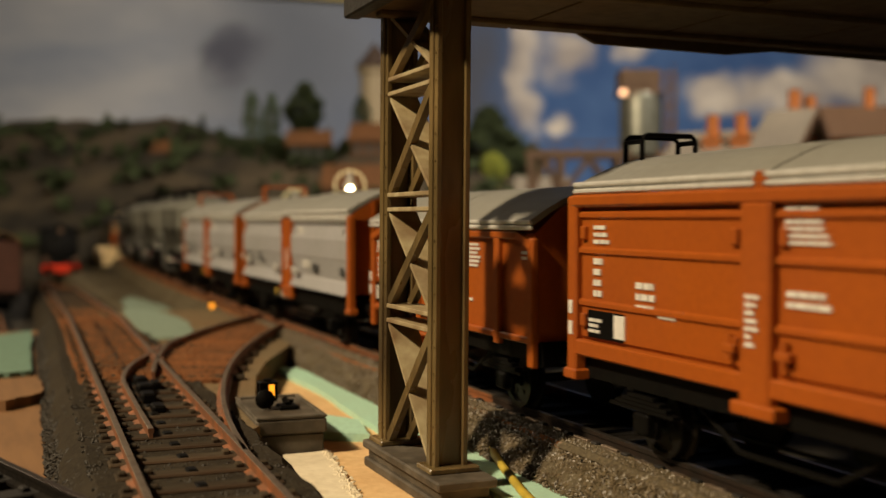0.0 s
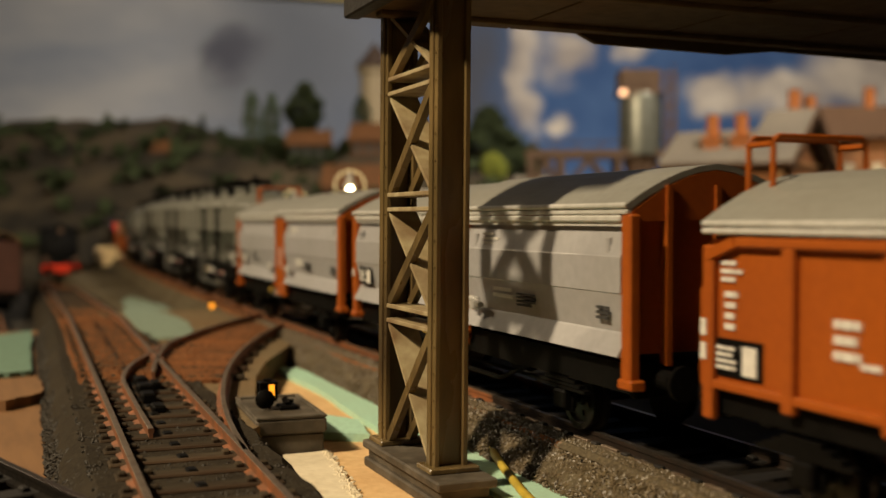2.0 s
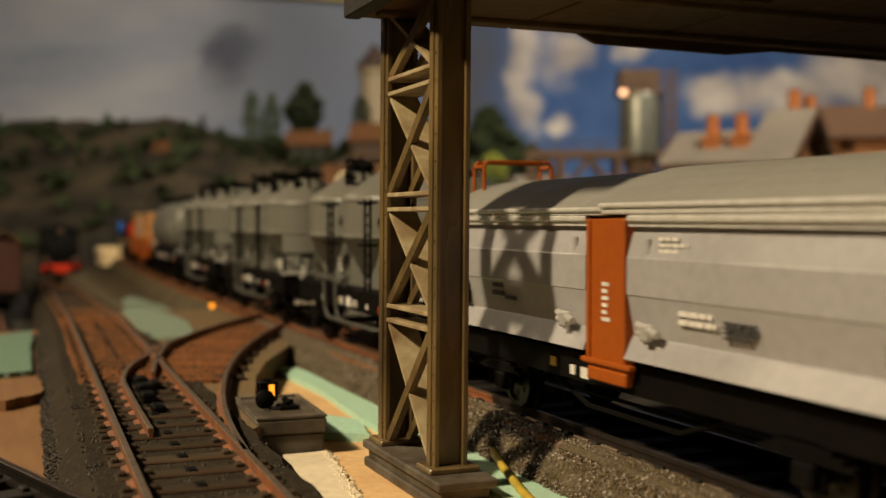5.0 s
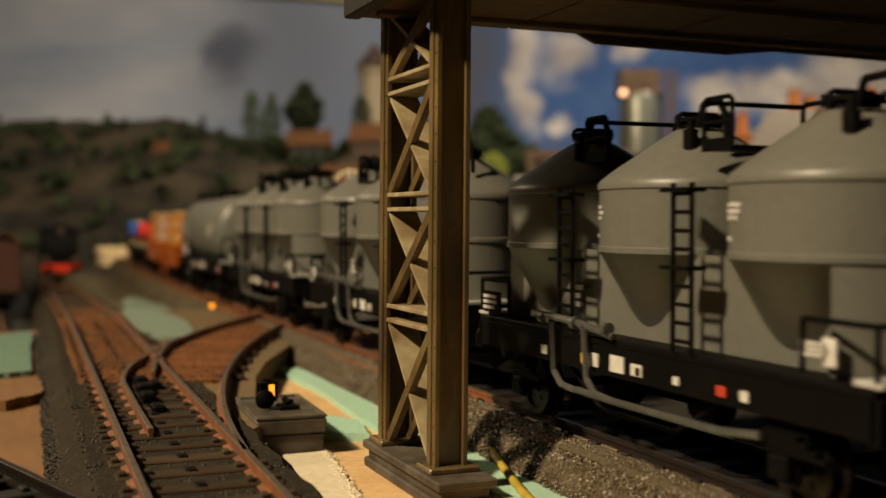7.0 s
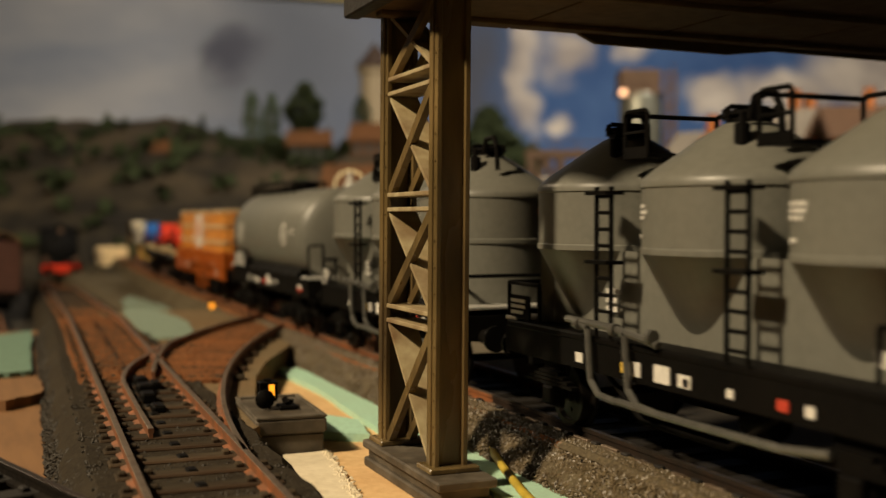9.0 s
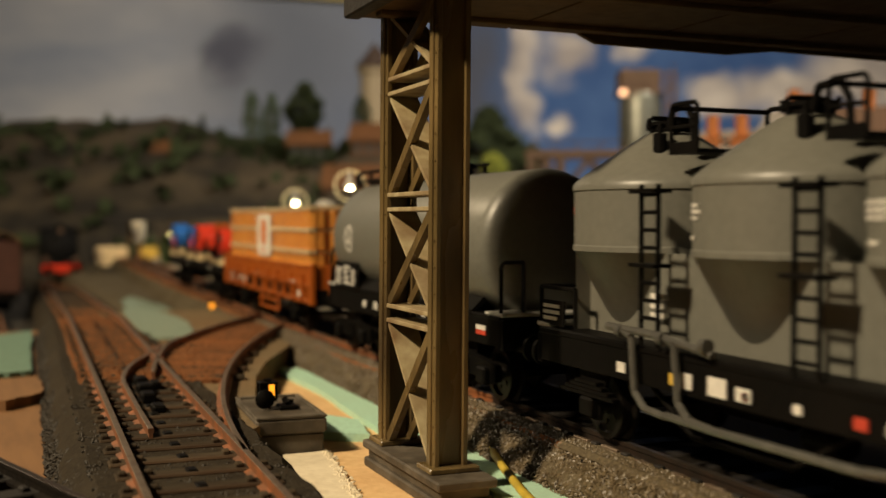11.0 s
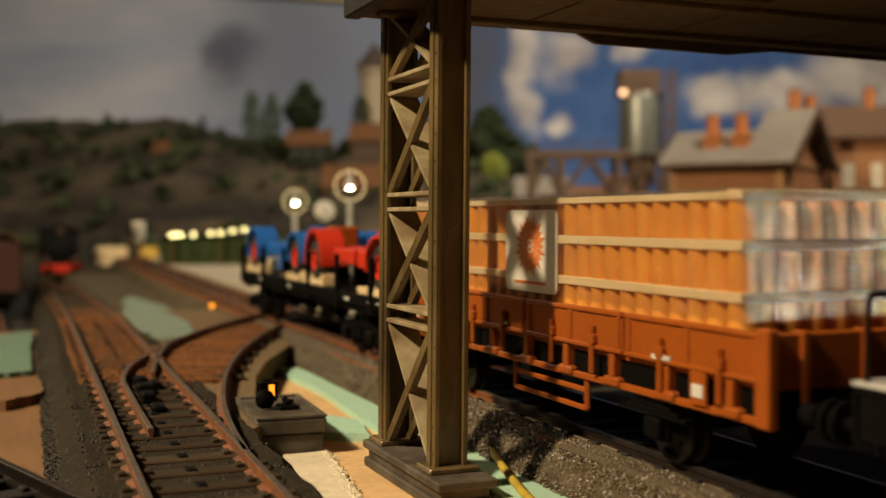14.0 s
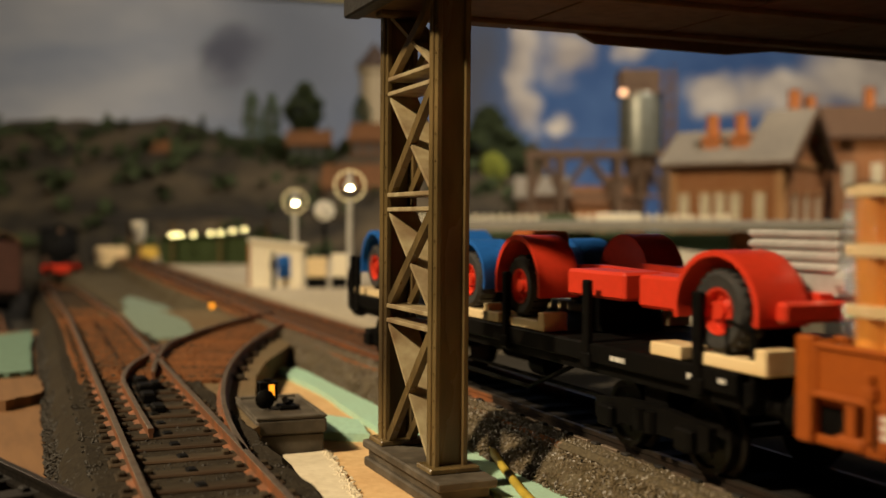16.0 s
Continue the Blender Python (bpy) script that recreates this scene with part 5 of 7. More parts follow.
def tank_wagon():
    h = 57
    w = wagon("tank_wagon", 998, "dark grey tank wagon with white ring emblems and a top walkway")
    underframe(w, h, 11.6, 17.0, rods=False)
    bogie(w, -38)
    bogie(w, 38)
    buffers(w, h)
    r, zc = 15.7, 31.0
    bm = fresh()
    prof = [(0, -54), (6, -53.6), (11, -52.6), (13.8, -51.4), (15.2, -50.0), (15.7, -48.2)]
    prof += [(a, -b) for a, b in [(15.7, -48.2), (15.2, -50.0), (13.8, -51.4), (11, -52.6), (6, -53.6), (0, -54)]]
    lathe(bm, prof, 56, Matrix.Translation((0, 0, zc)) @ TO_Y)
    part("tank", bm, SILO_GREY, w, smooth=True)
    bm = fresh()
    box(bm, -14.6, 14.6, -h, h, 16.8, 17.6, 0.2)
    for y in (-40, 40):
        prism(bm, [(-11, 17), (11, 17), (11, 20.4), (7, 17.6), (-7, 17.6), (-11, 20.4)], y - 3, y + 3, "y")
    for s in (-1, 1):
        prism(bm, [(s * 14.2, 17.4), (s * 14.6, 17.4), (s * 14.6, 18.0), (s * 12, 20.5), (s * 10, 20.5)], -44, 44, "y")
    part("saddle", bm, BLACK, w)
    for e in (-1, 1):
        bm = fresh()
        box(bm, -14.5, 14.5, min(e * 50, e * (h + 0.8)), max(e * 50, e * (h + 0.8)), 17.5, 18.2, 0.2)
        part("end_platform", bm, EDGE, w, "pale worn end platform")
        for s in (-1, 1):
            bm = fresh()
            bent(bm, [(s * 13.8, e * (h - 1), 18), (s * 13.8, e * (h - 1), 27), (s * 13.2, e * (h - 1), 28), (s * 9, e * (h - 1), 28), (s * 9, e * (h - 1), 18)], 0.4)
            part("end_rail", bm, BLACK, w)
    bm = fresh()
    for x in (-6, 6):
        bent(bm, [(x, -8, 49.6), (x, 52, 49.6), (x, 56, 49.0), (x, 57, 44)], 0.45)
        beam(bm, (x, -8, 47.0), (x, 55, 47.0), 0.7, 1.0)
        for k in range(7):
            y = -6 + k * 10
            beam(bm, (x, y, 46.2), (x, y, 49.6), 0.7, 0.9, (0, 1, 0))
            beam(bm, (x, y, 46.4), (x * 0.6, y, 44.8), 0.8, 0.8, (0, 1, 0))
    box(bm, -6, 6, -8, 55, 46.7, 47.2)
    part("walkway", bm, BLACK, w)
    bm = fresh()
    lathe(bm, [(4.2, 45.5), (4.2, 48.4), (4.8, 48.6), (4.8, 49.6), (2.0, 50.2), (0, 50.2)], 20, Matrix.Translation((0, -3, 0)))
    rod(bm, (3, 6, 46), (3, 6, 50.4), 1.3, 10)
    part("manhole", bm, BLACK, w, "black manhole dome", smooth=True)

    def flank(z):
        return -math.sqrt(max(r * r - (z - zc) ** 2, 0.1)) - 0.12

    ring_sign(w, -32, 31.2, 3.7, flank)
    ring_sign(w, 34.7, 31.0, 3.6, flank)
    marks(w, -38.2, 31.3, 1.6, 1.2, 1, -15.7)
    marks(w, -42, 30.8, 3, 2.4, 2, -15.6)
    marks(w, -37, 24.6, 5.4, 1.0, 1, -14.2)
    marks(w, -45.8, 28.4, 2.6, 1.6, 1, -15.1)
    plate(w, -46.4, 25.4, 1.8, 2.0, WHITE, -14.0, "plate")
    marks(w, 45, 30.4, 6.0, 1.0, 1, -15.3)
    plate(w, h - 7.6, 17.4, 20.5, 7.2, BLACK, -14.9, "data_panel", "black lettered data panel")
    marks(w, 47.6, 18.0, 5.4, 5.0, 5, -15.1)
    marks(w, 40.6, 18.0, 5, 5.6, 4, -15.1)
    marks(w, 34.2, 18.0, 4, 4.6, 4, -15.1)
    for y, ww, hh, mm in ((26, 2.4, 1.6, WHITE), (17, 2, 1.8, WHITE), (12.6, 4.4, 1.4, WHITE), (2, 3.2, 1.6, RED_PRINT), (-3, 3.8, 3.2, WHITE),
                          (-8.6, 2.2, 1.8, WHITE), (-16, 2.4, 0.9, WHITE), (-46, 4.4, 0.9, WHITE), (-46, 4.4, 0.9, RED_PRINT)):
        plate(w, y, 13.4 + (0.95 if mm is WHITE and hh < 1 else 0), ww, hh, mm, -14.5, "plate")
    return w


def pallet_wagon():
    """Low-sided wagon with a wrapped load of upright clay pipes on pallets."""
    h = 65
    w = wagon("low_sided_wagon", 1134, "orange-brown low-sided wagon carrying stacked clay pipes")
    g = 62.7
    underframe(w, h, 10.4, 15.0, BLACK, axles=(-38, 38), rods=False)
    for s in (-1, 1):
        bm = fresh()
        box(bm, s * 14.9 - 0.5, s * 14.9 + 0.5, -h, h, 10.2, 11.3, 0.2)
        part("lower_rail", bm, ORANGE, w)
    buffers(w, h)
    bm = fresh()
    box(bm, -14.8, 14.8, -h, h, 14.8, 16.0)
    part("floor", bm, ORANGE, w)
    for s in (-1, 1):
        for k in range(4):
            a = -h + 32.5 * k + 0.4
            bm = fresh()
            box(bm, s * 15.2 - 0.5, s * 15.2 + 0.5, a, a + 31.7, 15.6, 22.2, 0.25)
            side = part("drop_side", bm, ORANGE, w)
            for z in (15.7, 21.4):
                bm = fresh()
                box(bm, s * 15.7 - 0.4, s * 15.7 + 0.4, a, a + 31.7, z, z + 0.8, 0.2)
                part("edge_rail", bm, ORANGE, side)
            for j in range(3):
                y = a + 1 + 14.8 * j
                bm = fresh()
                box(bm, s * 15.7 - 0.37, s * 15.7 + 0.37, y - 0.6, y + 0.6, 16.4, 21.5, 0.2)
                part("side_rib", bm, ORANGE, side)
            for j in range(2):
                y = a + 8 + 13.6 * j
                bm = fresh()
                rod(bm, (s * 16.2, y, 12), (s * 16.2, y, 19.4), 0.5, 6)
                box(bm, s * 16 - 0.7, s * 16 + 0.7, y - 0.9, y + 0.9, 16.6, 18.2, 0.2)
                part("side_hinge", bm, ORANGE, w)
        for k in range(9):
            y = -58 + 14.5 * k
            bm = fresh()
            box(bm, s * 14.9 - 0.9, s * 14.9 + 0.9, y - 0.8, y + 0.8, 10.6, 15.6, 0.2)
            box(bm, s * 15.2 - 0.9, s * 15.2 + 0.9, y - 2.2, y + 2.2, 10.4, 12.0, 0.4)
            part("stake_pocket", bm, ORANGE, w)
        bm = fresh()
        for yy in (-20, 6):
            rod(bm, (s * 14.6, yy, 5.4), (s * 14.6, yy, 11), 0.5, 6)
        for z in (5.4, 8.4):
            rod(bm, (s * 14.6, -20, z), (s * 14.6, 6, z), 0.5, 6)
        part("side_step", bm, ORANGE, w)
    for e in (-1, 1):
        bm = fresh()
        box(bm, -15.4, 15.4, e * h - 0.6, e * h + 0.6, 12, 22.2, 0.3)
        wall = part("end_wall", bm, ORANGE, w)
        for x in (-10, 0, 10):
            bm = fresh()
            box(bm, x - 0.7, x + 0.7, e * h - 1.1, e * h + 1.1, 12, 22.4, 0.2)
            part("end_wall_rib", bm, ORANGE, wall)
        for s in (-1, 1):
            bm = fresh()
            box(bm, s * 15.4 - 0.9, s * 15.4 + 0.9, e * h - 1.4, e * h + 1.4, 10.2, 22.8, 0.3)
            part("corner_post", bm, ORANGE, w)
    # the load: rows of upright pipes, with battens between the layers
    n = 27
    step = 2 * (g - 3.2) / n
    pipe = None
    for k, (z0, z1) in enumerate(((17.4, 25.4), (26.8, 32.2), (33.7, 38.9))):
        bm = fresh()
        for s in (-1, 1):
            for i in range(n):
                rod(bm, (s * 12.6, -g + 3.2 + step * (i + 0.5), z0), (s * 12.6, -g + 3.2 + step * (i + 0.5), z1), step * 0.53, 12)
        for e in (-1, 1):
            for i in range(6):
                rod(bm, (-10.5 + 4.2 * i, e * (g - 5.2), z0), (-10.5 + 4.2 * i, e * (g - 5.2), z1), 2.2, 12)
        box(bm, -12.4, 12.4, -g + 5, g - 5, z0, z1 - 0.4)
        part("pipe_layer", bm, TILE_CLAY, w, "orange clay pipes standing side by side", smooth=True)
    for z in (16.0, 25.4, 32.2, 38.9):
        for s in (-1, 1):
            bm = fresh()
            q = 0.35 if z > 38 else 0
            box(bm, s * 13.8 - 1.3, s * 13.8 + 1.3, -g + 3, g - 3, z, z + 1.45 - q, 0.15)
            part("batten", bm, BATTEN, w, "pale wooden batten")
        for e in (-1, 1):
            bm = fresh()
            box(bm, -14.6, 14.6, e * (g - 5.5) - 1.6, e * (g - 5.5) + 1.6, z + 0.02, z + 1.4, 0.15)
            part("cross_batten", bm, BATTEN, w, "pale wooden batten")
    bm = fresh()
    box(bm, -12.4, 12.4, -g + 7.2, g - 7.2, 39.0, 39.8)
    part("top_board", bm, BATTEN, w, "pale wooden board")
    # clear film wrapped round the load
    bm = fresh()
    box(bm, -15.16, 15.16, -g + 2.4, g - 2.4, 22.9, 40.6, 0.5)
    part("wrapping_film", bm, FILM, w, "clear shiny wrapping film")
    # a card with a sun emblem, taped to the wrapping
    bm = fresh()
    ring = []
    for cy, cz, a in ((7.4, 36.6, 0), (-9.4, 36.6, 90), (-9.4, 24.8, 180), (7.4, 24.8, 270)):
        for k in range(5):
            q = radians(a + 22.5 * k)
            ring.append((cy + 1.4 * math.cos(q), cz + 1.4 * math.sin(q)))
    prism(bm, ring, -15.35, -15.15, "x")
    card = part("advert_card", bm, CARD, w, "white card with an orange sun emblem")
    bm = fresh()
    cy, cz = -1.0, 31.6
    for i in range(24):
        a = 2 * math.pi * i / 24
        d = Vector((0, math.cos(a), math.sin(a)))
        q = Vector((0, -math.sin(a), math.cos(a)))
        c = Vector((-15.42, cy, cz))
        tip = 6.0 if i % 2 else 5.1
        bm.faces.new([bm.verts.new(c + d * 2.4 - q * 0.26), bm.verts.new(c + d * 4.0 - q * 0.52), bm.verts.new(c + d * tip),
                      bm.verts.new(c + d * 4.0 + q * 0.52), bm.verts.new(c + d * 2.4 + q * 0.26)])
    for r0, r1 in ((1.3, 2.35), (0.45, 0.95)):
        for i in range(20):
            a, b = 2 * math.pi * i / 20, 2 * math.pi * (i + 1) / 20
            bm.faces.new([bm.verts.new((-15.42, cy + rr * math.cos(q), cz + rr * math.sin(q))) for q, rr in ((a, r0), (b, r0), (b, r1), (a, r1))])
    part("sun_emblem", bm, ORANGE_PRINT, card, "orange sun emblem")
    marks(card, 5.0, 24.4, 12, 0.9, 1, -15.35, ORANGE_PRINT)
    for y, ww in ((53.6, 4.4), (38.6, 3.6), (31.6, 6.2), (-49.8, 3.6)):
        plate(w, y, 11.2, ww, 4.6, ORANGE, -15.85, "lettering_plate")
    marks(w, 53, 12.2, 3.2, 3.0, 3, -16.0)
    marks(w, 38, 12.4, 2.4, 1.8, 1, -16.0)
    marks(w, 31, 12.2, 5, 2.4, 2, -16.0)
    plate(w, -50.4, 12.2, 2.4, 1.8, WHITE, -16.0, "plate")
    marks(w, -41, 15.8, 4.4, 1.2, 1, -16.2)
    marks(w, 10, 16.4, 3.0, 1.0, 1, -16.2)
    return w


def chassis(parent, y0, paint, name):
    """A lorry chassis, wheels chocked: front axle at y0 - 29.3, rear axle at y0 + 29.3."""
    made = []
    for s in (-1, 1):
        bm = fresh()
        x = s * 5.0
        prism(bm, [(y0 - 39, 23.8), (y0 + 38, 23.8), (y0 + 38, 27.4), (y0 + 18, 28.4), (y0 - 18, 27.4), (y0 - 39, 26.8)], x - 1.0, x + 1.0, "x")
        part("frame_rail", bm, paint, parent)
        for k, (a, b) in enumerate(((-20, -8), (-4, 14))):
            bm = fresh()
            box(bm, min(s * 6, s * 13.4), max(s * 6, s * 13.4), y0 + a, y0 + b, 23.0 + k * 0.5, 28.0, 0.5)
            part("side_tank" if k else "battery_box", bm, paint, parent)
    bm = fresh()
    for y in (-37, -24, -6, 12, 34):
        box(bm, -5, 5, y0 + y - 1, y0 + y + 1, 23.6, 25.8, 0.2)
    box(bm, -13.0, 13.0, y0 - 40.5, y0 - 38.5, 23.2, 26.0, 0.5)
    part("cross_member", bm, paint, parent)
    for e in (-1, 1):
        ya = y0 + e * 29.3
        bm = fresh()
        rod(bm, (-12, ya, 24.1), (12, ya, 24.1), 1.2, 10)
        part("axle", bm, BLACK, parent)
        for s in (-1, 1):
            bm = fresh()
            m = Matrix.Translation((s * 12.7, ya, 24.1)) @ Matrix.Rotation(radians(90), 4, "Y")
            lathe(bm, [(3.0, -1.9), (4.9, -2.2), (5.4, -1.7), (5.55, -0.9), (5.55, 0.9), (5.4, 1.7), (4.9, 2.2), (3.0, 1.9)], 32, m, closed=True)
            for k in range(24):
                a = 2 * math.pi * k / 24
                box(bm, -1.6, 1.6, -0.28, 0.28, 5.4, 5.75, 0, Matrix.Translation((s * 12.7, ya, 24.1)) @ Matrix.Rotation(a, 4, "X"))
            tyre = part("tyre", bm, RUBBER, parent, "black rubber tyre", smooth=True)
            bm = fresh()
            mm = Matrix.Translation((s * 12.7, ya, 24.1)) @ Matrix.Rotation(radians(90 * s), 4, "Y")
            lathe(bm, [(0, 2.0), (1.1, 2.0), (1.2, 1.3), (2.1, 0.7), (2.5, 0.9), (2.8, 2.0), (3.2, 2.15), (3.2, -1.8), (0, -1.8)], 28, mm)
            for k in range(6):
                a = math.pi / 3 * k
                q = mm @ Vector((1.75 * math.cos(a), 1.75 * math.sin(a), 0.6))
                q2 = mm @ Vector((1.75 * math.cos(a), 1.75 * math.sin(a), 1.5))
                rod(bm, q, q2, 0.42, 6)
            part("rim", bm, RED_PAINT, tyre, "red wheel rim", smooth=True)
            # mudguard: a bent sheet over the wheel
            bm = fresh()
            arc = [radians(-12 + 204 * i / 16) for i in range(17)]
            outer = [(ya - 9.2 * math.cos(a), 24.3 + (9.2 if e > 0 else 8.0) * math.sin(a)) for a in arc]
            inner = [(ya - 8.3 * math.cos(a), 24.3 + (8.3 if e > 0 else 7.2) * math.sin(a)) for a in arc[::-1]]
            prism(bm, outer + inner, min(s * 7.6, s * 15.4), max(s * 7.6, s * 15.4), "x")
            prism(bm, outer, min(s * 7.4, s * 8.0), max(s * 7.4, s * 8.0), "x")
            part("mudguard", bm, paint, parent, smooth=True)
        for s in (-1, 1):
            bm = fresh()
            box(bm, s * 13.0 - 2.4, s * 13.0 + 2.4, ya - 8.6, ya + 4.5, 16.6, 18.4, 0.2)
            box(bm, s * 13.0 - 2.4, s * 13.0 + 2.4, ya - 10.6, ya - 8.4, 16.6, 20.0, 0.2)
            box(bm, s * 13.0 - 2.4, s * 13.0 + 2.4, ya + 7.5, ya + 15, 16.6, 18.6, 0.2)
            part("wooden_chock", bm, BATTEN, parent, "pale wooden chock")


def flat_wagon():
    """Stake wagon on bogies with two lorry chassis."""
    h = 82.5
    w = wagon("flat_wagon", 1294.5, "black bogie flat wagon carrying a red and a blue lorry chassis")
    underframe(w, h, 11.6, 15.2, rods=True)
    bogie(w, -59)
    bogie(w, 59)
    buffers(w, h)
    for k in range(15):
        a = -h + 2 * h / 15 * k
        bm = fresh()
        box(bm, -15.2, 15.2, a + 0.1, a + 2 * h / 15 - 0.1, 15.2, 16.5, 0.12)
        part("plank", bm, BLACK, w)
    for s in (-1, 1):
        for k in range(7):
            y = -74.3 + 29.6 * k if k < 6 else 78
            bm = fresh()
            box(bm, s * 15.6 - 0.6, s * 15.6 + 0.6, y - 0.9, y + 0.9, 13.2, 26.6, 0.25)
            box(bm, s * 15.4 - 0.9, s * 15.4 + 0.9, y - 1.4, y + 1.4, 12.4, 15.0, 0.3)
            part("stake", bm, BLACK, w)
        bm = fresh()
        box(bm, s * 15.2 - 0.5, s * 15.2 + 0.5, -h, h, 13.4, 16.4, 0.2)
        part("side_rail", bm, BLACK, w)
    for e in (-1, 1):
        bm = fresh()
        bent(bm, [(-14.6, e * (h + 0.5), 12), (-14.6, e * (h + 2.0), 13), (-14.6, e * (h + 2.0), 22), (-14.6, e * (h + 0.5), 23)], 0.4)
        bent(bm, [(-14.6, e * (h + 2), 22), (-14.6, e * (h - 3), 23), (-14.6, e * (h - 3), 16)], 0.4)
        part("grab_iron", bm, BLACK, w)
    red = part("red_chassis_mount", _pad(-48.0), BLACK, w, "red lorry chassis")
    blue = part("blue_chassis_mount", _pad(33.4), BLACK, w, "blue lorry chassis")
    chassis(red, -48.0, RED_PAINT, "red")
    chassis(blue, 33.4, BLUE_PAINT, "blue")
    # the red one carries its silver engine
    bm = fresh()
    for k in range(4):
        box(bm, -4.6, 4.6, -88.5, -70.5, 29.4 + 1.5 * k, 30.5 + 1.5 * k, 0.35)
    box(bm, -4.0, 4.0, -88, -71, 26.4, 35.0)
    rod(bm, (-5.4, -82, 28), (-5.4, -72, 28), 1.2, 10)
    rod(bm, (-3, -90, 28.4), (-3, -88, 28.4), 1.8, 14)
    part("engine", bm, ALLOY, red, "silver ribbed engine block")
    bm = fresh()
    box(bm, -4.4, 4.4, -4, 6, 26.4, 34.0, 0.8)
    part("engine", bm, ORANGE, blue, "brown engine cover")
    marks(w, -72, 13.8, 2.4, 1.4, 1, -15.7)
    marks(w, -79, 14.2, 1.4, 1.2, 1, -15.7)
    marks(w, -52, 13.8, 4, 1.4, 1, -15.7)
    marks(w, 10, 13.8, 4, 1.2, 1, -15.7)
    marks(w, 50, 13.8, 6, 1.4, 1, -15.7)
    return w


def _pad(y):
    """Cradle under a chassis, standing on the planks."""
    bm = fresh()
    for a in (-20, 16):
        box(bm, -6.5, 6.5, y + a - 1.6, y + a + 1.6, 16.5, 24.0, 0.3)
    return bm


panel_wagon()
door_wagon()
sliding_wall_wagon(341.6)
sliding_wall_wagon(487.5)
silo_wagon(623.3)
silo_wagon(748.5)
silo_wagon(873.0)
tank_wagon()
pallet_wagon()
flat_wagon()
# ---- platform and its furniture ----
BRICK = surface("brown_brick_print", (0.36, 0.15, 0.05), (0.27, 0.105, 0.036), 0.8, grain=500, bump=0.3, dirt=(0.38, 0.19, 0.09), dirt_amount=0.5, dirt_scale=35)
TRIM = surface("tan_stone_trim", (0.5, 0.27, 0.11), (0.42, 0.22, 0.09), 0.7, grain=300, bump=0.1)
SLATE = surface("grey_slate_roof", (0.2, 0.175, 0.14), (0.14, 0.12, 0.1), 0.65, grain=260, bump=0.4, dirt=(0.28, 0.24, 0.18), dirt_amount=0.4, dirt_scale=25)
CLAYPOT = surface("orange_clay_pot", (0.5, 0.17, 0.04), (0.42, 0.13, 0.03), 0.6, grain=300, bump=0.1)
CREAM = surface("cream_paint", (0.88, 0.8, 0.6), (0.82, 0.73, 0.54), 0.6, grain=300, bump=0.05)
PALE_POLE = surface("pale_grey_paint", (0.52, 0.5, 0.44), None, 0.4, grain=300, bump=0.02)
CANOPY = surface("grey_canopy_roof", (0.3, 0.28, 0.23), (0.24, 0.22, 0.18), 0.7, grain=120, bump=0.2, dirt=(0.18, 0.15, 0.11), dirt_amount=0.5, dirt_scale=14)
HEDGE = surface("dark_green_flock", (0.03, 0.05, 0.015), (0.05, 0.075, 0.02), 0.95, grain=500, bump=1.0)
LEAF = surface("tree_flock_green", (0.02, 0.032, 0.009), (0.035, 0.05, 0.014), 0.9, grain=300, bump=0.2)
LEAF_POPLAR = surface("poplar_flock_green", (0.07, 0.11, 0.03), (0.045, 0.075, 0.02), 0.9, grain=300, bump=0.2)
LEAF_YELLOW = surface("yellow_green_flock", (0.3, 0.32, 0.05), (0.2, 0.24, 0.035), 0.9, grain=300, bump=0.2)
BARK = surface("tree_bark", (0.08, 0.055, 0.035), None, 0.9, grain=300, bump=0.5)
ROCK = surface("rocky_hillside", (0.034, 0.026, 0.014), (0.004, 0.0035, 0.0025), 0.9, grain=34, bump=1.0, dirt=(0.12, 0.088, 0.05), dirt_amount=0.8, dirt_scale=13)
FIELD = surface("dark_green_field_flock", (0.016, 0.022, 0.008), (0.009, 0.013, 0.005), 0.95, grain=90, bump=0.5)
TILEROOF = surface("red_brown_roof_tiles", (0.15, 0.062, 0.018), (0.1, 0.04, 0.012), 0.7, grain=200, bump=0.3)
BARN = surface("dark_brown_boards", (0.1, 0.05, 0.022), (0.07, 0.034, 0.015), 0.8, grain=200, bump=0.3)
STEELWORK = surface("rusty_gantry_steel", (0.14, 0.085, 0.052), (0.09, 0.056, 0.035), 0.6, metal=0.2, grain=200, bump=0.3)
SILVER_TANK = surface("bare_metal_tank", (0.22, 0.225, 0.19), (0.15, 0.155, 0.125), 0.4, metal=0.55, grain=120, bump=0.05)
WARM_GLOW = glow("warm_lamp", (1.0, 0.78, 0.36), 100.0)
# The ring is lit by its bulb; faint emission paints that in.
RING_GLOW = glow("lamp_ring_added_glow", (0.9, 0.78, 0.45), 0.22)
STRIP_GLOW = glow("canopy_lamp", (1.0, 0.86, 0.36), 5.0)

platform = thing("platform", at(0, 0, 0), "pale stone station platform with edge slabs", "platform", kind="structure")
bm = fresh()
box(bm, 132, 300, 330, 1280, BOARD - 0.2, 11.3)
part("paving", bm, PLATFORM, platform)
bm = fresh()
box(bm, -3.4, 3.4, -11.8, 11.8, BOARD - 0.2, 11.7, 0.3)
first = part("edge_slab", bm, PLATFORM, platform)
for i in range(38):
    ob = first if i == 0 else new("edge_slab", first.data)
    ob.parent = platform
    y = 342 + 24 * i
    ob.matrix_basis = at(129 + far_bend(y), y, 0, 0, 0, -math.degrees(7.3e-5 * max(0.0, y - 350)))


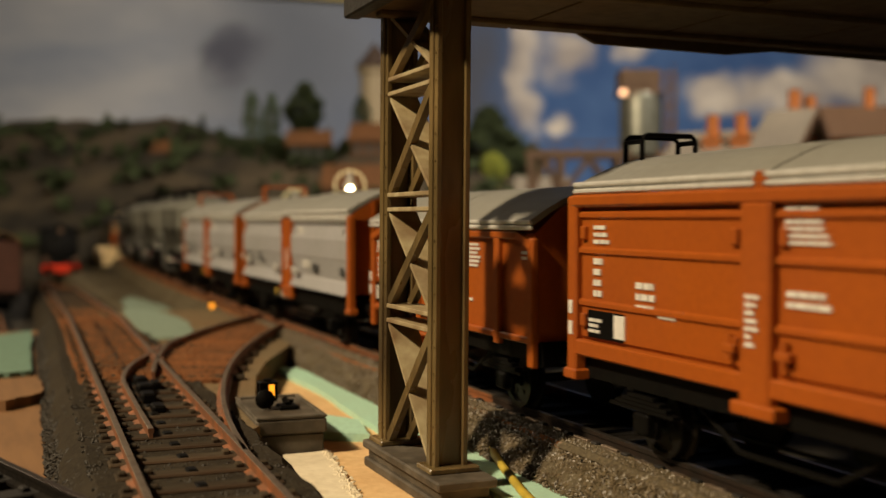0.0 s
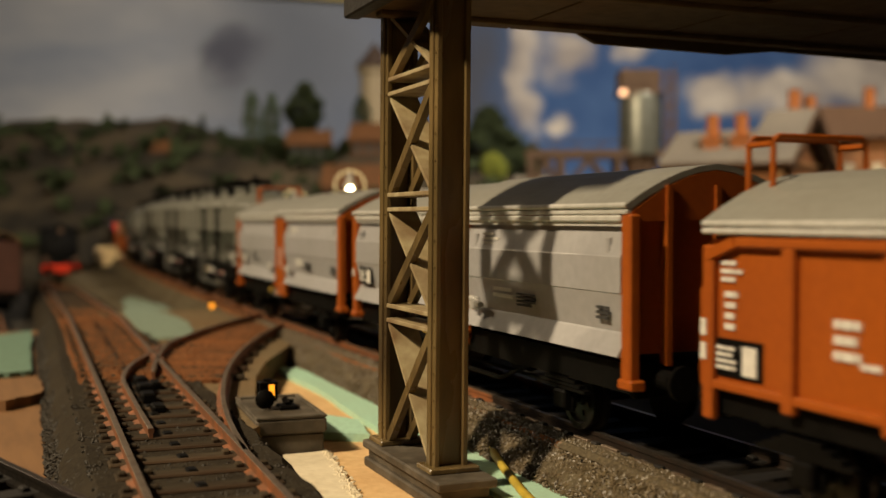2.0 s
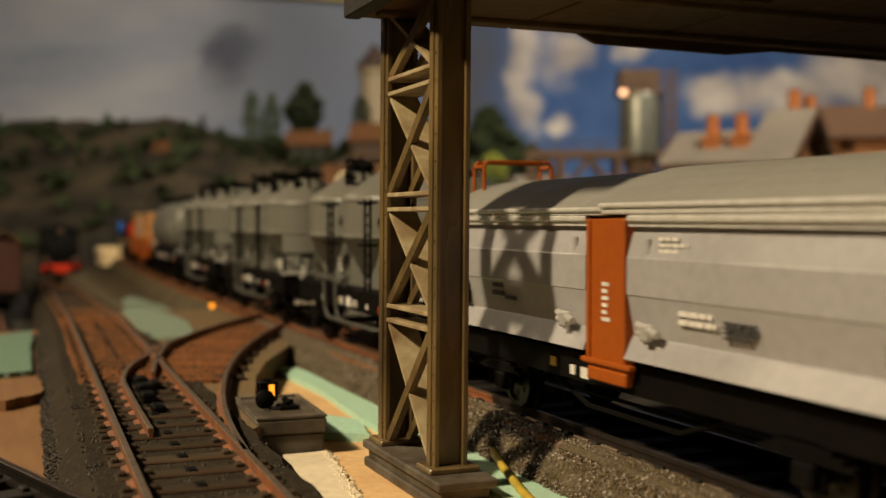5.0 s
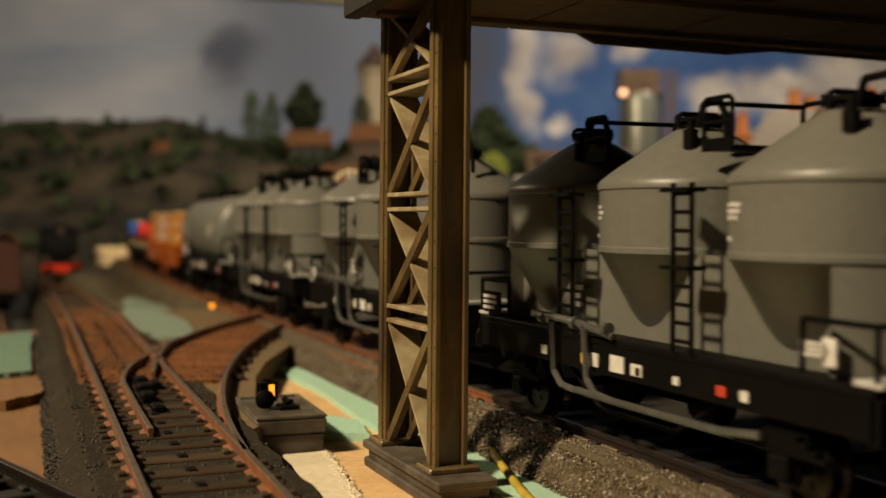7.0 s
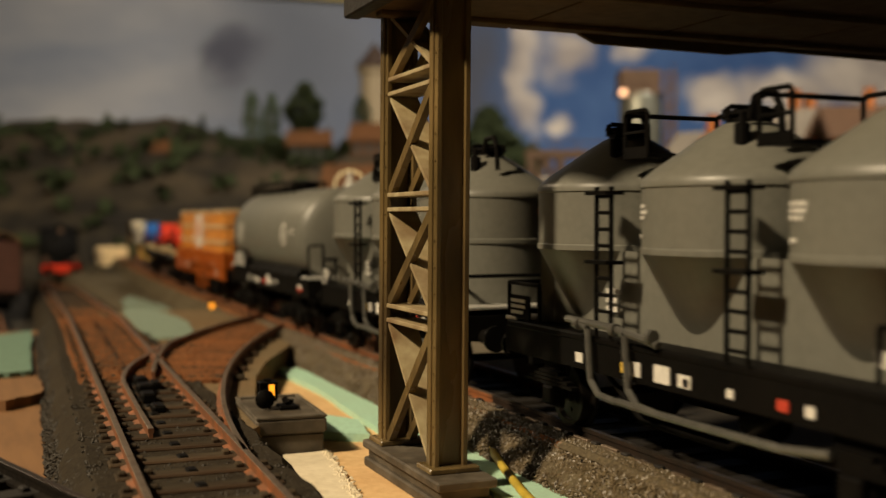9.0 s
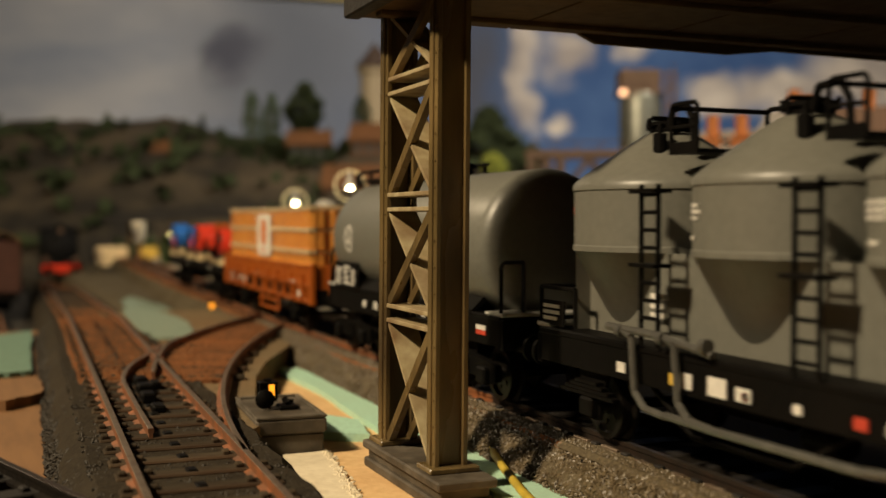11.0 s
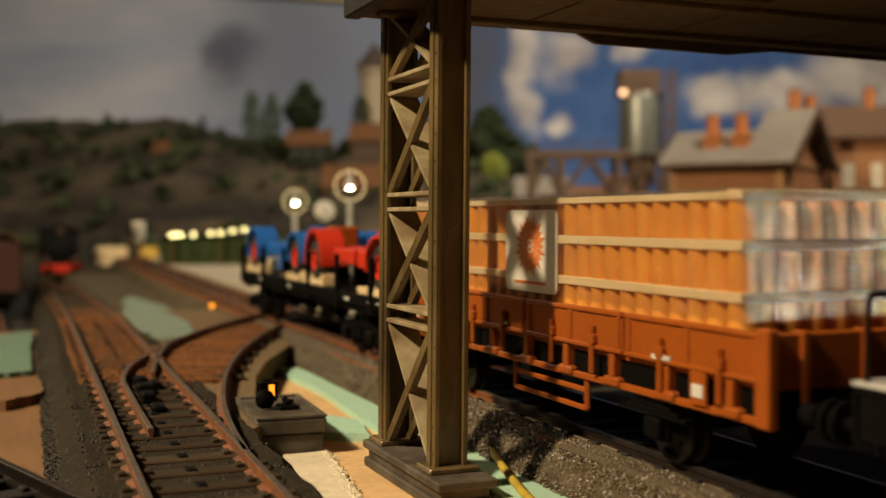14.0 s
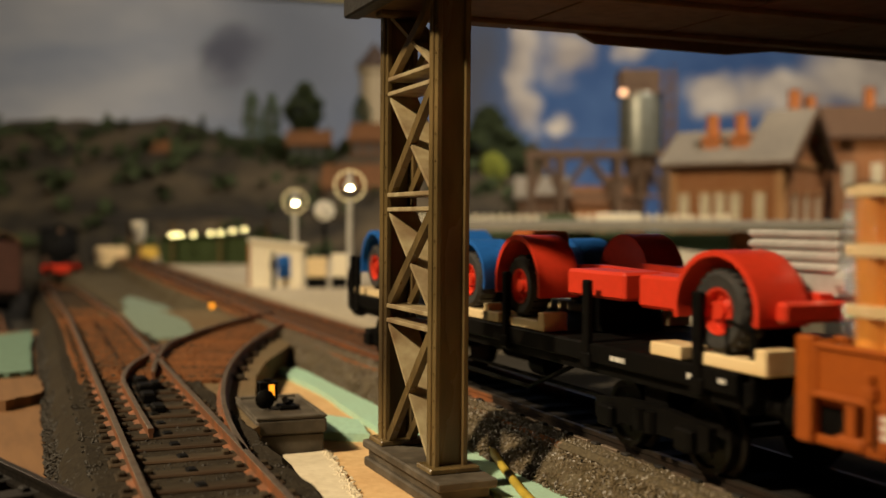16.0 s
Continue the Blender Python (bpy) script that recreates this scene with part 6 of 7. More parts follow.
def ring_lamp(x, y, top):
    """Platform lamp: a pole, a flat ring and a bell-shaped glowing head in it."""
    t = thing("platform_lamp", at(x, y, 11.3, 0, 0, -17), "pale grey platform lamp, lit, with a ring round its head", "street lamp", "platform lamps")
    h = top - 11.3
    bm = fresh()
    lathe(bm, [(2.2, 0), (2.2, 1.2), (1.5, 1.8), (1.35, h - 16), (1.2, h - 14.8), (0, h - 14.6)], 14)
    part("pole", bm, PALE_POLE, t, smooth=True)
    bm = fresh()
    sec, n = [(6.4, -1.0), (7.2, -1.0), (7.2, 1.0), (6.4, 1.0)], 36
    rings = []
    for i in range(n):
        a = 2 * math.pi * i / n
        rings.append([bm.verts.new((r * math.cos(a), yy, h - 7.9 + r * math.sin(a))) for r, yy in sec])
    for i in range(n):
        for j in range(4):
            bm.faces.new((rings[i][j], rings[(i + 1) % n][j], rings[(i + 1) % n][(j + 1) % 4], rings[i][(j + 1) % 4]))
    bmesh.ops.recalc_face_normals(bm, faces=bm.faces)
    part("ring", bm, RING_GLOW, t, "round pale ring, glowing faintly in place of bulb light", smooth=True)
    bm = fresh()
    lathe(bm, [(1.0, h - 2), (1.3, h - 5), (2.6, h - 7.6), (3.0, h - 8.8), (2.7, h - 8.7)], 18)
    part("shade", bm, PALE_POLE, t, smooth=True)
    bm = fresh()
    lathe(bm, [(0, h - 8.3), (1.4, h - 8.5), (1.6, h - 9.0), (1.1, h - 9.5), (0, h - 9.7)], 16)
    part("bulb", bm, WARM_GLOW, t, "glowing warm bulb", smooth=True)


ring_lamp(149, 466, 72.8)
ring_lamp(160, 604, 67.8)

clock = thing("station_clock", at(181.5, 617.5, 11.3, 0, 0, -17), "white-faced round station clock on a dark post", "clock")
bm = fresh()
rod(bm, (0, 0, 0), (0, 0, 37), 1.1, 10)
part("post", bm, BLACK, clock)
bm = fresh()
lathe(bm, [(0, -1.5), (6.9, -1.5), (6.9, 1.5), (6.3, 1.5), (0, 1.3)], 28, Matrix.Translation((0, 0, 43.4)) @ Matrix.Rotation(radians(90), 4, "X"))
part("case", bm, BLACK, clock, smooth=True)
bm = fresh()
lathe(bm, [(0, 0.3), (6.2, 0.3), (6.2, 0), (0, 0)], 28, Matrix.Translation((0, -1.6, 43.4)) @ Matrix.Rotation(radians(90), 4, "X"))
face = part("dial", bm, WHITE, clock, "white dial")
bm = fresh()
for i in range(12):
    a = math.pi / 6 * i
    box(bm, -0.25, 0.25, -2.15, -1.85, 4.4, 5.6, 0, Matrix.Translation((0, 0, 43.4)) @ Matrix.Rotation(a, 4, "Y"))
for a, l, w in ((0.6, 3.2, 0.35), (2.4, 4.8, 0.25)):
    box(bm, -w, w, -2.2, -1.9, -0.5, l, 0, Matrix.Translation((0, 0, 43.4)) @ Matrix.Rotation(a, 4, "Y"))
part("hour_marks", bm, BLACK, face)

kiosk = thing("platform_kiosk", at(149, 601, 11.3, 0, 0, -22), "cream platform kiosk with a blue door panel and lean-to roof", "kiosk")
bm = fresh()
prism(bm, [(-14.5, 0), (14.5, 0), (14.5, 22), (-14.5, 25.5)], -6, 8, "y")
part("wall", bm, CREAM, kiosk)
bm = fresh()
prism(bm, [(-16, 25.8), (16, 22.2), (16, 23.6), (-16, 27.2)], -8, 10, "y")
part("roof", bm, CREAM, kiosk)
bm = fresh()
box(bm, 1, 8, -6.7, -5.9, 5, 18, 0.3)
part("door", bm, BLUE_PAINT, kiosk, "blue door panel")
bm = fresh()
box(bm, -16.2, -14.6, -6, 8, 0, 24, 0.2)
part("side_panel", bm, BRICK, kiosk)
doll = fresh()
lathe(doll, [(0, 0), (1.6, 0.2), (1.5, 9), (2.3, 12), (2.2, 15.5), (1.0, 17), (1.4, 18.5), (1.2, 20), (0, 20.6)], 10)
doll = part("figurine", doll, DARK_PRINT, smooth=True)
doll.matrix_world = at(143.5, 588, 11.3)
tagged(doll, "tiny dark blue toy figurine standing on the platform", "figurine")
for x, y, w, h, m in ((166, 580, 11, 11, CLAYPOT), (179, 575, 11, 13, CREAM)):
    c = thing("vending_box", at(x, y, 11.3, 0, 0, -20), "pale lit box on dark legs on the platform", "platform box")
    bm = fresh()
    box(bm, -w / 2, w / 2, -3, 3, 6, 6 + h, 0.4)
    part("cabinet", bm, m if m is CREAM else BATTEN, c)
    bm = fresh()
    box(bm, -w / 2, w / 2, -3, 3, 0, 6, 0.2)
    part("base", bm, BLACK, c)

# roofed far platform with its row of lamps
shelter = thing("platform_shelter", at(165, 905, 0, 0, 0, -22.7), "dark platform shelter with a row of glowing lamps", "shelter")
bm = fresh()
prism(bm, [(-80, 47), (66, 51), (72, 52.5), (0, 61), (-86, 51)], -20, 30, "y")
part("roof", bm, DARK_SHADE_WOOD, shelter)
for x in (-66, -30, 10, 50):
    bm = fresh()
    rod(bm, (x, 0, BOARD), (x, 0, 50), 1.2, 10)
    part("post", bm, DECK, shelter)
for x, z in ((-26, 35.0), (-22.5, 35.0), (-18.5, 34.8), (-8, 35.2), (6, 36.4), (14, 36.8), (24, 38.6), (34, 39.6)):
    bm = fresh()
    lathe(bm, [(0, 0.9), (1.2, 1.2), (1.6, 2.4), (1.2, 3.6), (0, 3.9)], 12, Matrix.Translation((x, -18, z - 1)))
    part("lamp", bm, STRIP_GLOW, shelter, "glowing yellow-white lamp", smooth=True)
    bm = fresh()
    rod(bm, (x, -18, z + 2.8), (x, -18, 50), 0.3, 6)
    part("lamp_rod", bm, DECK, shelter)
bm = fresh()
box(bm, -42, 62, 8, 16, 9, 36, 1.0)
tagged(part("hedge", bm, HEDGE), "dark green hedge behind the shelter", "hedge").matrix_world = at(165, 905, 0, 0, 0, -22.7)
for x, y, w, m, nm, lab in ((140, 1079, 15, YELLOW_PRINT, "parcel_cart", "small yellow platform cart far off"), (107, 1093, 32, BATTEN, "parcel_stack", "long row of yellow-brown crates far off"),
                            (118, 980, 9, CREAM, "sign_board", "pale notice board on the far platform")):
    bm = fresh()
    box(bm, -w / 2, w / 2, -6, 6, 0, 16 if nm != "sign_board" else 22, 1.5)
    box(bm, -w / 2 + 2, w / 2 - 2, -5, 5, -3, 0.4)
    box(bm, -w / 2 + 1, w / 2 - 1, -6.4, 6.4, 9, 10)
    ob = part(nm, bm, m)
    ob.matrix_world = at(x, y, 6.5 if nm != "sign_board" else 32, 0, 0, -22.7)
    tagged(ob, lab, "crate" if nm != "sign_board" else "sign")
bm = fresh()
rod(bm, (118, 980, 4), (118, 980, 34), 1.4, 8)
tagged(part("sign_post", bm, BRICK), "brown post under the notice board", "post")


# ---- long canopy and hedge in front of the station ----
canopy = thing("station_canopy", at(385, 489, 0, 0, 0, -22.7), "long grey platform canopy on orange posts", "canopy")
bm = fresh()
prism(bm, [(-30, 43.2), (0, 44.2), (30, 43.2), (30, 46.8), (0, 49.0), (-30, 46.8)], -190, 260, "x")
part("roof", bm, CANOPY, canopy)
for x in (-120, -60, 0, 60, 120, 200):
    bm = fresh()
    box(bm, x - 5, x + 5, -4, 4, BOARD, 44, 0.4)
    part("post", bm, CLAYPOT, canopy, "orange-brown post")
bm = fresh()
for i in range(38):
    lathe(bm, [(1.3, 0), (1.6, 2), (0.9, 4), (0, 5)], 8, Matrix.Translation((-188 + 5 * i, 20, 48)))
part("ridge_knobs", bm, CREAM, canopy, "row of pale ridge knobs")["kind"] = "stuff"
bm = fresh()
box(bm, -190, 250, 34, 54, BOARD, 41, 3.0)
bmesh.ops.subdivide_edges(bm, edges=bm.edges, cuts=3, use_grid_fill=True)
for v in bm.verts:
    v.co += Vector((random.uniform(-2, 2), random.uniform(-2, 2), random.uniform(-2.5, 1)))
h = part("hedge", bm, HEDGE)
h.matrix_world = at(385, 489, 0, 0, 0, -22.7)
tagged(h, "dark green clipped hedge behind the canopy", "hedge")
bm = fresh()
lathe(bm, [(42, 0), (38, 12), (28, 22), (15, 28), (0, 30)], 24)
d = part("paved_mound", bm, PLATFORM, smooth=True)
d.matrix_world = at(330, 470, BOARD)
tagged(d, "pale rounded mound beside the canopy", "mound")
bm = fresh()
lathe(bm, [(20, 0), (19, 8), (14, 15), (7, 18.5), (0, 19.4)], 20)
for v in bm.verts:
    v.co += Vector((random.uniform(-1, 1), random.uniform(-1, 1), random.uniform(-1, 1)))
d = part("shrub", bm, HEDGE)
d.matrix_world = at(300, 545, 33)
tagged(d, "dark rounded shrub before the gantry", "shrub")
bm = fresh()
box(bm, -18, 18, -18, 18, BOARD - 0.2, 33.4, 0.5)
d = part("planter", bm, CONCRETE)
d.matrix_world = at(300, 545, 0)
tagged(d, "dark block planter under the shrub", "planter")


# ---- brick station building ----
def station():
    t = thing("station_building", at(542, 640.7, BOARD, 0, 0, 0), "brown brick station building with slate roof and clay chimney pots", "building")
    u = Vector((-58.5, 89.6, 0)).normalized()
    v = Vector((93.4, -6.5, 0)).normalized()
    v = (v - u * v.dot(u)).normalized()
    m = Matrix(((u.x, v.x, 0, 0), (u.y, v.y, 0, 0), (0, 0, 1, 0), (0, 0, 0, 1)))
    lu, lv, hw = 88, 112, 91

    def put(name, bm, mat, parent=t, label=""):
        bmesh.ops.transform(bm, matrix=m, verts=bm.verts)
        bmesh.ops.recalc_face_normals(bm, faces=bm.faces)
        return part(name, bm, mat, parent, label)

    bm = fresh()
    box(bm, 0, lu, 0, lv, 0, hw)
    prism(bm, [(0, hw), (lv, hw), (lv / 2, hw + 37)], 0, 28, "x")
    prism(bm, [(0, hw), (70, hw), (35, hw + 22)], 28, lu, "x")
    wall = put("wall", bm, BRICK)
    for a, b in ((0.0, 5.0), (lu - 5, lu)):
        bm = fresh()
        box(bm, a, b, -1.4, 3, 0, hw)
        put("corner_pier", bm, TRIM)
    bm = fresh()
    box(bm, -1.4, 3, 0, 5, 0, hw)
    put("corner_pier", bm, TRIM)
    for z in (38, hw - 4):
        bm = fresh()
        box(bm, -1.8, lu + 1, -1.8, 0.5, z, z + 2.4)
        box(bm, -1.8, 0.5, -1.8, lv + 1, z, z + 2.4)
        put("string_course", bm, TRIM)
    for s in (0, 1):
        bm = fresh()
        a, b = (-9, hw - 6) if s == 0 else (lv + 9, hw - 6)
        prism(bm, [(a, b), (lv / 2, hw + 38), (lv / 2, hw + 41.5), (a, b + 3.2)], -9, 30, "x")
        put("roof", bm, SLATE, t, "weathered grey slate roof slope")
    for a, lab in (((-8, hw - 5), "weathered grey slate roof of the wing"), ((78, hw - 5), "weathered grey slate roof of the wing")):
        bm = fresh()
        prism(bm, [a, (35, hw + 22.5), (35, hw + 25.5), (a[0], a[1] + 3.2)], 30.5, lu + 8, "x")
        put("roof", bm, SLATE, t, lab)
    rows = [("u", 17), ("u", 36), ("u", 48), ("u", 60), ("u", 77), ("v", 28), ("v", 60), ("v", 92)]
    for z0, z1 in ((45, 65), (10, 31)):
        for ax, p in rows:
            bm = fresh()
            w = 3.8
            if ax == "u":
                box(bm, p - w, p + w, -1.2, 1, z0, z1)
            else:
                box(bm, -1.2, 1, p - w, p + w, z0, z1)
            win = put("window", bm, CREAM, t, "cream-framed window")
            bm = fresh()
            for dz0, dz1 in ((1.6, 10.6), (12.2, z1 - z0 - 1.6)):
                for q in (-1, 1):
                    c = p + q * 1.7
                    if ax == "u":
                        box(bm, c - 1.3, c + 1.3, -1.5, -1.1, z0 + dz0, z0 + dz1)
                    else:
                        box(bm, -1.5, -1.1, c - 1.3, c + 1.3, z0 + dz0, z0 + dz1)
            put("pane", bm, LIT_PANE, win, "pale curtained panes")
            bm = fresh()
            if ax == "u":
                box(bm, p - w - 1.5, p + w + 1.5, -2.4, 0.5, z1, z1 + 2.6)
            else:
                box(bm, -2.4, 0.5, p - w - 1.5, p + w + 1.5, z1, z1 + 2.6)
            put("lintel", bm, TRIM, win)
            bm = fresh()
            if ax == "u":
                box(bm, p - w - 1.2, p + w + 1.2, -2.8, 0.5, z0 - 2.2, z0)
            else:
                box(bm, -2.8, 0.5, p - w - 1.2, p + w + 1.2, z0 - 2.2, z0)
            put("sill", bm, TRIM, win)
    # timber bargeboards and brackets under the gable, gutters along the eaves
    for s in (-1, 1):
        bm = fresh()
        beam(bm, (-9.6, lv / 2, hw + 37.5), (-9.6, lv / 2 + s * (lv / 2 + 9), hw - 7), 2.4, 5, (0, 0, 1))
        put("bargeboard", bm, BARN, t, "dark timber bargeboard")
        for k in (0.35, 0.7):
            bm = fresh()
            y = lv / 2 + s * (lv / 2) * k
            z = hw + 37.5 - 43 * k
            beam(bm, (0, y, z - 14), (-9, y, z - 3), 1.8, 2.2, (0, 1, 0))
            put("bracket", bm, BARN)
    for y, u0, u1 in ((-9.5, -9, 30), (-8.5, 30.5, lu + 8)):
        bm = fresh()
        rod(bm, (u0, y, hw - 4.5), (u1, y, hw - 4.5), 1.7, 8)
        put("gutter", bm, BARN)
    for a, b, zb in ((60, 16, 106), (37, 16, 106), (10, 62, 127), (4, 84, 124)):
        bm = fresh()
        box(bm, a - 7, a + 7, b - 6, b + 6, zb - 20, zb + 2, 0.6)
        box(bm, a - 8, a + 8, b - 7, b + 7, zb + 2, zb + 4, 0.4)
        stack = put("chimney", bm, CLAYPOT, t, "orange clay chimney stack")
        bm = fresh()
        lathe(bm, [(4.6, zb + 4), (5.2, zb + 6), (4.8, zb + 20), (5.4, zb + 21), (3.8, zb + 21.4), (0, zb + 20)], 14, Matrix.Translation((a, b, 0)))
        put("chimney_pot", bm, CLAYPOT, stack)


LIT_PANE = surface("curtained_pane", (0.68, 0.6, 0.42), (0.55, 0.47, 0.32), 0.3, grain=200, bump=0.0)
station()
annex = thing("town_house", at(742, 730, BOARD, 0, 0, -30), "brown town house with a steep roof behind the station", "house")
bm = fresh()
box(bm, -60, 90, -30, 50, 0, 118, 0.5)
part("wall", bm, BRICK, annex)
bm = fresh()
prism(bm, [(-36, 116), (56, 116), (10, 148)], -64, 94, "x")
part("roof", bm, BARN, annex)
for k in range(6):
    for z in (30, 72):
        bm = fresh()
        box(bm, -52 + 24 * k, -42 + 24 * k, -30.8, -29, z, z + 22, 0.3)
        part("window", bm, LIT_PANE, annex, "pale curtained window")
bm = fresh()
lathe(bm, [(5, 140), (5, 162), (6, 163), (4, 164), (0, 164)], 12, Matrix.Translation((-20, 10, 0)))
part("chimney_pot", bm, CLAYPOT, annex)


# ---- loading gantry with a metal silo ----
def gantry():
    t = thing("loading_gantry", at(494, 825, BOARD, 0, 0, -22.7), "rusty steel loading gantry with a tall metal silo", "gantry")
    top = 106
    for x in (-60, -34, 16, 60):
        for y in (-12, 12):
            bm = fresh()
            beam(bm, (x, y, 0), (x, y, top - 6), 5, 5, (0, 1, 0))
            part("leg", bm, STEELWORK, t)
    for y in (-12, 12):
        bm = fresh()
        box(bm, -64, 66, y - 2.6, y + 2.6, top - 7, top, 0.4)
        part("girder", bm, STEELWORK, t)
        for a, b in ((-60, -34), (-34, 16), (16, 60)):
            bm = fresh()
            beam(bm, (a, y, top - 40), ((a + b) / 2, y, top - 7), 3, 3, (0, 1, 0))
            beam(bm, (b, y, top - 40), ((a + b) / 2, y, top - 7), 3, 3, (0, 1, 0))
            box(bm, a, b, y - 1.5, y + 1.5, top - 42, top - 39)
            part("brace", bm, STEELWORK, t)
    bm = fresh()
    lathe(bm, [(12, top - 6), (18.6, top - 4), (18.6, top + 46), (17, top + 50), (0, top + 50)], 28, Matrix.Translation((37, 0, 0)))
    part("silo", bm, SILVER_TANK, t, "bare metal cylindrical silo", smooth=True)
    bm = fresh()
    box(bm, 17, 52, -14, 14, top + 50, top + 70, 0.6)
    box(bm, 15, 54, -16, 16, top + 48, top + 51, 0.4)
    for x in (24, 33, 42):
        box(bm, x - 2.5, x + 2.5, -14.6, -13.6, top + 55, top + 65)
    part("head_house", bm, STEELWORK, t, "rusty boxy head house")
    bm = fresh()
    for x in (57, 64):
        beam(bm, (x, -14, 0), (x, -14, top + 68), 3, 3, (0, 1, 0))
    for k in range(22):
        rod(bm, (57, -14, 8 * k + 4), (64, -14, 8 * k + 4), 0.7, 6)
        if k % 2:
            rod(bm, (57, -14, 8 * k + 4), (64, -14, 8 * k + 12), 0.5, 6)
    part("ladder", bm, STEELWORK, t)
    bm = fresh()
    lathe(bm, [(0, -3), (2.4, -2), (3.4, 0), (2.4, 2), (0, 3)], 12, Matrix.Translation((18.6, -17.5, top + 49)))
    part("lamp", bm, glow("gantry_lamp", (1.0, 0.55, 0.3), 2.2), t, "glowing orange lamp", smooth=True)
    bm = fresh()
    box(bm, -6, 32, -30, -18, 42, 50, 0.6)
    part("hopper", bm, CREAM, t, "pale hopper trough")
    bm = fresh()
    lathe(bm, [(3.5, top - 62), (4.5, top - 46), (15, top - 10), (15.5, top - 6), (0, top - 6)], 20, Matrix.Translation((37, 0, 0)))
    part("outlet_cone", bm, STEELWORK, t, "dark steel outlet cone", smooth=True)
    bm = fresh()
    for k in range(7):
        rod(bm, (-60 + 20 * k, -14, top), (-60 + 20 * k, -14, top + 7), 0.6, 6)
    rod(bm, (-60, -14, top + 7), (16, -14, top + 7), 0.6, 6)
    part("handrail", bm, STEELWORK, t)


gantry()


# ---- hillside, trees, tower and houses behind ----
def ridge(x):
    """Height of the hill's crest along the picture's width, x in millimetres from the tower."""
    h = 188 - 8 * math.sin(x / 190)
    if x > -330:
        h -= min((x + 330) * 0.16, 32)
    if x > -60:
        h += 26 * math.exp(-((x - 10) / 90) ** 2)
    if x > 120:
        h -= min((x - 120) * 0.6, 130)
    return h


def hillside():
    bm = fresh()
    cols, rws = 110, 26
    grid = []
    for i in range(cols + 1):
        x = -1150 + 1500 * i / cols
        col = []
        for j in range(rws + 1):
            f = j / rws
            y = -330 + 560 * f
            z = ridge(x) * (1 - (1 - min(f * 1.35, 1)) ** 1.7)
            nz = noise.noise(Vector((x * 0.012, y * 0.015, 3))) * 18 + noise.noise(Vector((x * 0.05, y * 0.05, 7))) * 7 + (0.22 - abs(noise.noise(Vector((x * 0.022, y * 0.03, 11))))) * 24
            col.append(bm.verts.new((x, y + nz * 0.5, z + nz * min(1, 3 * f) * (0.3 if f > 0.72 else 1) - 14)))
        grid.append(col)
    for a, b in zip(grid, grid[1:]):
        for j in range(rws):
            f = bm.faces.new((a[j], b[j], b[j + 1], a[j + 1]))
            if j > rws * 0.7 and noise.noise(Vector((a[j].co.x * 0.008, j * 0.3, 1))) > -0.05:
                f.material_index = 1
            f.smooth = True
    ob = part("hillside", bm, [ROCK, FIELD])
    ob.matrix_world = at(470, 1300, 0, 0, 0, -22.68)
    return tagged(ob, "dark rocky hillside with dark green growth on top", "hill", kind="structure")


hillside()


def clumps(bm, place, count, size, rng):
    """Many small leaf clumps: crossed, bent flakes set about places given."""
    for _ in range(count):
        c = Vector(place(rng))
        for _ in range(3):
            a = Vector((rng.uniform(-1, 1), rng.uniform(-1, 1), rng.uniform(-1, 1))).normalized()
            b = a.orthogonal().normalized()
            s = size * rng.uniform(0.5, 1.2)
            q = a.cross(b) * s * 0.4
            bm.faces.new([bm.verts.new(c + a * s), bm.verts.new(c + b * s * 0.7 + q), bm.verts.new(c - a * s), bm.verts.new(c - b * s * 0.7 + q)])


def tree(x, y, z, h, r, kind, leaf, label, seed):
    rng = random.Random(seed)
    t = thing("tree", at(x, y, z), label, "tree", "hill trees")
    bm = fresh()
    rod(bm, (0, 0, -8), (0, 0, h * 0.75), max(r * 0.12, 1.2), 8, max(r * 0.04, 0.4))
    for _ in range(8):
        a, zz = rng.uniform(0, 6.28), h * rng.uniform(0.3, 0.7)
        rod(bm, (0, 0, zz), (r * 0.6 * math.cos(a), r * 0.6 * math.sin(a), zz + h * 0.12), r * 0.05, 6, r * 0.02)
    part("trunk", bm, BARK, t)

    def shape(g):
        f = g.random()
        if kind == "poplar":
            w = r * math.sin(math.pi * min(f * 0.92 + 0.06, 1)) ** 0.6
        elif kind == "fir":
            w = r * (1.04 - f) * (0.75 + 0.25 * math.sin(f * 26))
        else:
            w = r * math.sqrt(max(1 - (2 * f - 1) ** 2, 0.02)) * (0.8 + 0.25 * math.sin(f * 9 + seed))
        a = g.uniform(0, 6.28)
        q = w * math.sqrt(g.uniform(0.3, 1.0))
        low = 0.1 if kind == "round" else 0.06
        return q * math.cos(a), q * math.sin(a), h * (low + (1 - low) * f)

    bm = fresh()
    clumps(bm, shape, 420, r * 0.2, rng)
    part("crown", bm, leaf, t)


def slope_shrub(rng):
    x, f = rng.uniform(-1100, 300), 0.55 * rng.random()
    z = ridge(x) * (1 - (1 - min(f * 1.35, 1)) ** 1.7)
    return x, -330 + 560 * f, z - 8 + rng.uniform(0, 10)


bm = fresh()
clumps(bm, slope_shrub, 330, 12, random.Random(5))
ob = part("hill_shrubs", bm, LEAF)
ob.matrix_world = at(470, 1300, 0, 0, 0, -22.68)
tagged(ob, "dark green shrubs scattered over the rocky hillside", "shrubs", kind="stuff")

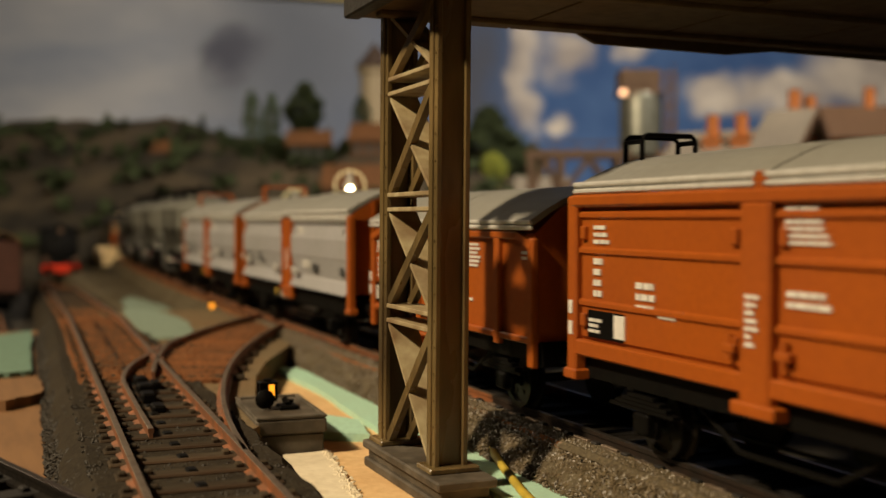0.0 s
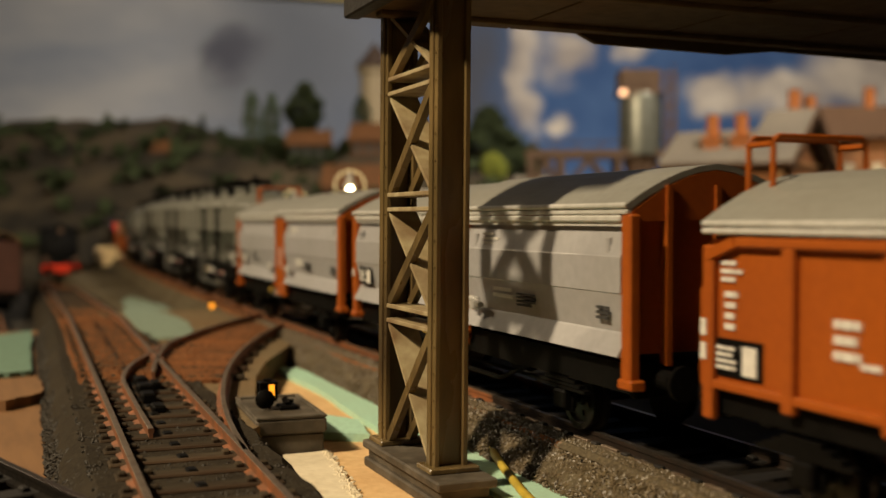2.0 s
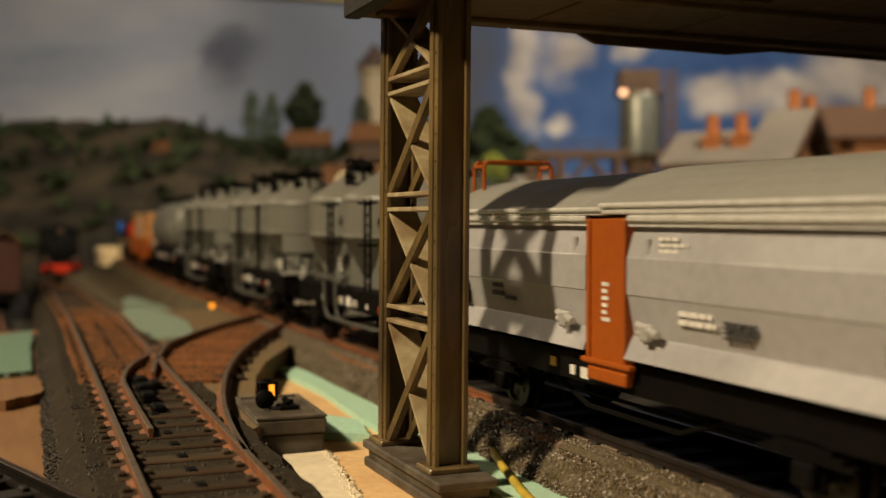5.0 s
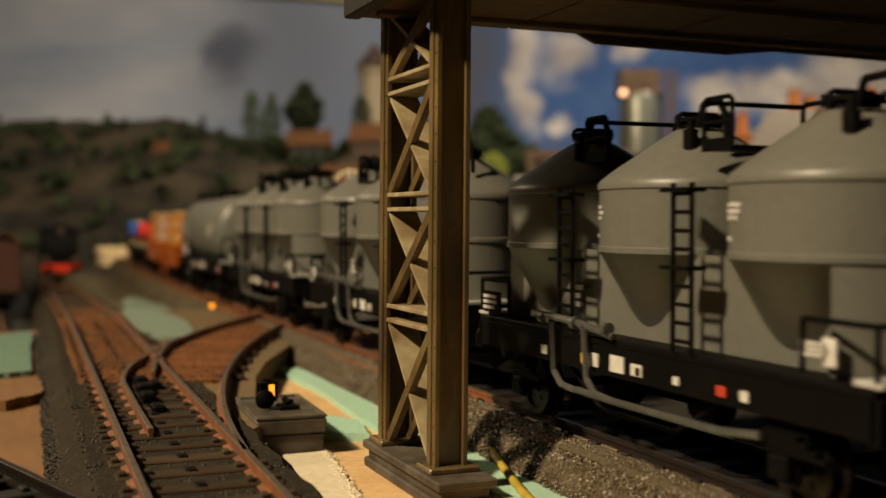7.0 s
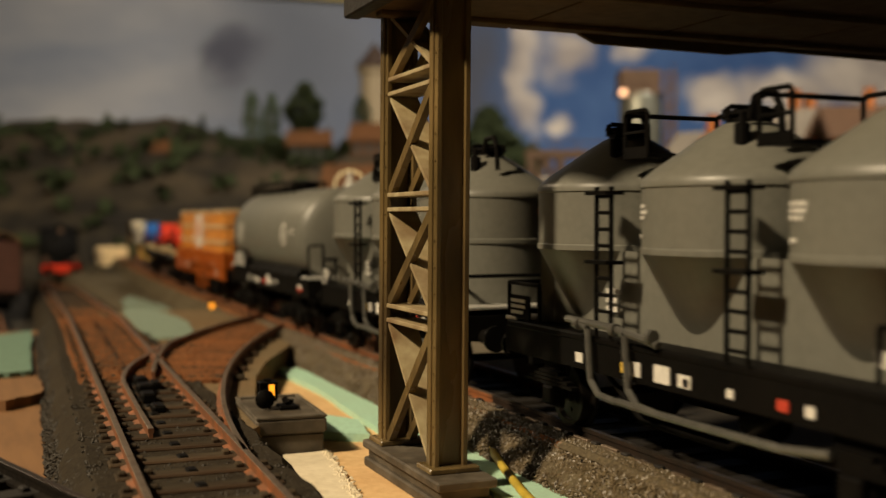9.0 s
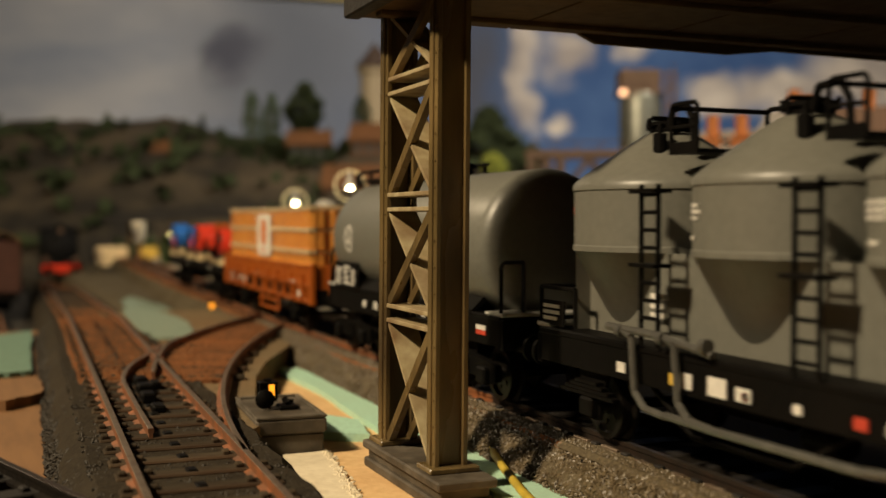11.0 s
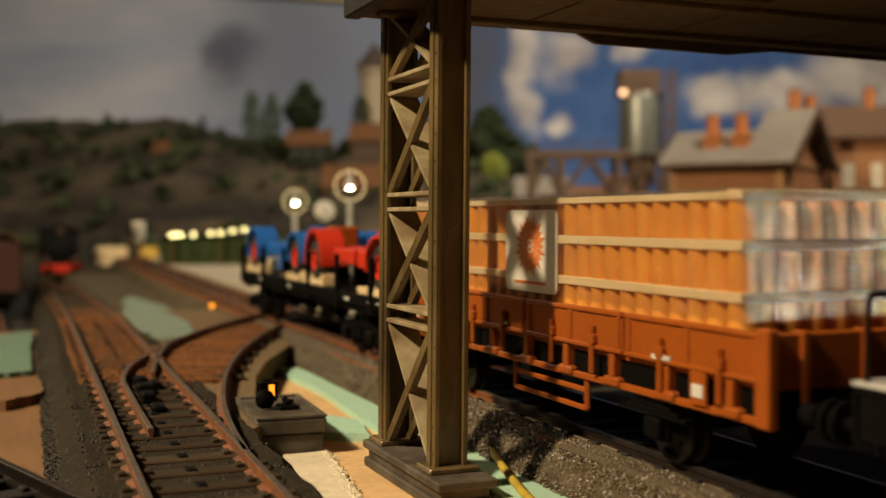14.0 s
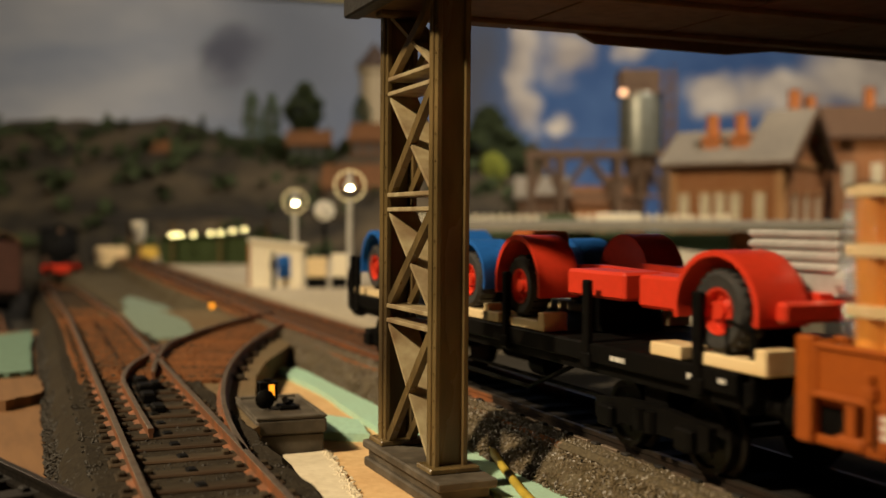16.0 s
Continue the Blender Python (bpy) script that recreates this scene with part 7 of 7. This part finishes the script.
tree(300, 1343, 126, 84, 12, "poplar", LEAF_POPLAR, "slim green model poplar on the hill", 1)
tree(323, 1333, 130, 76, 12, "poplar", LEAF_POPLAR, "slim green model poplar on the hill", 2)
tree(362, 1317, 140, 80, 27, "round", LEAF, "dark round-crowned model tree on the hill", 3)
tree(221, 1375, 118, 56, 14, "fir", LEAF, "small dark fir on the hill", 4)
tree(243, 1366, 116, 62, 14, "fir", LEAF, "small dark fir on the hill", 5)
tree(273, 1352, 110, 44, 15, "round", LEAF, "low dark bushy tree on the hill", 6)
tree(430, 1295, 130, 74, 13, "poplar", LEAF, "dark slim tree beside the tower", 7)
tree(385, 1290, 112, 50, 12, "fir", LEAF, "small dark fir below the tower", 8)
tree(578, 1232, 40, 146, 50, "round", LEAF, "large dark green tree beside the backdrop's blue", 9)
tree(530, 1248, 40, 120, 44, "round", LEAF, "large dark green tree below the tower", 10)
tree(620, 1205, 30, 110, 36, "round", LEAF, "dark green tree behind the gantry", 11)
tree(545, 1150, 34, 92, 22, "round", LEAF_YELLOW, "yellow-green bushy tree before dark trees", 12)
tree(520, 1120, 20, 70, 24, "round", LEAF, "dark low tree before the hill", 13)
tree(150, 1390, 108, 48, 16, "round", LEAF, "low dark bushy tree on the hill", 14)

for i, (x, y, z, h, r) in enumerate(((285, 1310, 92, 52, 20), (318, 1296, 92, 58, 22), (345, 1280, 96, 44, 18), (255, 1322, 92, 40, 18), (232, 1332, 96, 34, 16),
                                     (400, 1262, 92, 54, 20), (452, 1240, 92, 62, 22), (480, 1226, 84, 64, 24), (505, 1214, 78, 58, 24), (330, 1210, 40, 56, 24),
                                     (270, 1232, 40, 52, 24), (215, 1262, 40, 48, 24), (445, 1150, 50, 50, 22), (110, 1400, 140, 22, 15), (60, 1420, 146, 20, 15),
                                     (0, 1445, 146, 20, 16), (-60, 1470, 144, 20, 16), (30, 1432, 142, 18, 15))):
    tree(x, y, z, h, r, "round", LEAF, "dark low bushy model tree on the slope", 30 + i)

tower = thing("castle_tower", at(476, 1378, 150), "round pale stone castle tower with a dark cone roof", "tower")
bm = fresh()
lathe(bm, [(21, -20), (20, 60), (19.6, 92), (23, 96), (23, 104), (0, 104)], 24)
part("wall", bm, surface("pale_tower_stone", (0.4, 0.33, 0.22), (0.32, 0.26, 0.17), 0.8, grain=200, bump=0.3), tower, smooth=True)
bm = fresh()
lathe(bm, [(26, 103), (24, 106), (6, 130), (0, 137)], 24)
part("roof", bm, surface("dark_tower_roof", (0.07, 0.045, 0.035), None, 0.8, grain=200, bump=0.3), tower, smooth=True)
bm = fresh()
for a in (3.6, 4.4, 5.2):
    box(bm, -2, 2, 18.6, 21, 70, 80, 0, Matrix.Rotation(a, 4, "Z"))
part("window", bm, DARK_PRINT, tower)


def cottage(x, y, z, w, d, h, rz, wall, roof, label):
    t = thing("cottage", at(x, y, z, 0, 0, rz), label, "house", "hill houses")
    bm = fresh()
    box(bm, -w / 2, w / 2, -d / 2, d / 2, -20, h, 0.4)
    prism(bm, [(-d / 2, h), (d / 2, h), (0, h + d * 0.45)], -w / 2, w / 2, "x")
    part("wall", bm, wall, t)
    for s in (-1, 1):
        bm = fresh()
        prism(bm, [(s * (d / 2 + 4), h - 3), (0, h + d * 0.46), (0, h + d * 0.46 + 2.5), (s * (d / 2 + 4), h)], -w / 2 - 4, w / 2 + 4, "x")
        part("roof", bm, roof, t)
    for k in range(int(w // 14)):
        bm = fresh()
        c = -w / 2 + 8 + 14 * k
        box(bm, c - 2.6, c + 2.6, -d / 2 - 0.6, -d / 2 + 0.6, h * 0.3, h * 0.75)
        part("window", bm, DARK_PRINT, t)


cottage(352, 1262, 120, 46, 30, 20, -20, FIELD, TILEROOF, "brown cottage with a tiled roof on the hill")
cottage(428, 1225, 122, 60, 40, 22, -28, BARN, TILEROOF, "brown cottage with a broad tiled roof below the tower")
cottage(390, 1160, 60, 90, 50, 26, -24, BARN, TILEROOF, "long red-roofed house at the hill's foot")
cottage(300, 1190, 30, 40, 30, 26, -18, BARN, SLATE, "small brown house at the hill's foot")
cottage(562, 1105, 36, 34, 26, 22, -20, CREAM, TILEROOF, "small red-roofed house behind the gantry")
cottage(540, 1020, BOARD, 50, 40, 70, -25, BARN, SLATE, "dark brown shed behind the gantry")
cottage(590, 1000, BOARD, 44, 36, 62, -15, BRICK, TILEROOF, "brick shed with a red roof behind the gantry")
cottage(625, 985, BOARD, 36, 40, 72, -30, BARN, TILEROOF, "narrow dark house behind the gantry")
cottage(190, 1335, 118, 34, 22, 14, -15, BARN, TILEROOF, "low brown barn on the hill")


# ---- waiting engine and wagons on the sunken tracks ----
def engine():
    t = thing("steam_engine", at(left_line(985)[0] + 4, 985, left_line(985)[1], 0, 0, -1.5), "black steam engine with a red buffer beam, waiting", "locomotive")
    bm = fresh()
    lathe(bm, [(0, -1), (9.5, -0.5), (11.2, 0.6), (11.2, 90), (0, 90)], 26, Matrix.Translation((0, 4, 30)) @ TO_Y)
    part("boiler", bm, SOOT, t, smooth=True)
    bm = fresh()
    lathe(bm, [(3.6, 38), (3.2, 46), (4.2, 50), (3.4, 50.4), (0, 48)], 16, Matrix.Translation((0, 14, 0)))
    part("chimney", bm, SOOT, t, smooth=True)
    bm = fresh()
    box(bm, -17, 17, 70, 100, 14, 48, 1.5)
    part("cab", bm, SOOT, t)
    bm = fresh()
    box(bm, -17, 17, -2, 96, 14.5, 18.5, 0.5)
    for s in (-1, 1):
        box(bm, s * 14 - 3, s * 14 + 3, 2, 24, 6, 16, 1.0)
        for y in (20, 45, 70):
            rod(bm, (s * 10, y, 9), (s * 8, y, 9), 9, 20)
    part("frame", bm, SOOT, t)
    bm = fresh()
    box(bm, -15.5, 15.5, -4.5, -1.5, 8.5, 15.5, 0.5)
    part("buffer_beam", bm, RED_PAINT, t, "bright red buffer beam")
    for s in (-1, 1):
        bm = fresh()
        rod(bm, (s * 10, -4, 12), (s * 10, -9, 12), 2.8, 14)
        part("buffer", bm, BLACK, t)
        bm = fresh()
        rod(bm, (s * 12, -2, 20.5), (s * 12, -5, 20.5), 2.2, 14)
        part("headlamp", bm, STEELWORK, t, "dull round headlamp")
    bm = fresh()
    rod(bm, (0, 1, 45), (0, -2, 45), 2.2, 14)
    part("headlamp", bm, STEELWORK, t, "dull round headlamp")


engine()
for y, lab in ((770, "dark red-brown goods wagon standing on a siding"), (900, "dark red-brown goods wagon standing on a siding")):
    t = thing("box_wagon", at(-2 - (y - 770) * 0.03, y, -8, 0, 0, 1.8), lab, "wagon", "standing wagons")
    bm = fresh()
    box(bm, -15, 15, -58, 58, 12, 44, 0.6)
    wood = surface("dark_red_boards", (0.07, 0.024, 0.014), None, 0.6, grain=300, bump=0.2)
    body = part("body", bm, wood, t)
    for k in range(9):
        bm = fresh()
        box(bm, -15.7, 15.7, -56 + 14 * k, -54 + 14 * k, 12, 43)
        part("side_rib", bm, wood, body)
    bm = fresh()
    prism(bm, roof_curve(16.5, 44, 51), -60, 60, "y")
    part("roof", bm, DECK, t)
    bm = fresh()
    box(bm, -13, 13, -57, 57, 7, 12)
    for yy in (-36, 36):
        rod(bm, (-10, yy, 5.4), (10, yy, 5.4), 5.4, 18)
    part("underframe", bm, BLACK, t)
bm = fresh()
for x in (-11, 7):
    rail_path(bm, [(x, 480, -8), (x - 4, 700, -8), (x - 12, 1000, -8)])
tagged(part("siding_rails", bm, [RAIL, RAIL_HEAD]), "rusty rails of the sunken siding", "track")
bm = fresh()
beam(bm, (-420, -22, 460), (-158, -22, 441), 8, 26)
f = part("fascia", bm, surface("yellow_wood_fascia", (0.85, 0.68, 0.22), (0.8, 0.62, 0.18), 0.6, grain=60, bump=0.1))
f.matrix_world = at(732.8, 1753.3, 0, 0, 0, -22.68)
tagged(f, "yellow wooden fascia board above the backdrop", "trim", kind="structure")


# ---- motion ----
def motions():
    """The train rolls past at an even speed; its wheels turn with it."""
    for ob, p in MOVING:
        walk(ob, [(t * 1.0, train_pose(p - SPEED * t)) for t in range(17)])
    for ob, y, z in WHEELS:
        turn = math.degrees(SPEED / z)
        walk(ob, [(t * 0.1, at(0, y, z, (turn * t * 0.1) % 360)) for t in range(161)])


motions()
